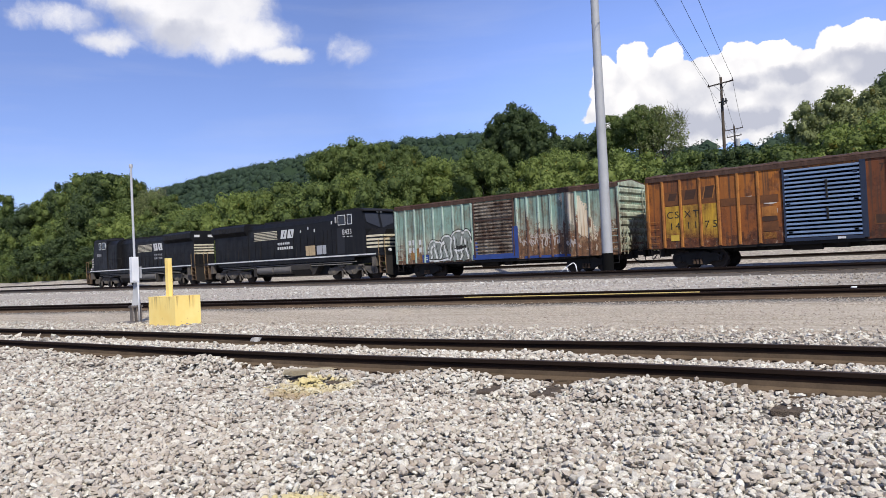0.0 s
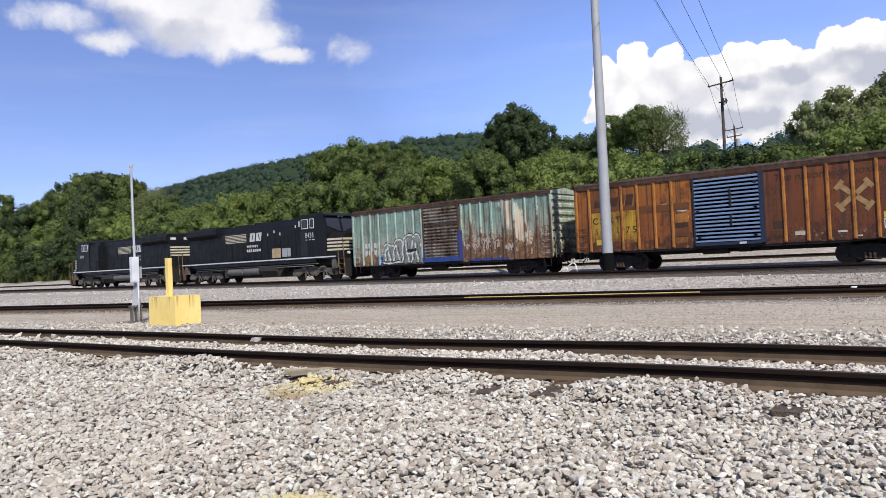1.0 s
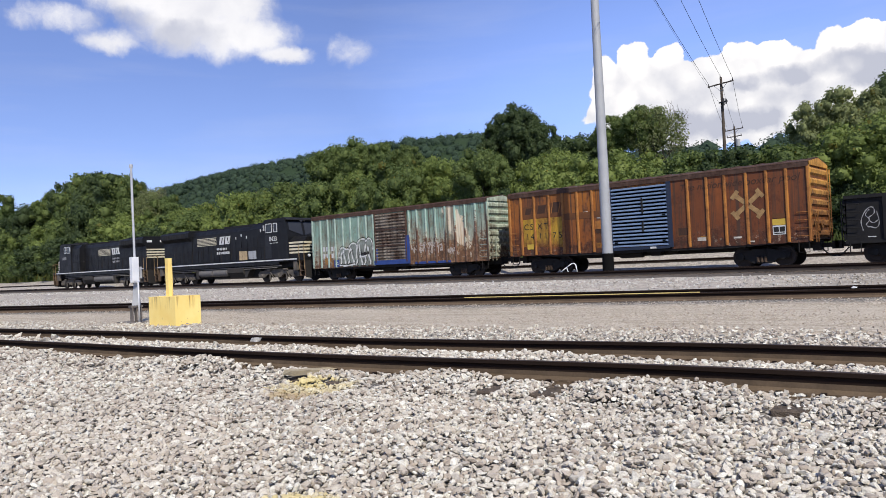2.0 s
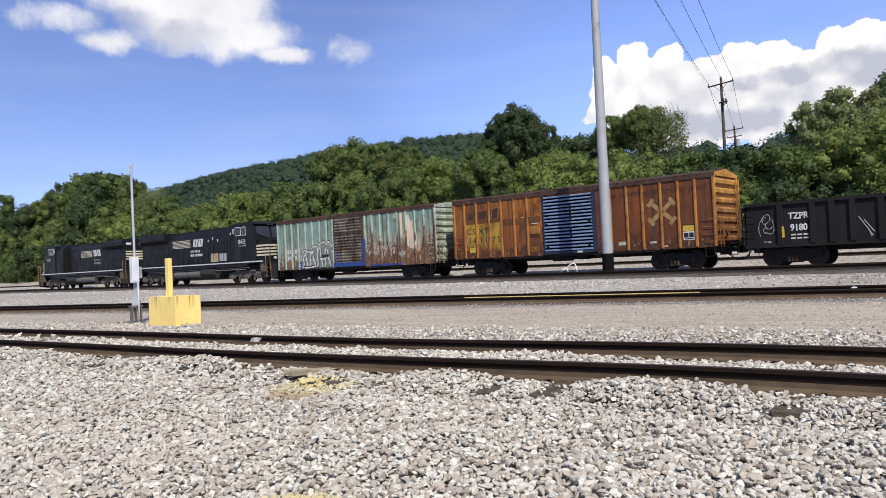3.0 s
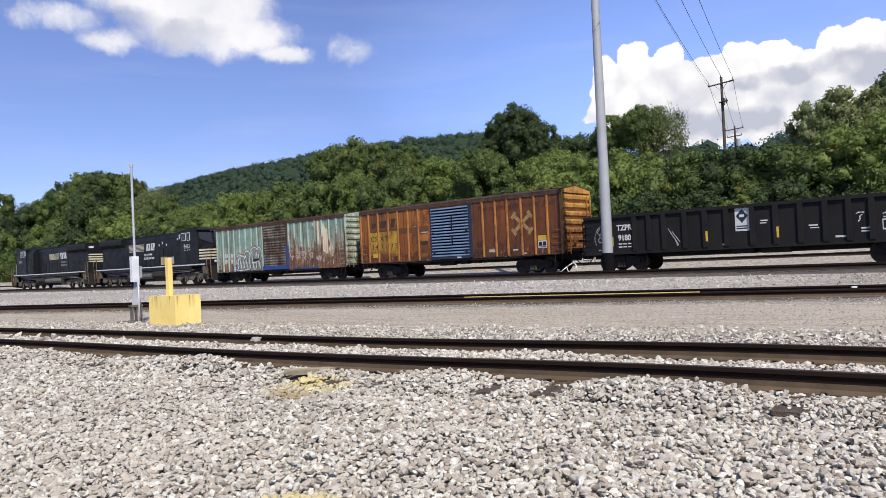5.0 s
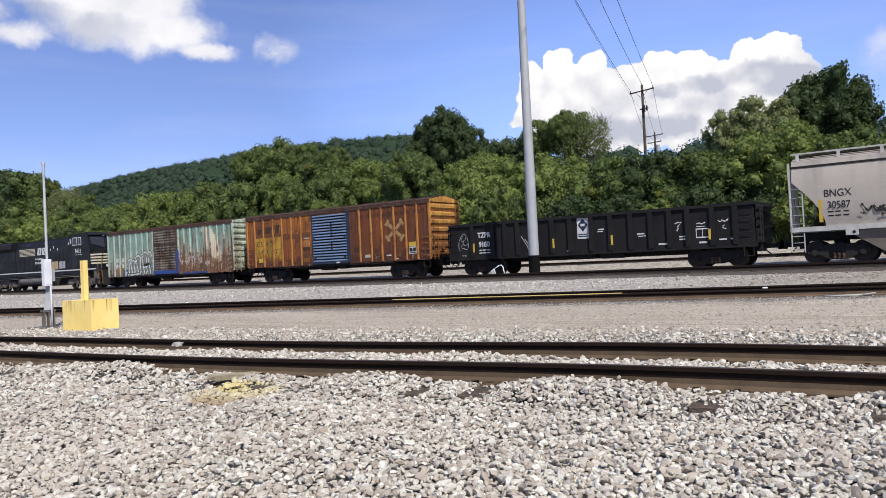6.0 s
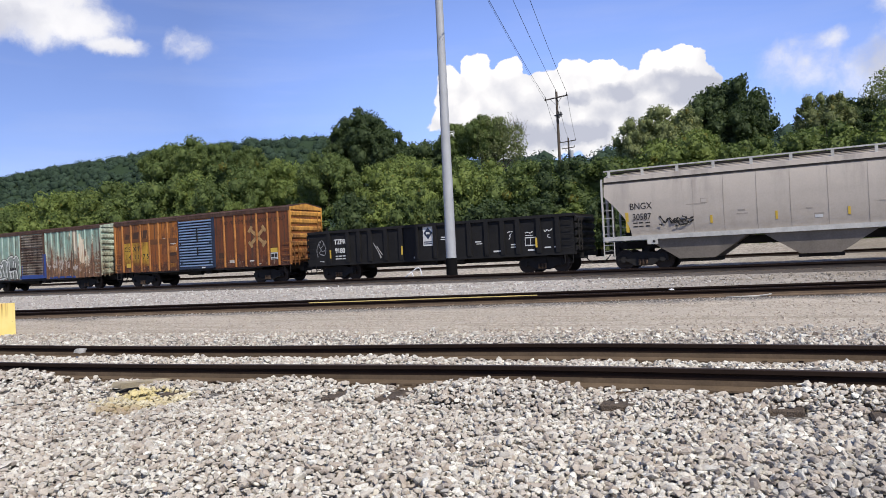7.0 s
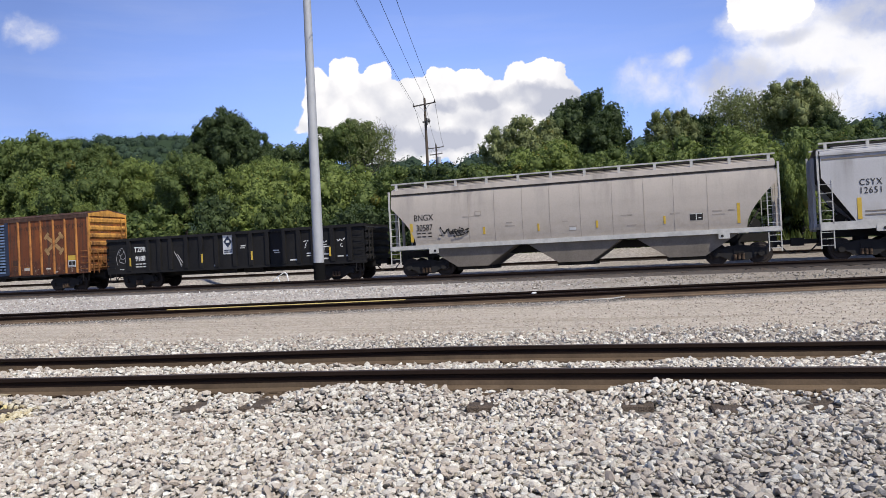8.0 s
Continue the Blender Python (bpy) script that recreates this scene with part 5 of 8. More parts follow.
for k, (a, b) in enumerate(((-6.7, -6.2), (-5.9, -5.28), (-5.0, -4.45))):
    side_plate("old_mark", o, a - 0.1, b + 0.1, 3.02, 3.66 + 0.05 * k, -1.476, M_DARKPAINT, "faded dark block of an old sign")
    bm = bmesh.new()
    prism(bm, [(a + 0.02, 3.24), (b - 0.12, 3.24), (b, 3.58 + 0.1 * k), (a + 0.12, 3.58 + 0.1 * k)], "y", -1.4855, -1.475)
    part("old_mark", bm, M_SIGN_DARK, o, "slanting dark letter block of an old sign")
    if k == 2:
        for e in (a - 0.02, b - 0.12):
            bm = bmesh.new()
            prism(bm, [(e, 3.2), (e + 0.05, 3.2), (e + 0.19, 3.82), (e + 0.14, 3.82)], "y", -1.489, -1.475)
            part("old_mark", bm, M_ORANGE_RIB, o, "slanting orange edge of an old sign")
for a, b in ((-4.2, -3.5), (-3.33, -2.62), (-2.45, -1.7)):
    side_plate("old_mark", o, a, b, 2.78, 3.12, -1.476, M_DARKPAINT, "faded dark block of an old sign")
side_plate("old_mark", o, -2.4, -1.75, 1.55, 1.95, -1.476, M_DARKPAINT)
M_PEEL = simple("peeled_white", (0.6, 0.55, 0.48), 0.8, 0, 0.4, 5.0)
for pts in ([(-2.35, 2.9), (-2.1, 3.08), (-1.8, 3.0), (-1.78, 2.75), (-2.0, 2.7), (-2.3, 2.74)], [(-3.1, 3.12), (-2.8, 3.15), (-2.75, 3.02), (-3.1, 3.0)], [(-2.2, 2.4), (-1.75, 2.5), (-1.78, 2.28), (-2.15, 2.2)]):
    bm = bmesh.new()
    prism(bm, pts, "y", -1.481, -1.46)
    part("peeled_paint", bm, M_PEEL, o, "peeled pale paint")
for txt, xx, z in (("C", -6.6, 2.55), ("S", -6.27, 2.55), ("X", -5.75, 2.55), ("T", -5.35, 2.55), ("1", -6.55, 2.02), ("4", -6.24, 2.02), ("1", -5.72, 2.02), ("1", -5.38, 2.02), ("7", -4.85, 2.02), ("5", -4.48, 2.02)):
    lettering(txt, 0.46, M_LETTER_BLACK, o, on_side(xx, z, -1.485))
side_plate("paint_patch", o, -6.6, -6.2, 1.35, 1.62, -1.482, M_STRIPE)
lettering("The nationwide boxcar pool", 0.45, M_SIGN_DARK, o, on_side(4.75, 3.8, -1.476), stretch=1.02, gap=1.0, slant=0.25)
# the crossed-arrow sign: four short arms
for a in (1, -1):
    for s in (1, -1):
        bm = bmesh.new()
        prism(bm, [(0.1, -0.1), (0.62, -0.1), (0.62, -0.22), (0.8, -0.22), (0.8, 0.22), (0.62, 0.22), (0.62, 0.1), (0.1, 0.1)], "y", -0.006, 0.006)
        part("painted_cross_arm", bm, M_CROSS, o, "faded cream arm of a painted cross", at=pose(5.17, -1.476, 2.8, 0, (40 if a == s else -40) , 0) @ pose(0, 0, 0, 0, 0 if s > 0 else 180, 0))
side_plate("sticker", o, 6.18, 6.72, 1.8, 2.06, -1.477, M_STRIPE, "yellow panel")
side_plate("sticker", o, 6.18, 6.72, 1.38, 1.78, -1.477, M_LETTER_WHITE, "white panel")
for xx in (6.22, 6.47):
    side_plate("sticker", o, xx, xx + 0.21, 1.5, 1.72, -1.484, M_LETTER_BLACK)
side_plate("sticker", o, 6.24, 6.66, 1.42, 1.46, -1.484, M_LETTER_BLACK)
side_plate("old_mark", o, 6.18, 6.72, 2.1, 2.3, -1.477, M_DARKPAINT)
side_plate("old_mark", o, -2.42, -1.78, 2.2, 2.62, -1.4755, M_ORANGE_RIB, "paler orange panel")
side_plate("old_mark", o, -2.42, -1.78, 1.98, 2.18, -1.4757, M_SIGN_DARK, "dark block of an old sign")
side_plate("paint_patch", o, -2.4, -1.85, 1.22, 1.5, -1.4765, M_PATCH, "flaking yellow paint patch")
side_plate("paint_patch", o, 2.9, 3.4, 1.3, 1.5, -1.4755, M_PATCH, "flaking yellow paint patch")
side_plate("old_mark", o, 1.9, 2.6, 1.55, 1.95, -1.4755, M_DARKPAINT)
for a, b, c, d in ((1.95, 2.4, 1.6, 1.95), (2.85, 3.25, 1.3, 1.46), (2.0, 2.35, 1.25, 1.35), (4.5, 4.85, 1.32, 1.4), (5.2, 5.4, 1.12, 1.18)):
    side_plate("stencil", o, a, b, c, d, -1.476, M_PEEL if a > 2.6 else M_SIGN_DARK)

# ---- black gondola
M_GRAF_G = simple("graffiti_grey", (0.34, 0.34, 0.34), 0.7, 0, 0.3, 4.0)
NX = 8.84
n_ = holder("gondola", pose(NX, TRAIN.dist, 0), "black steel gondola car with upright ribs", "gondola")
CARS.append((n_, NX))
for s in (-1, 1):
    bm = bmesh.new()
    y = sorted((s * 1.36, s * 1.4))
    box(bm, -7.98, 7.98, y[0], y[1], 0.95, 2.72)
    part("side_wall", bm, M_GON, n_)
    bm = bmesh.new()
    y = sorted((s * 1.3, s * 1.5))
    box(bm, -8.0, 8.0, y[0], y[1], 2.66, 2.8)
    part("top_chord", bm, M_GON, n_, bevel=0.02)
    bm = bmesh.new()
    y = sorted((s * 1.32, s * 1.46))
    box(bm, -8.0, 8.0, y[0], y[1], 0.84, 0.98)
    part("side_sill", bm, M_GON, n_, bevel=0.01)
    for xr in (-6.5, -5.2, -4.45, -3.69, -2.66, -1.7, -0.72, 0.41, 1.4, 2.4, 3.37, 4.25, 5.08, 6.17, 7.14):
        bm = bmesh.new()
        y = sorted((s * 1.4, s * 1.5))
        box(bm, xr - 0.11, xr + 0.11, y[0], y[1], 0.98, 2.66)
        part("rib", bm, M_GON, n_, bevel=0.03)
    bm = bmesh.new()
    outline = [(s * 7.96, 0.9)]
    for i in range(5):
        outline += [(s * 7.98, 0.98 + i * 0.35), (s * 8.08, 1.06 + i * 0.35), (s * 8.08, 1.2 + i * 0.35), (s * 7.98, 1.28 + i * 0.35)]
    outline += [(s * 8.0, 2.78), (s * 7.92, 2.78)]
    prism(bm, outline, "y", -1.4, 1.4)
    part("end_wall", bm, M_GON, n_)
    ladder(n_, s * 7.9, s * 7.45, -1.52, 1.0, 2.6, 5, M_GON, False)
    end_ladder(n_, s * 8.15, -1.3, -0.9, 1.0, 2.6, 5, M_STEEL)
    add_coupler(n_, s * 8.0, s)
    add_truck(n_, s * 6.15)
    bm = bmesh.new()
    tube(bm, (s * 7.85, -1.45, 0.95), (s * 7.85, -1.45, 0.45), 0.02, n=6)
    tube(bm, (s * 7.45, -1.45, 0.95), (s * 7.45, -1.45, 0.45), 0.02, n=6)
    tube(bm, (s * 7.85, -1.45, 0.45), (s * 7.45, -1.45, 0.45), 0.02, n=6)
    part("stirrup", bm, M_GON, n_)
bm = bmesh.new()
box(bm, -7.95, 7.95, -1.36, 1.36, 0.98, 1.06)
part("floor_plate", bm, M_RUSTDIRT, n_)
bm = bmesh.new()
box(bm, -7.8, 7.8, -0.28, 0.28, 0.62, 0.98)
box(bm, -0.6, 0.3, -1.15, -0.5, 0.62, 0.95)
tube(bm, (0.6, -0.8, 0.78), (1.8, -0.8, 0.78), 0.18, n=12)
part("centre_sill", bm, M_STEEL, n_)
lettering("TZPR", 0.38, M_LETTER_WHITE, n_, on_side(-5.77, 2.14, -1.41), stretch=0.9, heavy=0.012)
lettering("9180", 0.38, M_LETTER_WHITE, n_, on_side(-5.77, 1.64, -1.41), stretch=0.9, heavy=0.012)
for z in (1.32, 1.17):
    for a in (-6.1, -5.85, -5.6):
        side_plate("stencil", n_, a, a + 0.19, z, z + 0.06, -1.402, M_LETTER_WHITE)
side_plate("placard", n_, -0.34, 0.27, 1.63, 2.65, -1.402, M_LETTER_WHITE, "white placard with a dark diamond sign")
bm = bmesh.new()
prism(bm, [(-0.035, 1.98), (-0.3, 2.3), (-0.035, 2.6), (0.23, 2.3)], "y", -1.414, -1.4)
part("placard_mark", bm, M_BLUE_DARK, n_)
side_plate("placard_mark", n_, -0.14, 0.07, 2.24, 2.36, -1.418, M_LETTER_WHITE)
for z in (1.72, 1.82):
    side_plate("placard_mark", n_, -0.28, 0.2, z, z + 0.05, -1.412, M_BLUE_DARK)
for a in (-6.38, -1.62, 1.48, 6.05):
    side_plate("reflector", n_, a - 0.05, a + 0.05, 1.25, 1.72, -1.506, M_STRIPE, "yellow reflector strip")
side_plate("stencil", n_, 5.42, 6.0, 1.34, 1.77, -1.402, M_LETTER_WHITE, "white edged stencil panel")
for a in (5.46, 5.73):
    side_plate("stencil", n_, a, a + 0.24, 1.4, 1.72, -1.41, M_GON)
for a, b, c, d in ((2.7, 3.05, 1.66, 1.72), (2.75, 3.1, 1.56, 1.6), (3.7, 4.1, 1.12, 1.2), (4.66, 5.0, 1.42, 1.48), (4.66, 5.0, 1.3, 1.35), (5.45, 5.85, 1.84, 1.87),
                   (5.55, 5.9, 1.1, 1.18), (6.42, 6.75, 1.2, 1.26), (6.9, 7.25, 1.2, 1.27), (0.75, 1.05, 2.0, 2.06), (0.72, 1.0, 1.9, 1.94), (-0.95, -0.8, 1.02, 1.1)):
    side_plate("stencil", n_, a, b, c, d, -1.402, M_LETTER_WHITE)
for k, (pts, r) in enumerate((([(-7.35, 1.35), (-7.45, 1.75), (-7.2, 2.25), (-6.95, 2.3), (-6.9, 2.0), (-7.2, 1.85), (-7.0, 1.6), (-6.8, 1.75)], 0.02),
                              ([(-7.1, 2.2), (-7.3, 1.95), (-7.05, 1.8), (-7.3, 1.55), (-6.95, 1.45)], 0.018), ([(-7.2, 1.5), (-6.85, 1.4), (-6.75, 1.65), (-6.85, 2.1)], 0.016))):
    stroke(n_, pts, -1.405 - 0.0006 * k, r, M_GRAF_G, "faint grey graffiti outline")
for k, (pts, r) in enumerate((([(4.5, 2.05), (4.62, 2.1), (4.8, 2.08)], 0.025), ([(4.72, 2.0), (4.6, 1.9), (4.66, 1.82), (4.56, 1.72)], 0.025), ([(5.45, 1.98), (5.6, 2.02), (5.7, 1.95), (5.85, 2.04)], 0.025),
                              ([(6.42, 2.08), (6.5, 1.98), (6.6, 2.1), (6.7, 1.98), (6.85, 2.12)], 0.03), ([(6.7, 1.85), (6.6, 1.82), (6.62, 1.7), (6.75, 1.7)], 0.022), ([(-7.2, 1.1), (-6.9, 1.08)], 0.02))):
    stroke(n_, pts, -1.405 - 0.0006 * k, r, M_LETTER_WHITE, "small white chalk scribble")
bm = bmesh.new()
for a, b in (((-3.5, 1.95), (-3.0, 1.15)), ((-3.3, 1.8), (-2.95, 1.3)), ((-3.2, 1.5), (-3.05, 1.1))):
    tube(bm, (a[0], -1.405, a[1]), (b[0], -1.405, b[1]), 0.02, n=6)
part("scratches", bm, M_GRAF_G, n_)


# ---- covered hoppers
def hopper(x, half, eave, top, mat, label, curved, cut):
    car = holder("covered_hopper", pose(x, TRAIN.dist, 0), label, "covered hopper")
    CARS.append((car, x))
    # bellied cross-section, sills to eave to roof hatch deck
    if curved:
        sec = [(-1.42, 1.5), (-1.5, 1.9), (-1.55, 2.5), (-1.54, 3.2), (-1.47, 3.8), (-1.4, eave - 0.12), (-1.36, eave + 0.16), (-0.75, eave + 0.34), (0, eave + 0.38)]
    else:
        sec = [(-1.48, 1.5), (-1.5, 1.9), (-1.5, 2.5), (-1.5, 3.2), (-1.5, 3.9), (-1.5, eave - 0.3), (-1.46, eave + 0.03), (-0.75, eave + 0.24), (0, eave + 0.3)]
    full = sec + [(-y, z) for y, z in sec[-2::-1]]

    def end_x(z):
        """How far the sheets reach at height z: the ends are cut away over the trucks."""
        if z >= cut[1]:
            return half - 0.12
        f = (cut[1] - z) / (cut[1] - 1.5)
        return half - 0.12 - cut[0] * (math.sin(f * math.pi / 2) if curved else f)
    bm = bmesh.new()
    nz = 9
    rows = []
    zs = [1.5 + (cut[1] - 1.5) * i / nz for i in range(nz + 1)] + [sec[4][1], sec[5][1], sec[6][1]]

    def y_at(z):
        ys = [p[0] for p in sec[:7]]
        hs = [p[1] for p in sec[:7]]
        return float(np.interp(z, hs, ys))
    for s in (-1, 1):
        prev = None
        for z in zs:
            y = -s * y_at(z)
            e = end_x(z)
            cur = [bm.verts.new((-e, y, z)), bm.verts.new((e, y, z))]
            if prev:
                f = bm.faces.new((prev[0], prev[1], cur[1], cur[0]))
                f.smooth = True
            prev = cur
        rows.append(prev)
    roof = [p for p in full if p[1] >= sec[6][1]]
    lo = [bm.verts.new((-half + 0.12, y, z)) for y, z in roof]
    hi = [bm.verts.new((half - 0.12, y, z)) for y, z in roof]
    for i in range(len(roof) - 1):
        bm.faces.new((lo[i], lo[i + 1], hi[i + 1], hi[i]))
    part("body", bm, mat, car, "bellied side sheets" if curved else "flat side sheets")
    # sloped end sheets behind the cut-away
    for s in (-1, 1):
        bm = bmesh.new()
        k = half - 0.16
        q = [bm.verts.new(p) for p in ((s * k, -1.36, cut[1] + 0.1), (s * k, 1.36, cut[1] + 0.1), (s * (k - cut[0] - 0.5), 1.3, 1.4), (s * (k - cut[0] - 0.5), -1.3, 1.4))]
        bm.faces.new(q)
        q2 = [bm.verts.new(p) for p in ((s * k, -1.4, cut[1]), (s * k, 1.4, cut[1]), (s * k, 1.36, eave + 0.02), (s * k, -1.36, eave + 0.02))]
        bm.faces.new(q2)
        bm.normal_update()
        bmesh.ops.solidify(bm, geom=bm.faces[:], thickness=0.03)
        part("slope_sheet", bm, M_STEEL, car, "dark end slope sheet")
        bm = bmesh.new()
        for y in (-0.45, 0.45):
            box(bm, s * half - 0.1, s * half + 0.02, y - 0.06, y + 0.06, 1.3, eave - 0.1)
        part("end_post", bm, mat, car)
    # eave angle
    for s in (-1, 1):
        bm = bmesh.new()
        ya = s * (1.37 if curved else 1.49)
        box(bm, -half + 0.08, half - 0.08, min(ya, ya + s * 0.07), max(ya, ya + s * 0.07), eave - 0.13, eave - 0.05)
        part("eave_angle", bm, M_STEEL if curved else mat, car)
        bm = bmesh.new()
        ys = sorted((s * 1.36, s * 1.52))
        box(bm, -half + 0.02, half - 0.02, ys[0], ys[1], 1.34 if curved else 1.24, 1.54 if curved else 1.58)
        part("side_sill", bm, M_HOP_TRIM, car, "white side sill", bevel=0.015)
        # seams between the side sheets
        if curved:
            for sx in (-4.71, -3.45, -2.13, -0.85, 0.53, 1.95, 3.31, 4.56, 5.94):
                bm = bmesh.new()
                for a, b in zip(zs, zs[1:12]):
                    for v in box(bm, sx - 0.012, sx + 0.012, 0.0, 1.0, a, b):
                        v.co.y = -s * y_at(v.co.z) + (s * 0.008 if v.co.y > 0.5 else -s * 0.01)
                part("weld_seam", bm, M_SEAM, car)
    # three bays
    for c in (-4.7, 0.15, 5.0):
        bm = bmesh.new()
        t = [bm.verts.new(p) for p in ((c - 2.3, -1.38, 1.45), (c + 2.3, -1.38, 1.45), (c + 2.3, 1.38, 1.45), (c - 2.3, 1.38, 1.45))]
        b = [bm.verts.new(p) for p in ((c - 0.75, -1.22, 0.42), (c + 0.75, -1.22, 0.42), (c + 0.75, 1.22, 0.42), (c - 0.75, 1.22, 0.42))]
        for i in range(4):
            bm.faces.new((t[i], t[(i + 1) % 4], b[(i + 1) % 4], b[i]))
        bm.faces.new(b)
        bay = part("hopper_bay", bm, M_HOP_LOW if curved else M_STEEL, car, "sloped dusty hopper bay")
        bm = bmesh.new()
        box(bm, c - 0.85, c + 0.85, -0.9, 0.9, 0.27, 0.43)
        tube(bm, (c - 0.3, -1.05, 0.36), (c - 0.3, 1.05, 0.36), 0.04, n=8)
        part("outlet_gate", bm, M_STEEL, bay)
    # roof walk with hand rail and posts
    for s in (-1, 1):
        y = s * (1.28 if curved else 1.36)
        bm = bmesh.new()
        box(bm, -half + 0.1, half - 0.1, y - 0.035, y + 0.035, top - 0.06, top)
        part("roof_rail", bm, M_HOP_TRIM, car)
        k = 12
        for i in range(k):
            px = -half + 0.35 + i * (2 * half - 0.7) / (k - 1)
            bm = bmesh.new()
            box(bm, px - 0.06, px + 0.06, y - 0.03, y + 0.03, eave + 0.14, top - 0.05)
            part("rail_post", bm, M_HOP_TRIM, car)
    bm = bmesh.new()
    box(bm, -half + 0.2, half - 0.2, -0.95, -0.62, top - 0.12, top - 0.06)
    box(bm, -half + 0.2, half - 0.2, 0.62, 0.95, top - 0.12, top - 0.06)
    part("running_board", bm, M_STEEL, car)
    bm = bmesh.new()
    box(bm, -half + 0.8, half - 0.8, -0.32, 0.32, eave + 0.28, top - 0.04)
    part("hatch", bm, mat, car, bevel=0.04)
    for s in (-1, 1):
        a = s * (half - 0.02)
        b = a - s * 0.48
        ladder(car, min(a, b), max(a, b), -1.5, 1.5, cut[1] - 0.1, 5, M_HOP_TRIM)
        ladder(car, min(a, b), max(a, b), 1.5, 1.5, cut[1] - 0.1, 5, M_HOP_TRIM)
        ladder(car, min(a, b), max(a, b), -1.48, 0.5, 1.3, 3, M_HOP_TRIM, True, "stirrup")
        bm = bmesh.new()
        for y in (-1.46, 1.46):
            box(bm, a - 0.04, a + 0.04, y - 0.04, y + 0.04, 1.34, eave + 0.1)
        box(bm, a - 0.04, a + 0.04, -1.46, 1.46, 1.3, 1.42)
        part("corner_post", bm, M_HOP_TRIM, car)
        add_coupler(car, s * (half - 0.1), s)
        add_truck(car, s * 7.1)
        bm = bmesh.new()
        c = a - s * 2.0
        box(bm, min(c, c - s * 0.45), max(c, c - s * 0.45), -1.54, -1.4, 1.12, 1.36)
        jack = part("jacking_pad", bm, M_HOP_TRIM, car, bevel=0.01)
        bm = bmesh.new()
        tube(bm, (c - s * 0.3, -1.56, 1.24), (c - s * 0.3, -1.53, 1.24), 0.06, n=12)
        part("pad_hole", bm, M_BLACK, jack)
        bm = bmesh.new()
        tube(bm, (a - s * 0.9, -0.3, 1.7), (a - s * 0.9, 0.5, 1.7), 0.22, n=14)
        tube(bm, (a - s * 1.3, -1.2, 1.45), (a - s * 0.6, 1.2, 2.4), 0.04, n=8)
        part("brake_gear", bm, M_STEEL, car)
    bm = bmesh.new()
    box(bm, -half + 0.1, half - 0.1, -0.28, 0.28, 0.95, 1.3)
    part("centre_sill", bm, M_STEEL, car)
    return car


HX = 26.98
h1 = hopper(HX, 8.78, 4.12, 4.62, M_HOP, "dusty pale grey covered hopper car with curved sides", True, (1.2, 3.4))
h1["bellied"] = 1
lettering("BNGX", 0.42, M_LETTER_BLACK, h1, on_side(-6.98, 2.84, -1.556), stretch=0.86)
lettering("30587", 0.42, M_LETTER_BLACK, h1, on_side(-6.95, 2.36, -1.556), stretch=0.8)
for z in (2.08, 1.92):
    for a in (-7.35, -7.1, -6.8):
        side_plate("stencil", h1, a, a + 0.2, z, z + 0.05, -1.548, M_STEEL)
for k, pts in enumerate(([(-6.15, 2.35), (-5.9, 1.95), (-5.8, 2.3), (-5.6, 1.92), (-5.5, 2.28), (-5.3, 1.9)], [(-5.75, 2.25), (-5.45, 1.95), (-5.4, 2.3), (-5.15, 1.98)],
                         [(-5.2, 2.28), (-4.95, 2.2), (-5.1, 2.08), (-4.85, 2.0), (-5.25, 1.9)], [(-6.2, 1.98), (-6.05, 1.94)], [(-5.6, 2.1), (-5.0, 2.12), (-4.7, 2.22)], [(-5.5, 1.88), (-4.95, 1.95), (-4.7, 2.1)])):
    stroke(h1, pts, -1.562 - 0.0006 * k, 0.04, M_LETTER_BLACK, "black scrawled graffiti")
for a, z0, z1, w in ((-7.62, 1.7, 2.6, 0.07), (-3.98, 1.9, 2.24, 0.05), (-1.4, 1.9, 2.24, 0.045), (1.25, 1.9, 2.22, 0.045), (4.15, 1.9, 2.24, 0.045), (7.15, 1.75, 2.6, 0.06)):
    side_plate("reflector", h1, a - w, a + w, z0, z1, -1.568, M_STRIPE, "yellow reflector strip")
side_plate("stencil", h1, 5.2, 5.72, 1.98, 2.26, -1.56, M_LETTER_BLACK, "black consolidated stencil panel")
side_plate("stencil", h1, 5.44, 5.47, 2.0, 2.24, -1.567, M_LETTER_WHITE)
side_plate("stencil", h1, 5.22, 5.7, 2.24, 2.26, -1.567, M_LETTER_WHITE)
side_plate("stencil", h1, 5.54, 5.66, 2.05, 2.09, -1.567, M_LETTER_WHITE)
for a, b, z in ((-5.0, -4.2, 2.75), (-2.9, -2.6, 2.35), (-2.95, -2.5, 2.2), (0.0, 0.35, 2.0), (-0.3, -0.05, 2.25), (2.55, 2.95, 1.9), (2.3, 2.8, 2.35), (6.1, 6.5, 2.3), (6.1, 6.6, 2.15), (6.75, 7.0, 2.3), (4.4, 4.8, 2.3)):
    side_plate("stencil", h1, a, b, z, z + 0.05, -1.562, M_SEAM)
for a, b, z0, z1 in ((-4.4, -4.1, 2.78, 3.0),):
    side_plate("stencil", h1, a, b, z0, z1, -1.562, M_SEAM)
    side_plate("stencil", h1, a + 0.03, b - 0.03, z0 + 0.03, z1 - 0.03, -1.568, M_HOP)
side_plate("stencil", h1, 0.02, 0.3, 1.86, 1.98, -1.56, M_LETTER_WHITE)
H2X = 46.0
h2 = hopper(H2X, 8.8, 4.42, 4.84, M_HOP_WHITE, "clean white covered hopper car with flat sides", False, (1.25, 3.4))
lettering("CSYX", 0.36, M_LETTER_BLACK, h2, on_side(-6.9, 3.1, -1.512), stretch=0.82, gap=1.2)
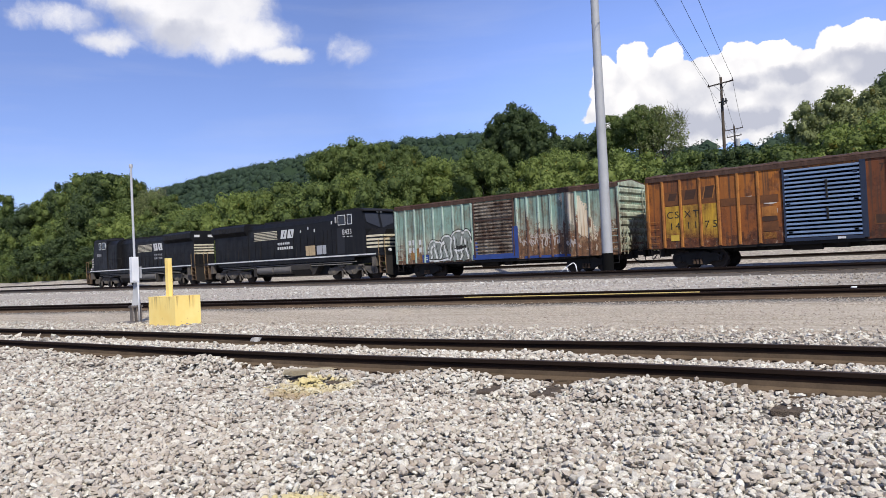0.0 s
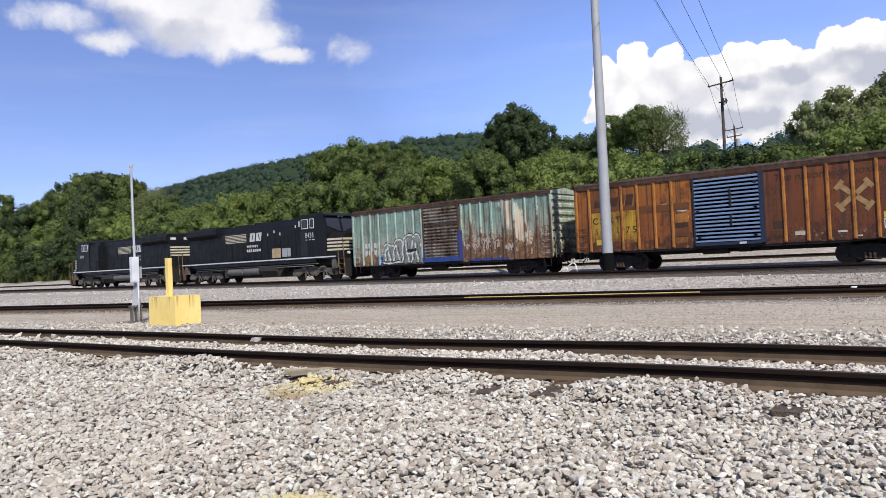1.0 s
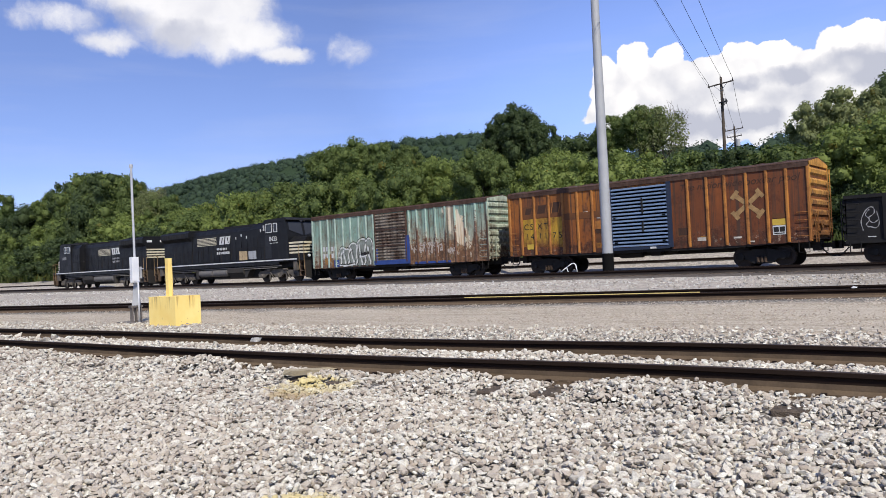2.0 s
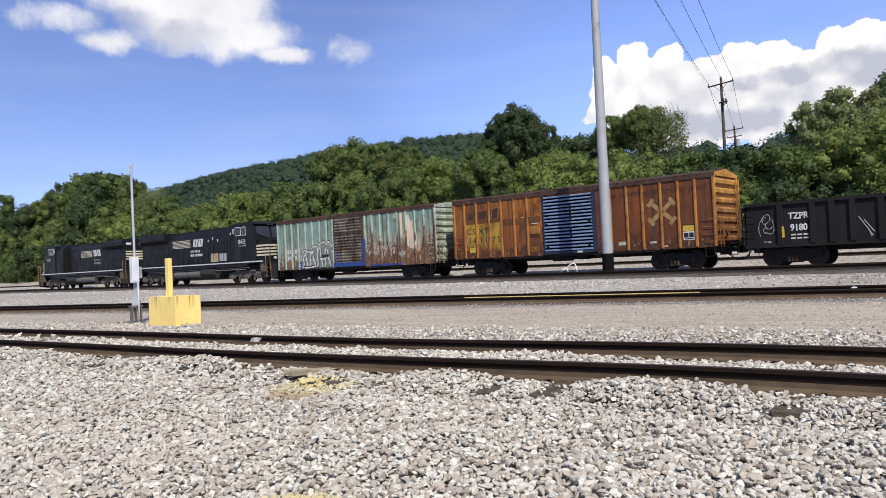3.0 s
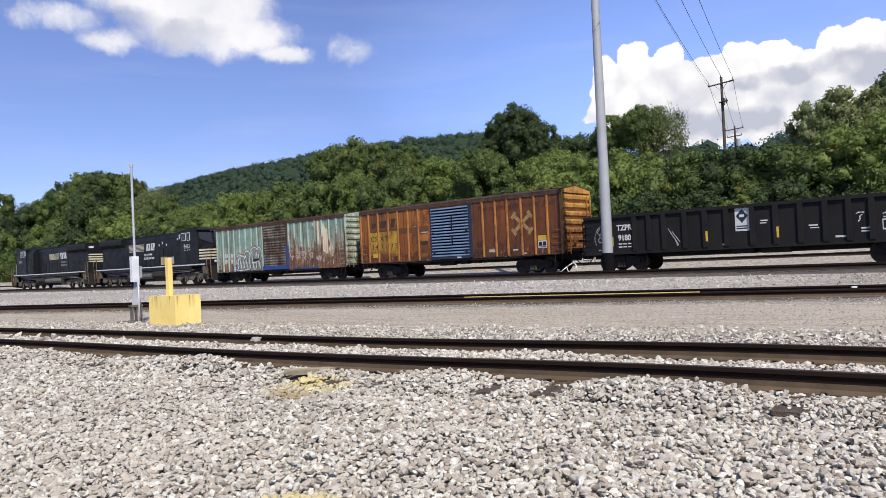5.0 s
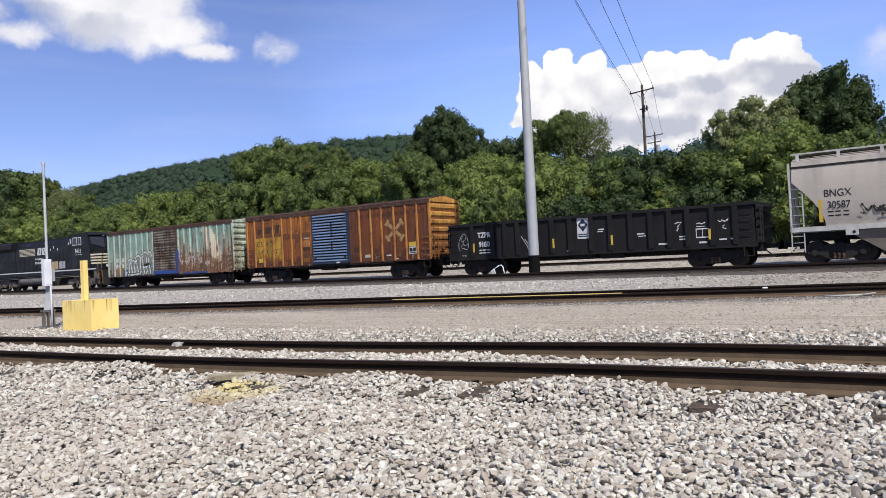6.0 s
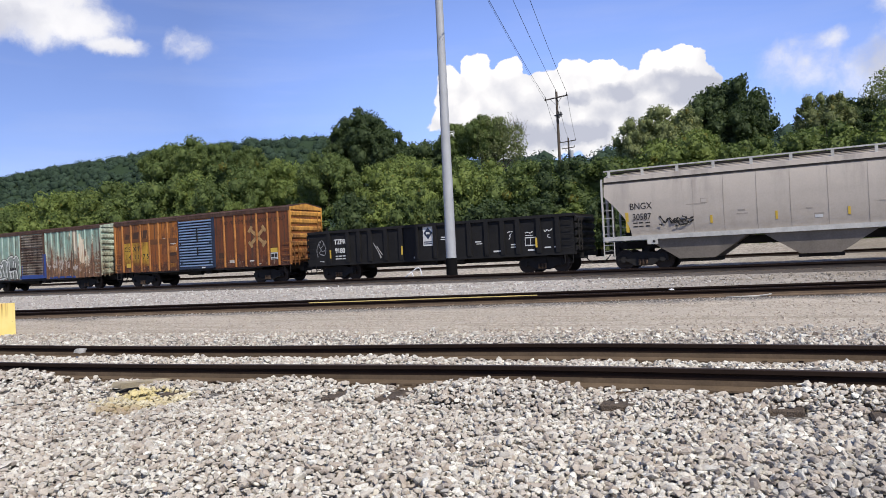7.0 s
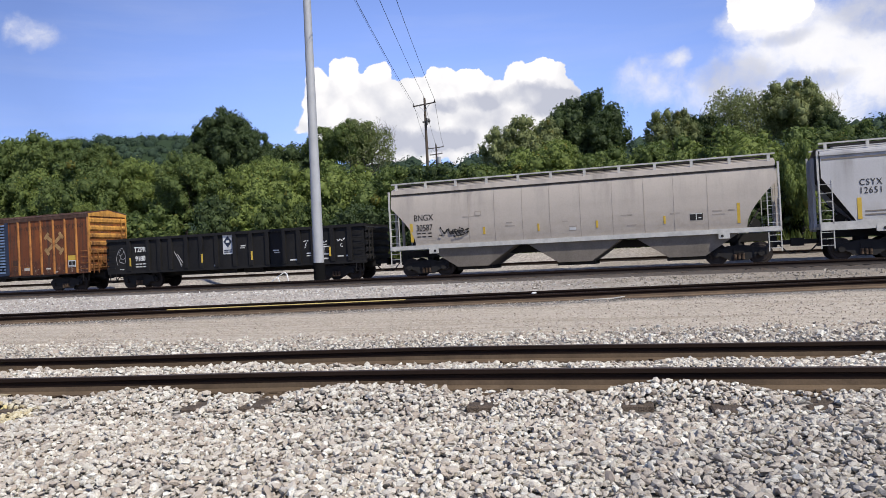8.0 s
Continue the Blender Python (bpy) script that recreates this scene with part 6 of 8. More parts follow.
lettering("12651", 0.36, M_LETTER_BLACK, h2, on_side(-6.9, 2.77, -1.512), stretch=0.82, gap=1.2)
side_plate("reflector", h2, -7.42, -7.26, 1.64, 2.5, -1.508, M_STRIPE, "yellow reflector strip")
for z in (1.78, 1.92):
    side_plate("stencil", h2, -7.15, -6.4, z, z + 0.05, -1.508, M_HOP_LOW)
side_plate("roof_stripe", h2, -8.65, 8.65, 4.1, 4.17, -1.508, M_HOP_LOW)
# ---- locomotives
M_LOCO_TRUCK = simple("dusty_truck_casting", (0.15, 0.13, 0.108), 0.9, 0.0, 0.5, 2.5, 0.2)

M_UNDER = simple("dusty_black_underframe", (0.05, 0.044, 0.038), 0.85, 0.0, 0.5, 1.6, 0.2)
M_TANK = simple("dusty_grey_tank", (0.17, 0.16, 0.15), 0.7, 0.0, 0.35, 2.0)
M_BAND = simple("cream_band_paint", (0.66, 0.6, 0.44), 0.6, 0, 0.3, 3.0)
M_CAB_FRONT = simple("cab_front_black", (0.02, 0.021, 0.025), 0.6, 0.0, 0.3, 2.0)


def loco_truck_mesh():
    bm = bmesh.new()
    outline = [(-2.5, 0.62), (-2.45, 0.42), (-2.1, 0.36), (-1.7, 0.4), (-1.3, 0.62), (-0.6, 0.62), (-0.35, 0.4), (0.35, 0.4), (0.6, 0.62), (1.3, 0.62), (1.7, 0.4),
               (2.1, 0.36), (2.45, 0.42), (2.5, 0.62), (2.3, 0.86), (1.2, 0.9), (0.5, 1.0), (-0.5, 1.0), (-1.2, 0.9), (-2.3, 0.86)]
    for s in (-1, 1):
        prism(bm, outline, "y", s * 1.08 - 0.07, s * 1.08 + 0.07)
        for x in (-1.95, 0, 1.95):
            box(bm, x - 0.19, x + 0.19, s * 1.12 - 0.08, s * 1.12 + 0.12, 0.36, 0.68)
            tube(bm, (x, s * 1.2, 0.51), (x, s * 1.28, 0.51), 0.13, n=12)
        for x in (-1.0, 1.0):
            tube(bm, (x - 0.25, s * 1.2, 0.95), (x + 0.25, s * 1.2, 0.95), 0.09, n=10)
            tube(bm, (x, s * 1.2, 0.9), (x + 0.5, s * 1.18, 0.3), 0.04, n=8)
            box(bm, x - 0.06, x + 0.06, s * 1.14 - 0.04, s * 1.14 + 0.04, 0.2, 0.62)
    box(bm, -0.5, 0.5, -1.0, 1.0, 0.6, 1.0)
    return mesh_of(bm, "truck_frame", M_LOCO_TRUCK)


LOCO_TRUCK = loco_truck_mesh()


def locomotive(x, half, turned, label):
    """A six-axle road locomotive; the cab is at its +x end. turned: faces the other way."""
    m = pose(x, TRAIN.dist, 0, 0, 0, 180 if turned else 0)
    car = holder("locomotive", m, label, "locomotive", "leading locomotives")
    CARS.append((car, x))
    near = 1 if turned else -1
    bm = bmesh.new()
    box(bm, -half, half, -1.5, 1.5, 1.52, 1.72)
    box(bm, -half + 0.2, half - 0.2, -0.9, 0.9, 1.1, 1.52)
    box(bm, -half + 2.2, half - 3.0, -1.48, -1.3, 1.32, 1.52)
    box(bm, -half + 2.2, half - 3.0, 1.3, 1.48, 1.32, 1.52)
    part("frame", bm, M_LOCO, car)
    for s in (-1, 1):
        bm = bmesh.new()
        ys = sorted((s * 1.5, s * 1.512))
        box(bm, -half + 0.6, half - 0.9, ys[0], ys[1], 1.6, 1.69)
        part("walkway_stripe", bm, M_LETTER_WHITE, car, "worn white sill stripe")
    # long hood: engine section and flared radiator section
    bm = bmesh.new()
    hx0, hx1 = -half + 1.0, half - 6.6
    prism(bm, [(-0.95, 1.72), (-0.95, 4.1), (-0.78, 4.42), (0.78, 4.42), (0.95, 4.1), (0.95, 1.72)], "x", hx0 + 4.6, hx1)
    part("hood", bm, M_LOCO, car, bevel=0.02)
    bm = bmesh.new()
    prism(bm, [(-0.98, 1.72), (-0.98, 3.7), (-1.3, 4.0), (-1.32, 4.4), (-1.15, 4.55), (1.15, 4.55), (1.32, 4.4), (1.3, 4.0), (0.98, 3.7), (0.98, 1.72)], "x", hx0, hx0 + 4.6)
    part("radiator_section", bm, M_LOCO, car, bevel=0.02)
    for i in range(9):
        a = hx0 + 0.5 + i * 0.42
        for sd in (-1, 1):
            bm = bmesh.new()
            ys = sorted((sd * 1.3, sd * 1.325))
            box(bm, a, a + 0.3, ys[0], ys[1], 4.06, 4.36)
            part("radiator_grille", bm, M_BLACK, car)
    # equipment cabinet behind the cab
    bm = bmesh.new()
    prism(bm, [(-1.42, 1.72), (-1.42, 4.1), (-1.1, 4.5), (1.1, 4.5), (1.42, 4.1), (1.42, 1.72)], "x", hx1, hx1 + 1.9)
    part("equipment_cabinet", bm, M_LOCO, car, bevel=0.02)
    # doors along the hood
    k = 11
    for s in (-1, 1):
        for i in range(k):
            a = hx0 + 4.8 + i * (hx1 - hx0 - 5.0) / k
            bm = bmesh.new()
            ys = sorted((s * 0.94, s * 0.975))
            box(bm, a, a + (hx1 - hx0 - 5.0) / k - 0.08, ys[0], ys[1], 1.8, 3.3)
            part("hood_door", bm, M_LOCO, car, bevel=0.01)
        for i in range(4):
            bm = bmesh.new()
            ys = sorted((s * 1.41, s * 1.44))
            box(bm, hx1 + 0.08 + i * 0.45, hx1 + 0.48 + i * 0.45, ys[0], ys[1], 1.85, 3.5)
            part("cabinet_door", bm, M_LOCO, car, bevel=0.01)
    # roof gear
    for x0, x1, y, z0, z1 in ((hx0 + 0.5, hx0 + 4.2, 0.9, 4.55, 4.63), (hx0 + 6.2, hx0 + 8.0, 0.5, 4.42, 4.58), (hx0 + 9.3, hx1 - 0.3, 0.7, 4.4, 4.6), (hx1 + 0.2, hx1 + 1.6, 0.8, 4.5, 4.62)):
        bm = bmesh.new()
        box(bm, x0, x1, -y, y, z0, z1)
        part("roof_box", bm, M_LOCO_ROOF, car, bevel=0.02)
    bm = bmesh.new()
    tube(bm, (hx0 + 8.6, 0, 4.4), (hx0 + 8.6, 0, 4.68), 0.3, n=14)
    part("exhaust_stack", bm, M_LOCO_ROOF, car)
    # cab and nose
    c0, c1 = hx1 + 1.9, half - 1.95
    bm = bmesh.new()
    prism(bm, [(c0, 1.72), (c0, 4.62), (c1 - 0.35, 4.66), (c1 - 0.12, 4.5), (c1 + 0.17, 3.3), (c1 + 0.17, 1.72)], "y", -1.5, 1.5)
    cab = part("cab", bm, M_LOCO, car, bevel=0.05)
    bm = bmesh.new()
    prism(bm, [(c0 - 0.05, 4.6), (c0 + 0.1, 4.72), (c1 - 0.3, 4.74), (c1 + 0.1, 4.58), (c1 + 0.1, 4.52), (c0 - 0.05, 4.56)], "y", -1.44, 1.44)
    part("cab_roof", bm, M_LOCO_ROOF, cab)
    for s in (-1, 1):
        for a, b in ((c0 + 0.3, c0 + 0.95), (c0 + 1.25, c0 + 1.6)):
            bm = bmesh.new()
            ys = sorted((s * 1.49, s * 1.515))
            box(bm, a - 0.05, b + 0.05, ys[0], ys[1], 3.72, 4.4)
            fr = part("window_frame", bm, M_LETTER_WHITE, cab, "pale window frame")
            bm = bmesh.new()
            ys = sorted((s * 1.5, s * 1.522))
            box(bm, a, b, ys[0], ys[1], 3.77, 4.35)
            part("window_pane", bm, M_GLASS, fr)
    for a, b in ((-1.3, -0.12), (0.12, 1.3)):
        bm = bmesh.new()
        def on_front(y, z):
            return (c1 - 0.12 + 0.29 * (4.5 - z) / 1.2 + 0.02, y, z)
        out, mid = (a, b) if a < -0.5 else (b, a)
        v = [bm.verts.new(on_front(y, z)) for y, z in ((out, 4.38), (mid, 4.38), (mid, 3.4), (out, 3.78))]
        bm.faces.new(v)
        bm.normal_update()
        bmesh.ops.solidify(bm, geom=bm.faces[:], thickness=0.02)
        part("windscreen", bm, M_GLASS, cab)
    bm = bmesh.new()
    n0, n1 = c1 + 0.1, half - 0.55
    nose = [(-1.45, 1.72), (-1.45, 2.9), (-0.95, 3.35), (0.95, 3.35), (1.45, 2.9), (1.45, 1.72)]
    lo = [bm.verts.new((n0, y, z)) for y, z in nose]
    hi = [bm.verts.new((n1, y * 0.78, z * 0.97)) for y, z in nose]
    for i in range(6):
        bm.faces.new((lo[i], lo[(i + 1) % 6], hi[(i + 1) % 6], hi[i]))
    bm.faces.new(lo)
    bm.faces.new(hi)
    part("nose", bm, M_LOCO, car, "short black nose", bevel=0.03)
    for y in (-0.16, 0.16):
        bm = bmesh.new()
        tube(bm, (c1 - 0.02, y, 4.52), (c1 + 0.04, y, 4.52), 0.09, n=12)
        part("headlight", bm, M_LETTER_WHITE, cab, "round headlight lens")
    # white nose bands on nose and hood end
    for i in range(4):
        z = 2.05 + i * 0.24
        bm = bmesh.new()
        box(bm, n1 - 0.02, n1 + 0.012, -1.08, 1.08, z, z + 0.13)
        for s in (-1, 1):
            pts = [(n0 + 0.02, s * 1.452), (n0 + 0.02, s * 1.462), (n1, s * 1.14), (n1, s * 1.13)]
            a = [bm.verts.new((px, py, z)) for px, py in pts]
            b = [bm.verts.new((px, py, z + 0.13)) for px, py in pts]
            for j in range(4):
                bm.faces.new((a[j], a[(j + 1) % 4], b[(j + 1) % 4], b[j]))
            bm.faces.new(a)
            bm.faces.new(b)
        part("nose_band", bm, M_BAND, car, "cream band across the nose")
        bm = bmesh.new()
        box(bm, hx0 - 0.014, hx0 + 0.01, -0.95, 0.95, z + 0.55, z + 0.68)
        part("hood_end_band", bm, M_BAND, car, "cream band across the hood end")
    bm = bmesh.new()
    box(bm, n1 + 0.012, n1 + 0.02, 0.35, 1.0, 2.0, 3.0)
    emblem = part("nose_emblem", bm, M_LETTER_WHITE, car, "white emblem panel on the nose")
    bm = bmesh.new()
    prism(bm, [(0.45, 2.2), (0.6, 2.45), (0.55, 2.75), (0.8, 2.9), (0.9, 2.6), (0.75, 2.4), (0.85, 2.15)], "x", n1 + 0.018, n1 + 0.026)
    part("emblem_shape", bm, M_LOCO, emblem)
    # horn, air conditioner and antenna dome on the roof, ditch lights, mirrors
    bm = bmesh.new()
    for dy in (-0.18, 0.0, 0.18):
        tube(bm, (c0 - 0.5, dy, 4.62), (c0 + 0.05, dy, 4.66), 0.035, 0.075, n=10)
    box(bm, c0 - 0.5, c0 - 0.4, -0.25, 0.25, 4.48, 4.66)
    part("horn", bm, M_LOCO_ROOF, car)
    bm = bmesh.new()
    box(bm, c0 + 0.5, c0 + 1.3, -0.55, 0.55, 4.7, 4.86)
    part("air_conditioner", bm, M_LOCO_ROOF, car, bevel=0.03)
    for s in (-1, 1):
        bm = bmesh.new()
        tube(bm, (half - 0.2, s * 0.95, 1.86), (half - 0.08, s * 0.95, 1.86), 0.1, n=12)
        part("ditch_light", bm, M_LETTER_WHITE, car, "small round ditch light")
        bm = bmesh.new()
        ys = sorted((s * 1.52, s * 1.62))
        box(bm, c0 + 0.06, c0 + 0.12, ys[0], ys[1], 3.9, 4.3)
        part("mirror", bm, M_GALV, cab)
        bm = bmesh.new()
        ys = sorted((s * 1.5, s * 1.525))
        box(bm, c0 + 0.2, c1 - 0.2, ys[0], ys[1], 4.47, 4.53)
        part("gutter", bm, M_LOCO_ROOF, cab)
        bm = bmesh.new()
        ys = sorted((s * 1.49, s * 1.51))
        box(bm, c0 + 0.12, c0 + 0.86, ys[0], ys[1], 1.8, 3.55)
        part("cab_door", bm, M_CAB_FRONT, cab, bevel=0.006)
    # seams and grilles along the hood
    for s in (-1, 1):
        for i in range(5):
            bm = bmesh.new()
            ys = sorted((s * 0.945, s * 0.965))
            a = hx0 + 5.0 + i * 0.62
            box(bm, a, a + 0.5, ys[0], ys[1], 3.5, 3.95)
            part("hood_grille", bm, M_CAB_FRONT, car)
        for i in range(7):
            bm = bmesh.new()
            ys = sorted((s * 0.975, s * 0.99))
            a = hx0 + 0.3 + i * 0.6
            box(bm, a, a + 0.52, ys[0], ys[1], 1.85, 3.55)
            part("radiator_door", bm, M_LOCO, car, bevel=0.006)
        # pipes and sand boxes below the walkway
        bm = bmesh.new()
        tube(bm, (-half + 2.6, s * 1.38, 1.22), (half - 2.9, s * 1.38, 1.22), 0.035, n=8)
        tube(bm, (-half + 2.6, s * 1.36, 1.08), (half - 3.4, s * 1.36, 1.08), 0.03, n=8)
        part("brake_pipe", bm, M_TANK, car)
        for a in (-half + 0.95, half - 1.35):
            bm = bmesh.new()
            ys = sorted((s * 1.2, s * 1.46))
            box(bm, a, a + 0.4, ys[0], ys[1], 0.85, 1.5)
            part("sand_box", bm, M_LOCO_TRUCK, car, bevel=0.03)
    # number boards
    for a, b in ((-0.9, -0.4), (0.4, 0.9)):
        bm = bmesh.new()
        box(bm, hx0 - 0.02, hx0 + 0.02, a, b, 4.05, 4.25)
        part("number_board", bm, M_LETTER_WHITE, car)
    # fuel tank and reservoirs
    bm = bmesh.new()
    prism(bm, [(-1.45, 1.2), (-1.48, 0.85), (-1.1, 0.42), (1.1, 0.42), (1.48, 0.85), (1.45, 1.2)], "x", 0.85, 3.0)
    prism(bm, [(3.0, 1.2), (3.85, 1.2), (3.3, 0.5), (3.0, 0.42)], "y", -1.3, 1.3)
    part("fuel_tank", bm, M_UNDER, car, bevel=0.04)
    bm = bmesh.new()
    box(bm, -3.85, -3.5, -1.4, 1.4, 0.45, 1.25)
    part("battery_box", bm, M_UNDER, car, bevel=0.03)
    for s in (-1, 1):
        for a in (-3.4, -1.3):
            bm = bmesh.new()
            tube(bm, (a, s * 1.15, 0.88), (a + 1.95, s * 1.15, 0.88), 0.3, n=18)
            for e in (0.0, 1.95):
                tube(bm, (a + e - 0.03, s * 1.15, 0.88), (a + e + 0.03, s * 1.15, 0.88), 0.25, n=18)
            for e in (0.45, 1.5):
                tube(bm, (a + e - 0.03, s * 1.15, 0.88), (a + e + 0.03, s * 1.15, 0.88), 0.312, n=18)
            part("air_reservoir", bm, M_TANK, car, "dusty grey air reservoir")
    # added dark filler box, keeps pale ground from showing through below the frame
    bm = bmesh.new()
    box(bm, -4.4, 4.4, -0.8, 0.8, 0.42, 1.12)
    part("dark_underframe_filler", bm, M_LOCO_ROOF, car)
    # handrails: posts and a rail along the walkway
    for s in (-1, 1):
        bm = bmesh.new()
        y = s * 1.45
        tube(bm, (-half + 0.6, y, 2.72), (c0 - 0.1, y, 2.72), 0.018, n=6)
        for i in range(12):
            a = -half + 0.6 + i * (c0 - 0.7 + half) / 11
            tube(bm, (a, y, 1.72), (a, y, 2.72), 0.018, n=6)
        part("handrail", bm, M_STEEL, car)
        # steps at the corners
        for e in (-1, 1):
            bm = bmesh.new()
            a = e * (half - 0.05)
            b = e * (half - 0.62)
            for j in range(4):
                z = 0.42 + j * 0.34
                box(bm, min(a, b), max(a, b), min(s * 1.15, s * 1.48), max(s * 1.15, s * 1.48), z, z + 0.03)
            for q in (a, b):
                box(bm, q - 0.02, q + 0.02, min(s * 1.15, s * 1.48), max(s * 1.15, s * 1.48), 0.4, 1.6)
            part("corner_steps", bm, M_RUSTDIRT, car, "rusty corner steps")
            bm = bmesh.new()
            for q in (a, b):
                tube(bm, (q, s * 1.5, 0.9), (q, s * 1.5, 2.6), 0.02, n=6)
            tube(bm, (a, s * 1.5, 2.6), (a, s * 0.5, 2.75), 0.02, n=6)
            part("grab_iron", bm, M_RAIL_YEL, car, "faded yellow grab irons")
    for e in (-1, 1):
        bm = bmesh.new()
        a = e * half
        prism(bm, [(-1.4, 0.3), (-1.45, 1.5), (1.45, 1.5), (1.4, 0.3), (0.6, 0.16), (-0.6, 0.16)], "x", min(a, a - e * 0.06), max(a, a - e * 0.06))
        part("pilot", bm, M_STEEL, car)
        add_coupler(car, e * half, e)
        t = part("truck", LOCO_TRUCK, M_LOCO_TRUCK, car, "six-wheel locomotive truck", at=pose(e * (half - 3.6), 0, 0))
        for dx in (-1.95, 0, 1.95):
            w = part("wheelset", WS_LOCO, M_WHEEL, t, at=pose(dx, 0, 0.51))
            WHEELSETS.append((w, (dx, 0, 0.51), 0.51, -1 if turned else 1))
    return car, near


def loco_side(car, near, x, z, w, h, mat, y, name="side_mark", label=""):
    """A flat painted mark on the side that faces the eye."""
    bm = bmesh.new()
    ys = sorted((near * y, near * (y + 0.008)))
    box(bm, x - w / 2, x + w / 2, ys[0], ys[1], z - h / 2, z + h / 2)
    return part(name, bm, mat, car, label)


L2X = -44.5
l2, nr = locomotive(L2X, 10.65, False, "black diesel locomotive with cream nose bands, cab towards the freight cars")
lettering("8433", 0.5, M_LETTER_WHITE, l2, on_side(7.1, 3.22, -1.53), stretch=0.95)
for a in (6.75, 7.15, 7.5):
    loco_side(l2, nr, a, 2.92, 0.22, 0.05, M_LETTER_WHITE, 1.505)
for i in range(6):
    loco_side(l2, nr, -2.75, 3.22 + i * 0.115, 2.9, 0.06, M_BAND, 0.98, "flank_stripe", "cream flank stripe")
def slanted_mark(car, x, side, far):
    """Two bold slanting blocks, each split by a dark bar."""
    for k, way in ((0.0, 1), (0.82, -1)):
        bm = bmesh.new()
        prism(bm, [(x + k, 3.2), (x + k + 0.66, 3.2), (x + k + 0.82, 3.84), (x + k + 0.16, 3.84)], "y", min(side, far), max(side, far))
        block = part("side_mark", bm, M_LETTER_WHITE, car, "bold white slanting emblem block")
        bm = bmesh.new()
        a, b = (0.3, 0.44) if way > 0 else (0.46, 0.3)
        prism(bm, [(x + k + a, 3.3), (x + k + a + 0.1, 3.3), (x + k + b + 0.14, 3.74), (x + k + b + 0.04, 3.74)], "y", min(far, far * 1.004), max(far, far * 1.004))
        part("emblem_bar", bm, M_LOCO, block)


slanted_mark(l2, -0.9, -0.98, -0.992)
for z, w in ((2.82, 1.5), (2.5, 1.9)):
    for i in range(7):
        loco_side(l2, nr, -1.2 + i * w / 7, z, w / 7 - 0.08, 0.2, M_LETTER_WHITE, 0.98)
loco_side(l2, nr, 3.1, 2.15, 1.05, 0.7, M_CREAM, 1.445, "cover_panel", "dull yellow cover panel")
loco_side(l2, nr, 4.3, 2.15, 1.0, 0.62, M_GALV, 1.445, "cover_panel", "dull grey cover panel")
for a, z in ((5.45, 3.95), (2.9, 3.75), (3.6, 3.55), (1.5, 3.6)):
    loco_side(l2, nr, a, z, 0.12, 0.2, M_LETTER_WHITE, 1.43 if a > 2.5 else 0.98)
L1X = -66.75
l1, nr = locomotive(L1X, 10.3, True, "black diesel locomotive leading the train, cab at the head")
for i in range(6):
    loco_side(l1, nr, -0.9, 3.2 + i * 0.115, 2.6, 0.06, M_BAND, 0.98, "flank_stripe", "cream flank stripe")
slanted_mark(l1, -4.1, 0.98, 0.992)
for z in (2.8, 2.5):
    for i in range(5):
        loco_side(l1, nr, -2.7 - i * 0.3, z, 0.2, 0.18, M_GRAF_G, 0.98)
for i in range(4):
    loco_side(l1, nr, 7.6 - i * 0.24, 3.2, 0.15, 0.28, M_GRAF_G, 1.505, "number_mark")


def motions():
    """The train rolls on; its wheels turn with it."""
    for ob, x in CARS:
        turn = 180 if ob is l1 else 0
        walk(ob, [(t, pose(x - s, TRAIN.dist, 0, 0, 0, turn)) for t, s in TRAVEL])
    ts = [i * 0.125 for i in range(65)]
    ss = np.interp(ts, [t for t, _ in TRAVEL], [s for _, s in TRAVEL])
    for ob, p, r, way in WHEELSETS:
        walk(ob, [(t, Matrix.Translation(p) @ Matrix.Rotation(-way * s / r, 4, "Y")) for t, s in zip(ts, ss)])
# ================= things in the yard =================
M_STONE_PALE = simple("pale_stone", (0.5, 0.48, 0.44), 0.8, 0, 0.3, 12.0, 0.3)
# ---- tall lighting pole with a black foot
lp = holder("light_pole", pose(-16.705, 31.07, 0), "tall grey tapered steel light pole with a black foot", "light pole")
bm = bmesh.new()
tube(bm, (0, 0, 0.92), (0, 0, 5.2), 0.247, 0.232, n=12)
tube(bm, (0, 0, 5.2), (0, 0, 17.0), 0.226, 0.16, n=12)
part("shaft", bm, M_GALV, lp, "twelve-sided grey steel shaft")
bm = bmesh.new()
tube(bm, (0, 0, -0.3), (0, 0, 0.93), 0.272, 0.262, n=20)
part("foot", bm, simple("black_asphalt_paint", (0.007, 0.007, 0.007), 0.9, 0, 0.3, 2.0, spec=0.1), lp, "black painted foot")

# ---- yellow block with a post
yb = holder("bollard_block", pose(-15.245, 8.56, -0.25), "yellow painted concrete block carrying a short post, rust streaked", "bollard")
bm = bmesh.new()
box(bm, -1.02, 0.0, 0.0, 0.66, -0.1, 0.64)
part("block", bm, M_YELLOW, yb, bevel=0.015, at=pose(0, 0, 0, 0, 0, 4))
bm = bmesh.new()
box(bm, -0.52, -0.41, 0.13, 0.24, 0.5, 1.5)
part("post", bm, M_YELLOW, yb, bevel=0.012, at=pose(0, 0, 0, 0, 0, 4))

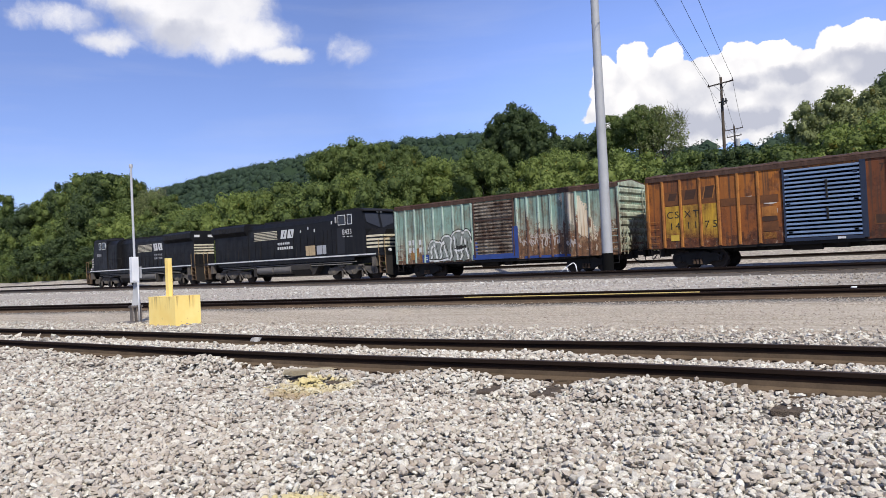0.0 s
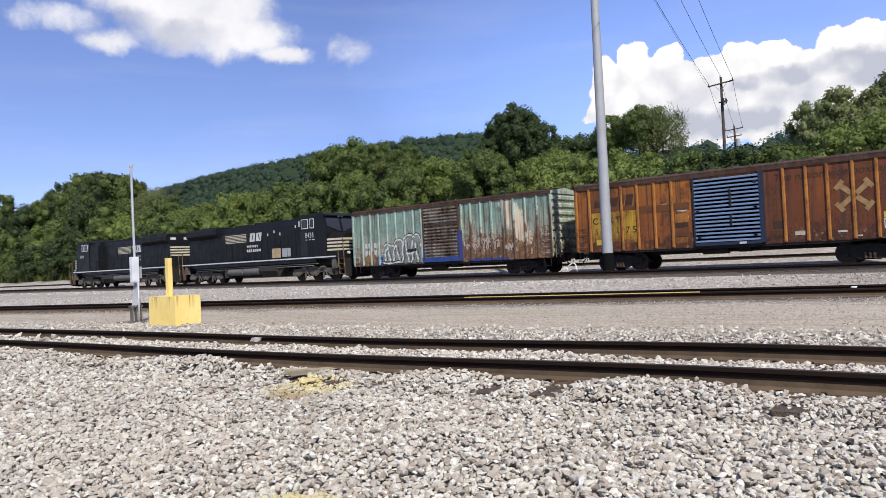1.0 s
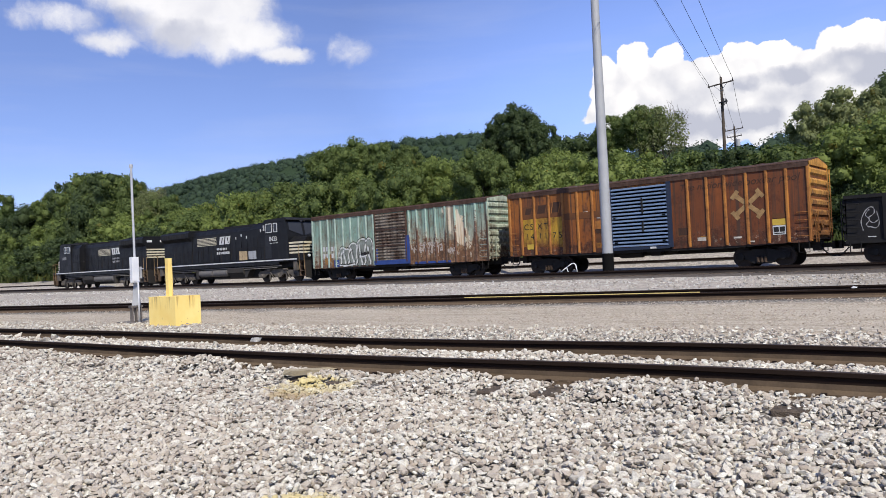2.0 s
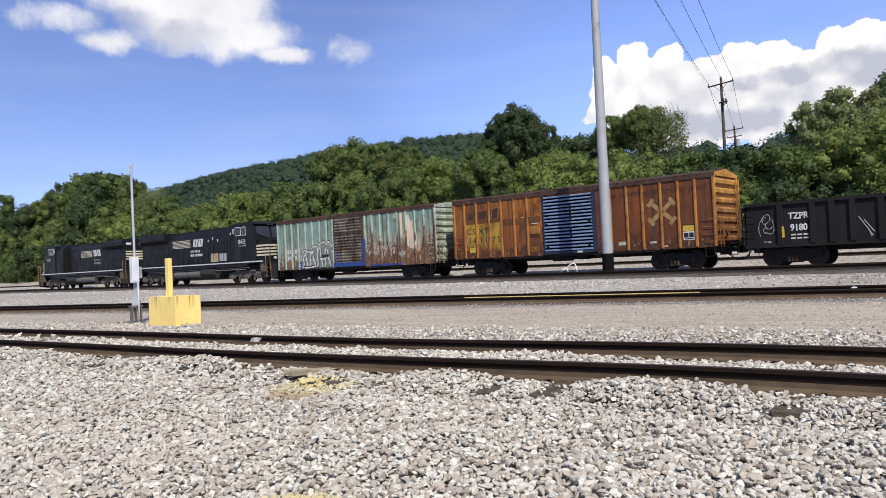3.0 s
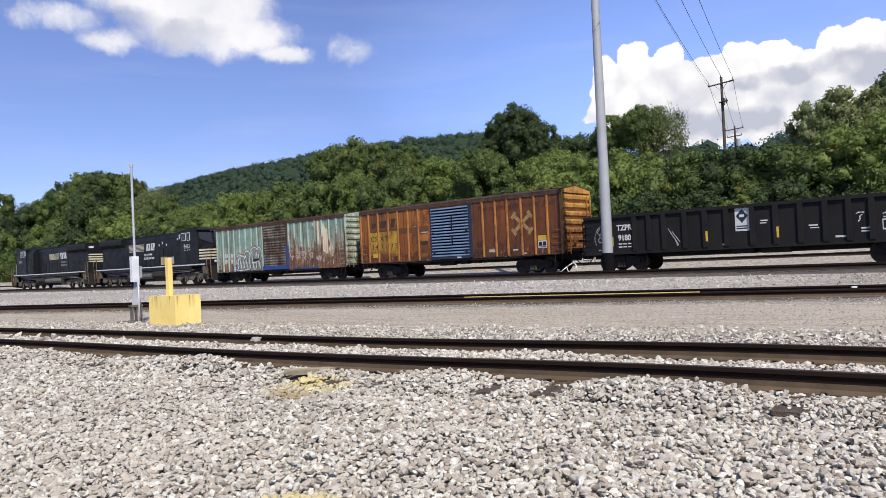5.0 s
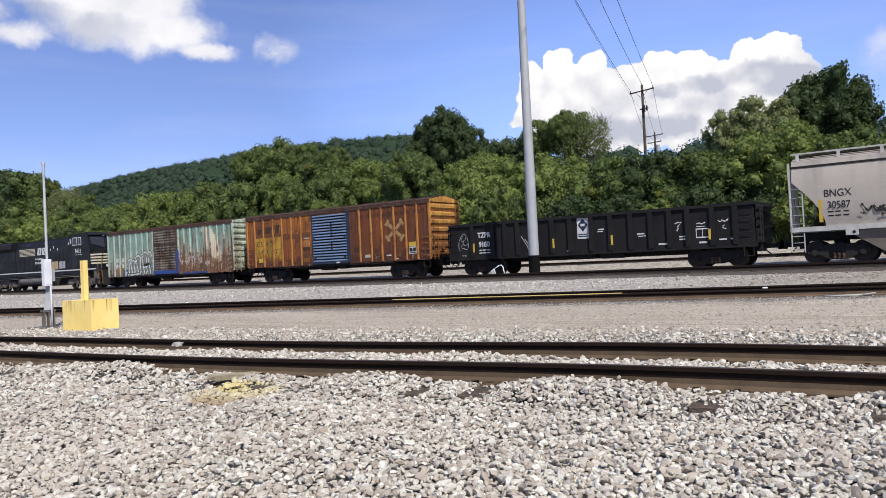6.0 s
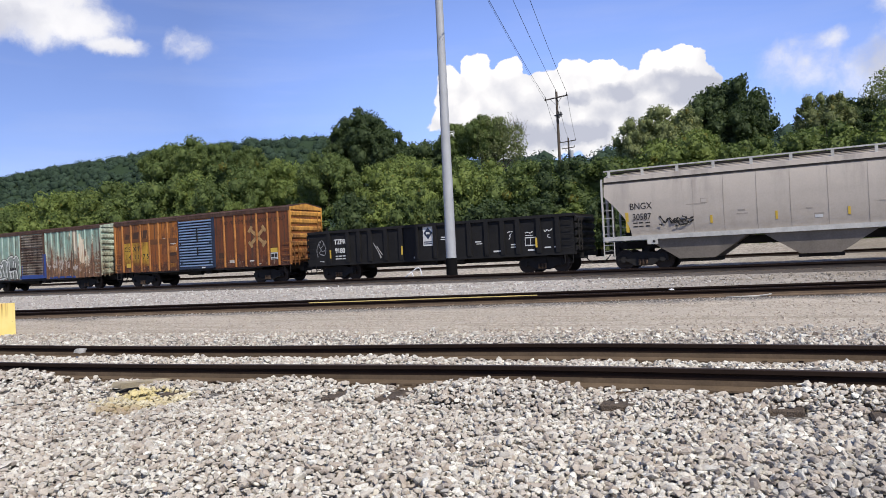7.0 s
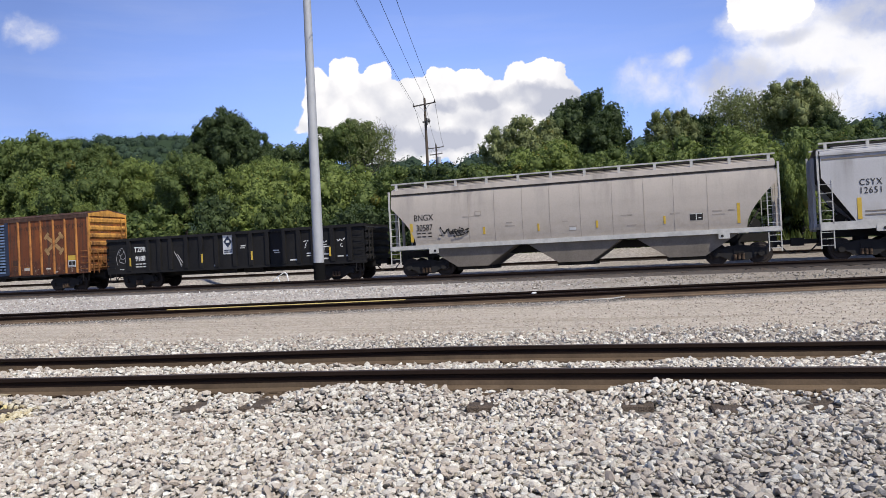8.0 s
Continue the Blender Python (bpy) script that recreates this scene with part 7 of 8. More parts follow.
# ---- slender mast with a white cabinet
sp = holder("signal_mast", pose(-17.64, 8.87, -0.25), "slender grey pipe mast with a white enamel cabinet", "mast")
M_STUB = simple("weathered_stub_steel", (0.2, 0.175, 0.155), 0.8, 0.1, 0.45, 3.0, 0.2)
bm = bmesh.new()
tube(bm, (0, 0.02, 0.9), (0, 0.02, 3.8), 0.029, n=10)
tube(bm, (0, 0.02, 3.8), (0, 0.02, 3.88), 0.045, n=10)
part("pipe", bm, M_PIPE, sp)
bm = bmesh.new()
box(bm, 0.03, 0.15, -0.13, 0.045, 0.98, 1.6)
cabinet = part("cabinet", bm, M_WHITE, sp, "white enamel cabinet", bevel=0.015)
bm = bmesh.new()
box(bm, 0.149, 0.16, -0.115, 0.03, 1.01, 1.57)
part("cabinet_door", bm, M_WHITE, cabinet)
bm = bmesh.new()
box(bm, -0.02, 0.08, 0.04, 0.15, 1.08, 1.36)
part("junction_box", bm, M_GALV, sp, bevel=0.01)
bm = bmesh.new()
tube(bm, (0.17, 0.0, -0.1), (0.17, 0.0, 1.0), 0.024, n=8)
part("conduit", bm, M_PIPE, sp, "bright steel conduit pipe")
bm = bmesh.new()
tube(bm, (0, 0.02, 0.42), (0, 0.02, 0.62), 0.12, 0.085, n=4)
tube(bm, (0, 0.02, 0.62), (0, 0.02, 1.0), 0.085, 0.045, n=4)
part("flared_foot", bm, M_GALV, sp)
for a, b in ((-0.12, -0.09), (-0.01, 0.01), (0.1, 0.13)):
    bm = bmesh.new()
    box(bm, -0.06, 0.06, a, b, -0.1, 0.38)
    part("stub_leg", bm, M_STUB, sp)
bm = bmesh.new()
box(bm, -0.07, 0.07, -0.15, 0.15, 0.37, 0.42)
part("bracket", bm, M_STUB, sp, "weathered steel stub bracket", bevel=0.006)
bm = bmesh.new()
box(bm, -0.6, 0.25, -0.2, 0.14, -0.1, 0.015)
part("base_slab", bm, simple("old_concrete", (0.2, 0.18, 0.16), 0.9, 0, 0.3, 2.0, 0.3), sp, bevel=0.02)

# ---- bent white rail marker on the front track
bm = bmesh.new()
pts = [(-0.72, 0, 0.0), (-0.3, 0, 0.28), (-0.02, 0, 0.44), (0.1, 0, 0.45), (0.18, 0, 0.38), (0.26, 0, 0.0)]
for a, b in zip(pts, pts[1:]):
    tube(bm, a, b, 0.024, n=8)
tube(bm, (-0.3, 0, 0.28), (-0.2, 0, 0.0), 0.024, n=8)
thing("switch_lever", bm, M_WHITE, pose(-17.56, 29.3, 0.1), "bent white tube lever standing by the rail", "lever")

# ---- yellow painted stretch and litter on the middle track
bm = bmesh.new()
box(bm, -7.97, -2.46, -0.036, 0.036, -0.004, 0.012)
thing("rail_marking", bm, simple("chrome_yellow", (0.74, 0.56, 0.2), 0.7, 0, 0.4, 3.0), MID.spot(0, -0.754, 0.002), "yellow strip painted along a rail's head", "marking")
bm = bmesh.new()
tube(bm, (-0.42, 0, 0.0), (0.22, 0.02, 0.01), 0.015, 0.018, n=8)
tube(bm, (0.22, 0.02, 0.01), (0.45, 0.06, 0.04), 0.018, 0.012, n=8)
thing("stick", bm, M_STONE_PALE, MID.spot(1.85, -1.08, -0.15), "pale stick lying in the gravel beside a rail", "stick")
bm = bmesh.new()
bmesh.ops.create_icosphere(bm, subdivisions=1, radius=0.035)
for v in bm.verts:
    v.co.x *= 1.9
    v.co.z *= 0.6
thing("stone", bm, M_WHITE, MID.spot(0.39, -0.754, 0.03), "white stone lying on a rail's head", "stone")
bm = bmesh.new()
box(bm, -0.13, 0.12, -0.06, 0.06, -0.05, 0.045)
bmesh.ops.subdivide_edges(bm, edges=bm.edges[:], cuts=2, use_grid_fill=True)
for v in bm.verts:
    v.co = Vector((v.co.x, v.co.y * (1 - abs(v.co.x) * 2.2), v.co.z * (1 - abs(v.co.x) * 2.0))) * (0.6 + 0.2 * noise.noise(v.co * 14))
thing("stone", bm, M_STONE_PALE, NEAR.spot(-8.17, 0.42, -0.035), "large white stone between the rails", "stone")

# ---- weathered board on the ballast
bm = bmesh.new()
box(bm, -0.33, 0.33, -0.07, 0.07, -0.03, 0.02)
for v in bm.verts:
    v.co += Vector((0.04 * noise.noise(v.co * 9), 0.02 * noise.noise(v.co * 13), 0.01 * noise.noise(v.co * 5)))
thing("board", bm, simple("grey_tan_board", (0.5, 0.42, 0.28), 0.9, 0, 0.4, 5.0, 0.4), pose(-6.19, 5.0, -0.215, 2, 5, 92), "weathered tan board lying on the ballast by a rail", "board", bevel=0.008)

# ---- utility poles and wires
def utility_pole(x, y, top, arms, label):
    p = holder("utility_pole", pose(x, y, 0, 0, 0, -17), label, "utility pole", "utility poles")
    g = gz(x, y) - 0.3
    bm = bmesh.new()
    tube(bm, (0, 0, g), (0, 0, top), 0.19, 0.12, n=12)
    part("shaft", bm, M_WOODPOLE, p)
    for k, (z, w) in enumerate(arms):
        bm = bmesh.new()
        box(bm, -w, w, -0.16, -0.06, z - 0.06, z + 0.06)
        arm = part("crossarm", bm, M_WOODPOLE, p)
        bm = bmesh.new()
        for s in (-1, 1):
            tube(bm, (s * w * 0.5, -0.12, z - 0.05), (0, -0.12, z - 0.75), 0.025, n=6)
        part("brace", bm, M_GALV, arm)
        for s in (-0.94, 0.94):
            bm = bmesh.new()
            tube(bm, (s * w, -0.11, z + 0.06), (s * w, -0.11, z + 0.3), 0.05, 0.035, n=8)
            part("insulator", bm, M_WIRE, arm)
    bm = bmesh.new()
    tube(bm, (0, -0.1, top - 0.1), (0, -0.1, top + 0.22), 0.04, n=8)
    part("insulator", bm, M_WIRE, p)
    return p


up1 = utility_pole(-26.75, 75.0, 18.1, ((17.45, 1.5),), "weathered wooden utility pole with one crossarm above the trees")
bm = bmesh.new()
box(bm, -0.2, 0.75, -0.28, -0.12, 15.5, 15.62)
tube(bm, (0.35, -0.25, 15.2), (0.35, -0.25, 15.9), 0.1, n=10)
tube(bm, (0.65, -0.25, 15.3), (0.65, -0.25, 15.8), 0.08, n=10)
part("cutout_switch", bm, M_WIRE, up1)
up2 = utility_pole(-37.0, 108.0, 18.4, ((17.9, 1.5), (16.9, 1.2)), "wooden utility pole with double crossarm among the trees")
bm = bmesh.new()
tube(bm, (0.7, -0.3, 15.4), (0.7, -0.3, 16.4), 0.3, n=14)
part("transformer", bm, M_GALV, up2, "grey can transformer")
up3 = utility_pole(-3.2, -10.0, 17.6, ((17.0, 1.5),), "wooden utility pole with one crossarm behind the yard")


def wire(a, b, sag, r=0.017):
    a, b = Vector(a), Vector(b)
    bm = bmesh.new()
    k = 18
    q = [a.lerp(b, i / k) - Vector((0, 0, sag * 4 * (i / k) * (1 - i / k))) for i in range(k + 1)]
    for u, v in zip(q, q[1:]):
        tube(bm, u, v, r, n=5, cap=False)
    return thing("power_line", bm, M_WIRE, pose(0, 0, 0), "thin black overhead power line between the poles", "cable", "overhead lines")


def on_arm(p, dx, z):
    m = p.matrix_basis @ Vector((dx, -0.11, z))
    return (m.x, m.y, m.z)


for dx in (-1.41, 1.41):
    wire(on_arm(up3, dx, 17.3), on_arm(up1, dx, 17.75), 1.1)
    wire(on_arm(up1, dx, 17.75), on_arm(up2, dx, 18.2), 0.5)
wire(on_arm(up3, 0, 17.8), on_arm(up1, 0, 18.3), 1.1)
wire(on_arm(up1, 0, 18.3), on_arm(up2, 0, 18.6), 0.5)
wire(on_arm(up3, -0.2, 14.6), on_arm(up1, -0.2, 15.5), 1.0, 0.007)
wire(on_arm(up1, -0.2, 15.5), on_arm(up2, -0.2, 16.0), 0.5, 0.007)
# ================= trees, wood, weeds =================
def leaf_mat(name, dark, light, warm=0.0):
    m = Mat(name, 0.65, 0, 0.25)
    r = m.per_island()
    wide = m.noise(0.28, 4, 0.6)
    c = m.mix(m.band(m.math("ADD", m.math("MULTIPLY", r, 0.5), m.math("MULTIPLY", wide, 0.7)), 0.3, 0.9), dark, light)
    ob = m.per_object()
    c = m.mix(m.band(ob, 0.0, 1.0, 0.0, 0.3), c, tuple(v * 0.62 for v in dark))
    if warm:
        c = m.mix(m.band(m.math("FRACT", m.math("MULTIPLY", r, 9.7)), 1 - warm, 1.0, 0, 0.8), c, (0.2, 0.16, 0.025))
    m.colour(c)
    t = m.n.new("ShaderNodeBsdfTranslucent")
    m.l.new(m.mix(0.4, c, (0.1, 0.16, 0.02)), t.inputs["Color"])
    mixn = m.n.new("ShaderNodeMixShader")
    mixn.inputs[0].default_value = 0.42
    m.l.new(m.b.outputs[0], mixn.inputs[1])
    m.l.new(t.outputs[0], mixn.inputs[2])
    m.l.new(mixn.outputs[0], m.n["Material Output"].inputs["Surface"])
    return m.m


M_LEAF = leaf_mat("leaves_green", (0.076, 0.114, 0.036), (0.215, 0.275, 0.084), 0.04)
M_LEAF_PALE = leaf_mat("leaves_pale_olive", (0.15, 0.18, 0.075), (0.35, 0.385, 0.165), 0.05)
M_LEAF_DARK = leaf_mat("leaves_dark", (0.041, 0.067, 0.03), (0.118, 0.16, 0.062))
M_LEAF_LIGHT = leaf_mat("leaves_yellow_green", (0.13, 0.18, 0.048), (0.3, 0.365, 0.1), 0.06)
M_BARK = simple("bark", (0.12, 0.1, 0.08), 0.95, 0, 0.5, 3.0, 0.5)


def crown_mesh(name, seed, rx, rz, lobes, leaves, size, mat, ragged=0.5, hollow=0.0):
    """A crown about the origin: leafy lobes in an uneven ellipsoid, each with a darker heart."""
    rng = np.random.default_rng(seed)
    cs, rs = [], []
    for i in range(lobes * 2):
        small = i >= lobes
        d = rng.normal(0, 1, 3)
        d /= np.linalg.norm(d)
        k = rng.uniform(0.92, 1.2) if small else rng.uniform(0.35, 1.0) ** 0.6 * (1 + ragged * 0.25 * rng.normal())
        c = d * np.array([rx, rx, rz]) * k * 0.78
        c[2] *= 1.0 if c[2] > 0 else 0.85
        cs.append(c)
        rs.append(rng.uniform(0.1, 0.19) * rx if small else rng.uniform(0.22, 0.38) * rx * (1.15 - 0.45 * k))
    verts, faces = [], []
    ico = bmesh.new()
    bmesh.ops.create_icosphere(ico, subdivisions=1, radius=1.0)
    iv = np.array([v.co[:] for v in ico.verts])
    jf = np.array([[v.index for v in f.verts] for f in ico.faces])
    ico.free()
    base = 0
    V, F3 = [], []
    if not hollow:
        for c, r in zip(cs, rs):
            v = iv * (r * 0.78) * rng.uniform(0.8, 1.15, (len(iv), 1)) + c
            V.append(v)
            F3.append(jf + base)
            base += len(v)
    tri = np.concatenate(F3) if F3 else np.zeros((0, 3), int)
    per = max(10, leaves // (2 * lobes))
    Q = []
    for c, r in zip(cs, rs):
        m = int(0.85 * per * (r / np.mean(rs)) ** 2)
        d = rng.normal(0, 1, (m, 3))
        d[:, 2] += 0.25
        d /= np.linalg.norm(d, axis=1)[:, None]
        p = c + d * (r * rng.uniform(0.68, 1.18, (m, 1)))
        nrm = d + rng.normal(0, 0.8, (m, 3)) + np.array([0.0, 0.0, 0.25])
        nrm /= np.linalg.norm(nrm, axis=1)[:, None]
        t = np.cross(nrm, rng.normal(0, 1, (m, 3)))
        t /= np.linalg.norm(t, axis=1)[:, None]
        b = np.cross(nrm, t)
        s = size * rng.lognormal(0, 0.3, (m, 1))
        q = np.stack([p - t * s * 0.45 - b * s * 0.2, p + t * s * 0.1 + b * s * 0.42, p + t * s * 0.45 - b * s * 0.26], 1)
        Q.append(q.reshape(-1, 3))
    Q = np.concatenate(Q)
    nq = len(Q) // 3
    quads = np.arange(nq * 3).reshape(nq, 3) + base
    allv = np.concatenate(V + [Q]) if V else Q
    me = bpy.data.meshes.new(name)
    me.vertices.add(len(allv))
    me.vertices.foreach_set("co", allv.reshape(-1).astype(np.float32))
    loops = np.concatenate([tri.reshape(-1), quads.reshape(-1)]).astype(np.int32)
    starts = np.concatenate([np.arange(len(tri)) * 3, len(tri) * 3 + np.arange(nq) * 3]).astype(np.int32)
    me.loops.add(len(loops))
    me.loops.foreach_set("vertex_index", loops)
    me.polygons.add(len(starts))
    me.polygons.foreach_set("loop_start", starts)
    me.update(calc_edges=True)
    me.materials.append(mat)
    return me


def trunk_mesh(seed, height, r, limbs, spread_, mat=None):
    rng = random.Random(seed)
    bm = bmesh.new()
    p, rr = Vector((0, 0, -0.4)), r
    for i in range(5):
        q = p + Vector((rng.uniform(-0.15, 0.15), rng.uniform(-0.15, 0.15), height / 5))
        tube(bm, p, q, rr, rr * 0.82, n=8)
        if i > 0:
            for _ in range(limbs):
                a = rng.uniform(0, math.tau)
                e = q + Vector((math.cos(a) * spread_, math.sin(a) * spread_, rng.uniform(0.4, 1.3) * spread_)) * rng.uniform(0.5, 1.0)
                m = q.lerp(e, 0.5) + Vector((rng.uniform(-0.3, 0.3), rng.uniform(-0.3, 0.3), -0.15))
                tube(bm, q, m, rr * 0.45, rr * 0.3, n=6)
                tube(bm, m, e, rr * 0.3, rr * 0.08, n=6)
                for _ in range(3 if limbs < 4 else 9):
                    f = m.lerp(e, rng.uniform(0.2, 0.95))
                    h = f + Vector((rng.uniform(-1, 1), rng.uniform(-1, 1), rng.uniform(0.2, 1.2))) * spread_ * 0.22
                    tube(bm, f, h, rr * 0.08, 0.012, n=4)
                    for _ in range(2):
                        tube(bm, h, h + Vector((rng.uniform(-1, 1), rng.uniform(-1, 1), rng.uniform(0.1, 1.0))) * spread_ * 0.14, 0.011, 0.005, n=3)
        p, rr = q, rr * 0.82
    return mesh_of(bm, "trunk", mat or M_BARK)


CROWNS = {
    "round": [crown_mesh("crown", 1 + i, 3.6, 3.2, 46, 17000, 0.205, M_LEAF) for i in range(3)],
    "light": [crown_mesh("crown", 11 + i, 3.6, 2.9, 46, 17000, 0.2, M_LEAF_LIGHT, 0.7) for i in range(2)],
    "dark": [crown_mesh("crown", 21 + i, 3.6, 3.4, 44, 17000, 0.21, M_LEAF_DARK, 0.4) for i in range(2)],
    "thin": [crown_mesh("crown", 31, 3.2, 3.2, 46, 9000, 0.17, M_LEAF_PALE, 0.9, 1.0)],
    "pale": [crown_mesh("crown", 36, 3.6, 3.2, 46, 15000, 0.2, M_LEAF_PALE, 0.8)],
}
SCRUB = {"round": crown_mesh("foliage", 41, 3.6, 3.2, 30, 7000, 0.3, M_LEAF), "light": crown_mesh("foliage", 42, 3.6, 2.9, 30, 7000, 0.3, M_LEAF_LIGHT),
         "dark": crown_mesh("foliage", 43, 3.6, 3.4, 30, 7000, 0.3, M_LEAF_DARK)}
TRUNKS = [trunk_mesh(3 + i, 5.0, 0.22, 2, 1.8) for i in range(3)]
TRUNK_BARE = trunk_mesh(9, 6.5, 0.2, 6, 2.4)
TREE_LABEL = {"round": "broad green deciduous tree in full leaf", "light": "yellow-green leafy tree at the wood's edge",
              "dark": "dense dark green tree", "thin": "thin-leaved tree with bare twigs", "pale": "pale olive green tree in full leaf"}
tree_rng = random.Random(77)


def tree(x, y, top, width, kind, tall=1.0):
    """top: height of the crown's top above the rails; width: across the crown."""
    g = gz(x, y)
    h = top - g
    cs = CROWNS[kind]
    me = cs[tree_rng.randrange(len(cs))]
    rx, rz = (3.2, 3.3) if kind == "thin" else (3.6, 3.2)
    sx = width / (2 * rx)
    sz = min(sx * 1.15, h * 0.46 / rz) if tall >= 1.0 else h * 0.5 / rz
    cz = h - rz * sz * 1.06
    t = holder("tree", pose(x, y, g), TREE_LABEL[kind], "tree", "wood behind the railway")
    tr = part("trunk", TRUNK_BARE if kind == "thin" else TRUNKS[tree_rng.randrange(3)], M_BARK, t)
    tr.scale = (1, 1, max(0.25, cz / (6.6 if kind == "thin" else 5.4)))
    c = part("crown", me, None, t, at=pose(0, 0, cz, 0, 0, tree_rng.uniform(0, 360)))
    c.scale = (sx, sx, sz)
    return t


def by_bearing(az, el, y):
    d = y / math.cos(radians(az))
    return -y * math.tan(radians(az)), 0.85 + d * math.tan(radians(el))


# the trees that stand out against the sky: bearing, elevation of the top, distance, width, kind
for az, el, y, w, kind in (
        (34.5, 11.75, 68, 7.6, "dark"), (36.2, 10.4, 67, 4.5, "dark"), (32.8, 10.2, 67, 5.0, "dark"),
        (47.4, 10.0, 63, 8.6, "round"), (49.2, 9.2, 62, 6.0, "round"), (45.2, 9.6, 63, 5.0, "round"), (43.3, 9.4, 62, 5.0, "round"), (44.3, 5.2, 49, 2.6, "light"),
        (65.6, 7.7, 56, 13.5, "round"), (68.3, 6.2, 56, 8.0, "round"), (67.2, 6.9, 57, 8.0, "dark"), (63.9, 7.6, 57, 13.0, "round"), (69.4, 5.4, 54, 9.0, "dark"), (71.6, 6.1, 55, 10.0, "round"), (55.9, 6.5, 52, 9.0, "light"), (52.6, 6.9, 53, 8.0, "round"), (63.5, 7.1, 58, 8.0, "dark"), (61.0, 6.0, 58, 7.0, "round"), (65.0, 7.7, 55, 12.0, "dark"), (73.5, 6.0, 56, 12.0, "dark"),
        (62.0, 6.8, 57, 6.0, "thin"), (23.9, 11.4, 66, 5.6, "thin"), (25.3, 11.2, 66, 5.2, "round"), (27.4, 10.5, 66, 4.4, "round"),
        (13.4, 9.9, 62, 5.4, "pale"), (11.4, 10.7, 62, 5.4, "pale"), (9.6, 8.8, 58, 3.6, "light"), (7.3, 12.0, 66, 7.4, "dark"), (6.2, 9.9, 66, 4.4, "dark"), (8.9, 11.0, 65, 5.0, "dark"),
        (1.2, 10.3, 61, 4.4, "pale"), (-1.2, 9.6, 62, 4.0, "dark"), (-2.7, 11.5, 63, 5.0, "thin"), (-4.5, 11.3, 64, 5.0, "thin"), (-7.0, 11.4, 63, 5.0, "pale"), (-8.3, 10.3, 64, 3.6, "thin"), (-8.6, 9.2, 63, 4.6, "dark"),
        (-11.5, 8.2, 60, 6.0, "round"), (-14.5, 8.4, 60, 7.0, "dark"), (-18.0, 8.2, 60, 8.0, "round"), (30.0, 9.3, 66, 7.0, "dark")):
    x, top = by_bearing(az, el, y)
    tree(x, y, top, w, kind)
# the wall of lower trees along the line
LOW_AZ = [-22, -16, -10, -5, 0, 5, 10, 15, 20, 27, 30, 35, 40, 45, 50, 55.6, 60, 66, 71, 76]
LOW_EL = [6.8, 7.0, 7.5, 8.8, 8.4, 7.8, 8.8, 8.2, 7.3, 8.7, 8.8, 9.0, 8.6, 8.4, 7.0, 6.2, 5.0, 5.0, 4.4, 4.4]
KINDS = ["round", "light", "round", "dark", "round", "light", "round"]
x = 22.0
i = 0
while x > -215:
    y = 53.5 + tree_rng.uniform(-1.8, 2.6)
    az = math.degrees(math.atan2(-x, y))
    el = float(np.interp(az, LOW_AZ, LOW_EL)) + tree_rng.uniform(-0.7, 0.25)
    _, top = by_bearing(az, el, y)
    w = tree_rng.uniform(6.0, 8.2) * (1.0 if az < 50 else 1.35)
    kind = KINDS[i % 7]
    if 27 < az < 47:
        kind = "light" if i % 3 else "round"
    tree(x, y, top, w, kind)
    x -= w * 0.56
    i += 1
# scrub at its foot
x = 20.0
while x > -200:
    y = 49.3 + tree_rng.uniform(-0.9, 1.2)
    h = tree_rng.uniform(3.2, 5.6) * (1.0 if x > -90 else 1.3)
    g = gz(x, y)
    kind = tree_rng.choice(["round", "dark", "light", "round", "dark"])
    s = holder("bush", pose(x, y, g), "tangled green bush at the foot of the wood" if kind != "light" else "yellowing green bush at the foot of the wood", "bush", "scrub along the railway")
    c = part("foliage", SCRUB[kind], None, s, at=pose(0, 0, h * 0.44, 0, 0, tree_rng.uniform(0, 360)))
    w = tree_rng.uniform(4.6, 6.6) * (1.0 if x > -90 else 1.4)
    c.scale = (w / 7.2, w / 7.2, h * 0.55 / 3.2)
    x -= w * 0.58
# the slim yellowing tree close behind the track
xx, top = by_bearing(-7.2, 7.8, 48.4)
tree(xx, 48.4, top, 3.0, "light", 0.5)


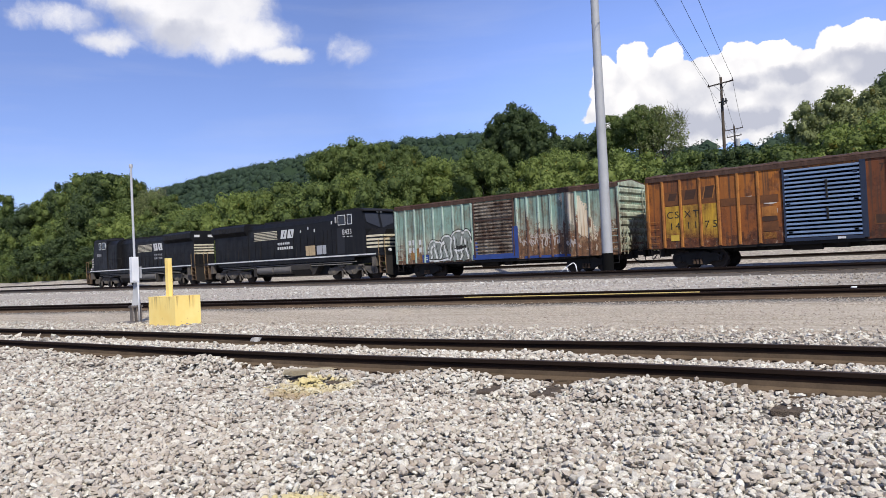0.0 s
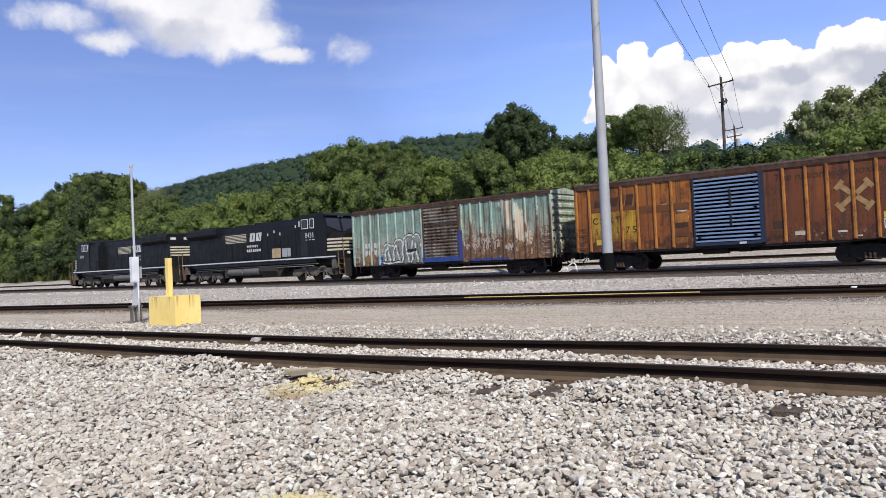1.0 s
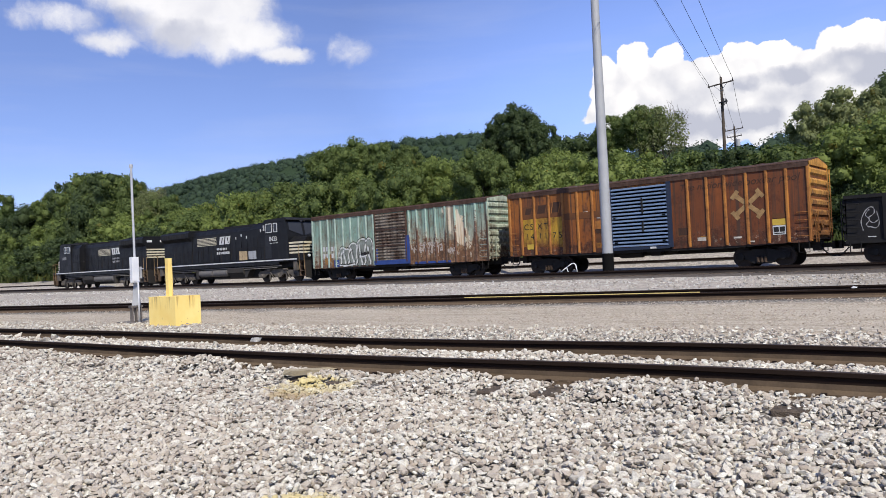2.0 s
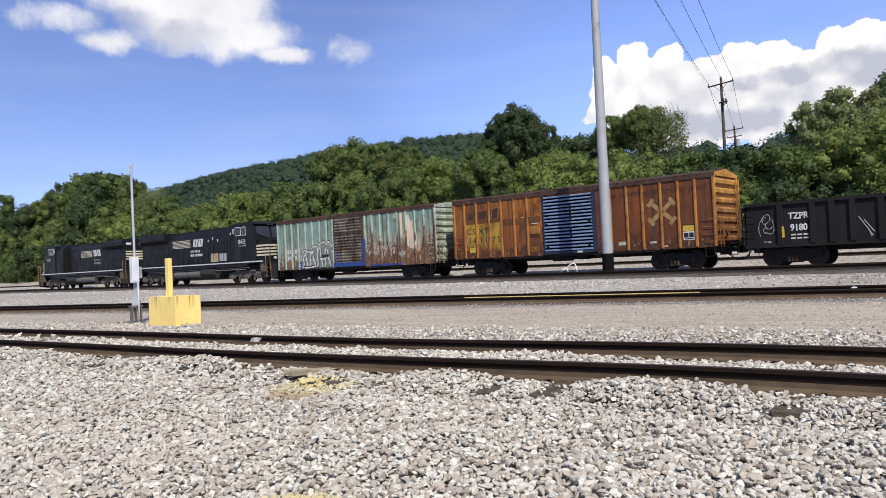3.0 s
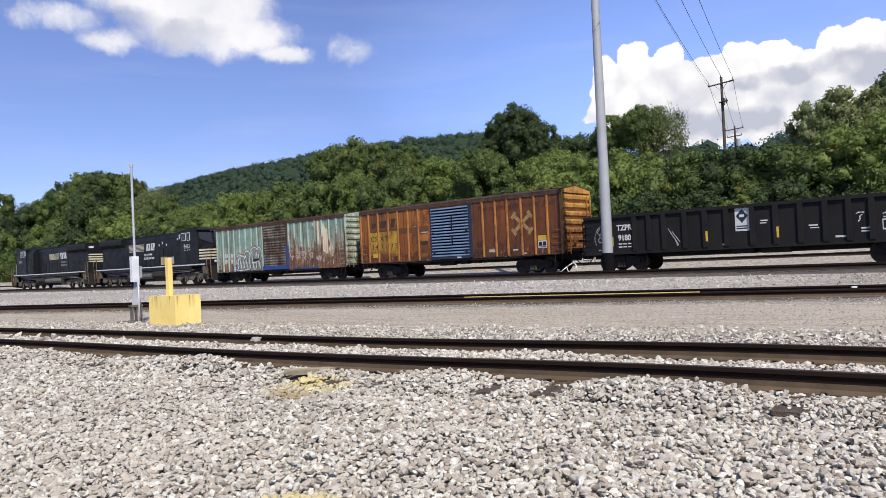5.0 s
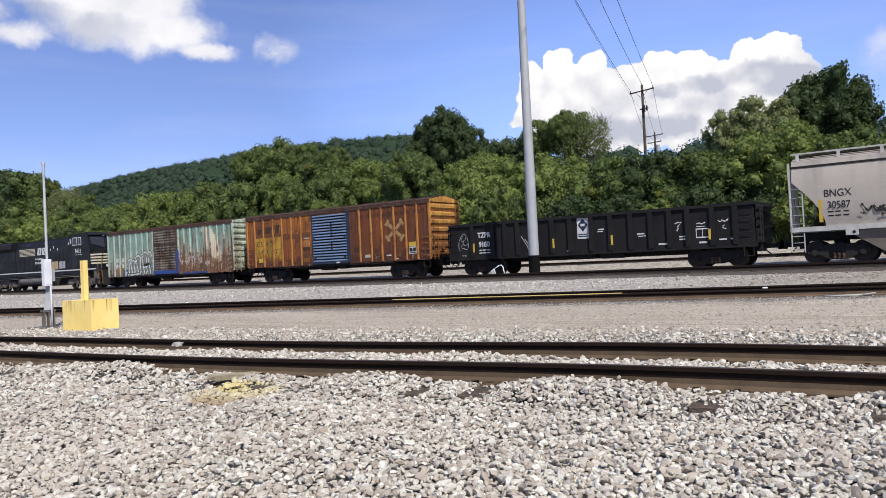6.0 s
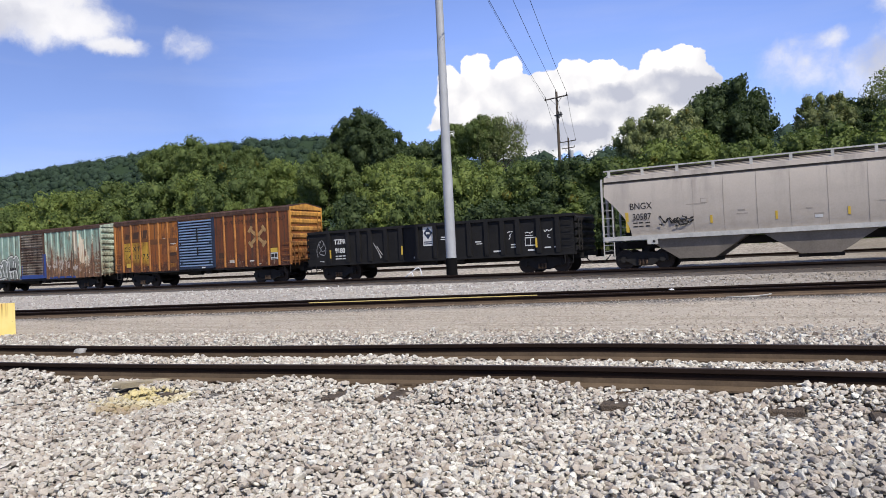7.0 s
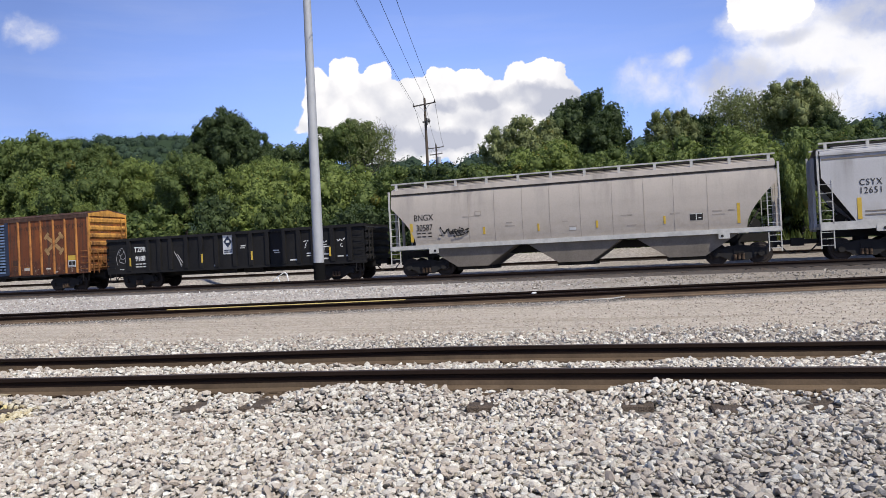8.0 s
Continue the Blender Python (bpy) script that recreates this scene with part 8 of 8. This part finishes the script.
# ---- the wooded ridge
def far_wood():
    """Crowns over the ridge: a dark heart and loose leafy facets each, all joined."""
    rng = np.random.default_rng(4)
    ico = bmesh.new()
    bmesh.ops.create_icosphere(ico, subdivisions=1, radius=1.0)
    iv = np.array([v.co[:] for v in ico.verts])
    jf = np.array([[v.index for v in f.verts] for f in ico.faces])
    ico.free()
    n, m = 5200, 48
    x, y = rng.uniform(-760, 60, n), rng.uniform(125, 318, n)
    r = rng.uniform(1.8, 3.4, n)
    c = np.stack([x, y, ground_z(x, y) + r * 0.35], 1)
    core = iv[None] * (r * 0.8)[:, None, None] * rng.uniform(0.8, 1.15, (n, len(iv), 1)) + c[:, None]
    d = rng.normal(0, 1, (n, m, 3))
    d[..., 2] = np.abs(d[..., 2]) * 0.9
    d[..., 1] -= 0.3
    d /= np.linalg.norm(d, axis=-1)[..., None]
    p = c[:, None] + d * r[:, None, None] * rng.uniform(0.8, 1.15, (n, m, 1))
    nrm = d + rng.normal(0, 0.28, (n, m, 3))
    nrm /= np.linalg.norm(nrm, axis=-1)[..., None]
    t = np.cross(nrm, rng.normal(0, 1, (n, m, 3)))
    t /= np.linalg.norm(t, axis=-1)[..., None]
    b = np.cross(nrm, t)
    s = rng.uniform(0.45, 0.9, (n, m, 1))
    q = np.stack([p - t * s * 0.5 - b * s * 0.2, p + b * s * 0.5, p + t * s * 0.5 - b * s * 0.25], 2)
    nv = n * len(iv)
    v = np.concatenate([core.reshape(-1, 3), q.reshape(-1, 3)])
    f = (jf[None] + (np.arange(n) * len(iv))[:, None, None]).reshape(-1, 3)
    g = nv + np.arange(n * m * 3).reshape(-1, 3)
    loops = np.concatenate([f.reshape(-1), g.reshape(-1)]).astype(np.int32)
    starts = np.concatenate([np.arange(len(f)) * 3, len(f) * 3 + np.arange(len(g)) * 3]).astype(np.int32)
    me = bpy.data.meshes.new("far_wood")
    me.vertices.add(len(v))
    me.vertices.foreach_set("co", v.reshape(-1).astype(np.float32))
    me.loops.add(len(loops))
    me.loops.foreach_set("vertex_index", loops)
    me.polygons.add(len(starts))
    me.polygons.foreach_set("loop_start", starts)
    me.update(calc_edges=True)
    mt = Mat("ridge_foliage", 0.85, 0, 0.2)
    k = mt.per_island()
    wide = mt.noise(0.05, 5, 0.6)
    col = mt.mix(mt.band(mt.math("ADD", mt.math("MULTIPLY", k, 0.6), mt.math("MULTIPLY", wide, 0.6)), 0.2, 0.9), (0.024, 0.043, 0.028), (0.044, 0.071, 0.041))
    mt.colour(col)
    me.materials.append(mt.m)
    tagged(new("far_wood", me), "dense forest over the distant ridge", "forest", kind="stuff")


far_wood()


# ---- weeds and grass below the wood
def weeds():
    rng = np.random.default_rng(6)
    n = 16000
    x = rng.uniform(-210, 18, n)
    y = 47.3 + rng.uniform(0, 1, n) ** 1.3 * 3.5
    z = ground_z(x, y)
    h = rng.uniform(0.25, 0.8, n) * np.where(x < -90, 1.6, 1.0)
    a = rng.uniform(0, math.tau, n)
    w = rng.uniform(0.03, 0.09, n) * np.where(x < -90, 2.0, 1.0)
    lean = rng.normal(0, 0.22, (n, 2))
    p = np.stack([x, y, z - 0.05], 1)
    t = np.stack([np.cos(a) * w, np.sin(a) * w, np.zeros(n)], 1)
    tip = p + np.stack([lean[:, 0] * h, lean[:, 1] * h, h], 1)
    mid = p * 0.45 + tip * 0.55 + np.stack([lean[:, 1], lean[:, 0], np.zeros(n)], 1) * 0.08
    v = np.stack([p - t, p + t, mid + t * 0.8, tip, mid - t * 0.8], 1).reshape(-1, 3)
    f = np.arange(n * 5).reshape(n, 5)
    me = bpy.data.meshes.new("weeds")
    me.from_pydata(v.tolist(), [], f.tolist())
    me.materials.append(leaf_mat("weeds_green", (0.05, 0.08, 0.02), (0.17, 0.19, 0.06), 0.2))
    tagged(new("weeds", me), "rough grass and weeds below the wood", "weeds", kind="stuff")


weeds()
motions()
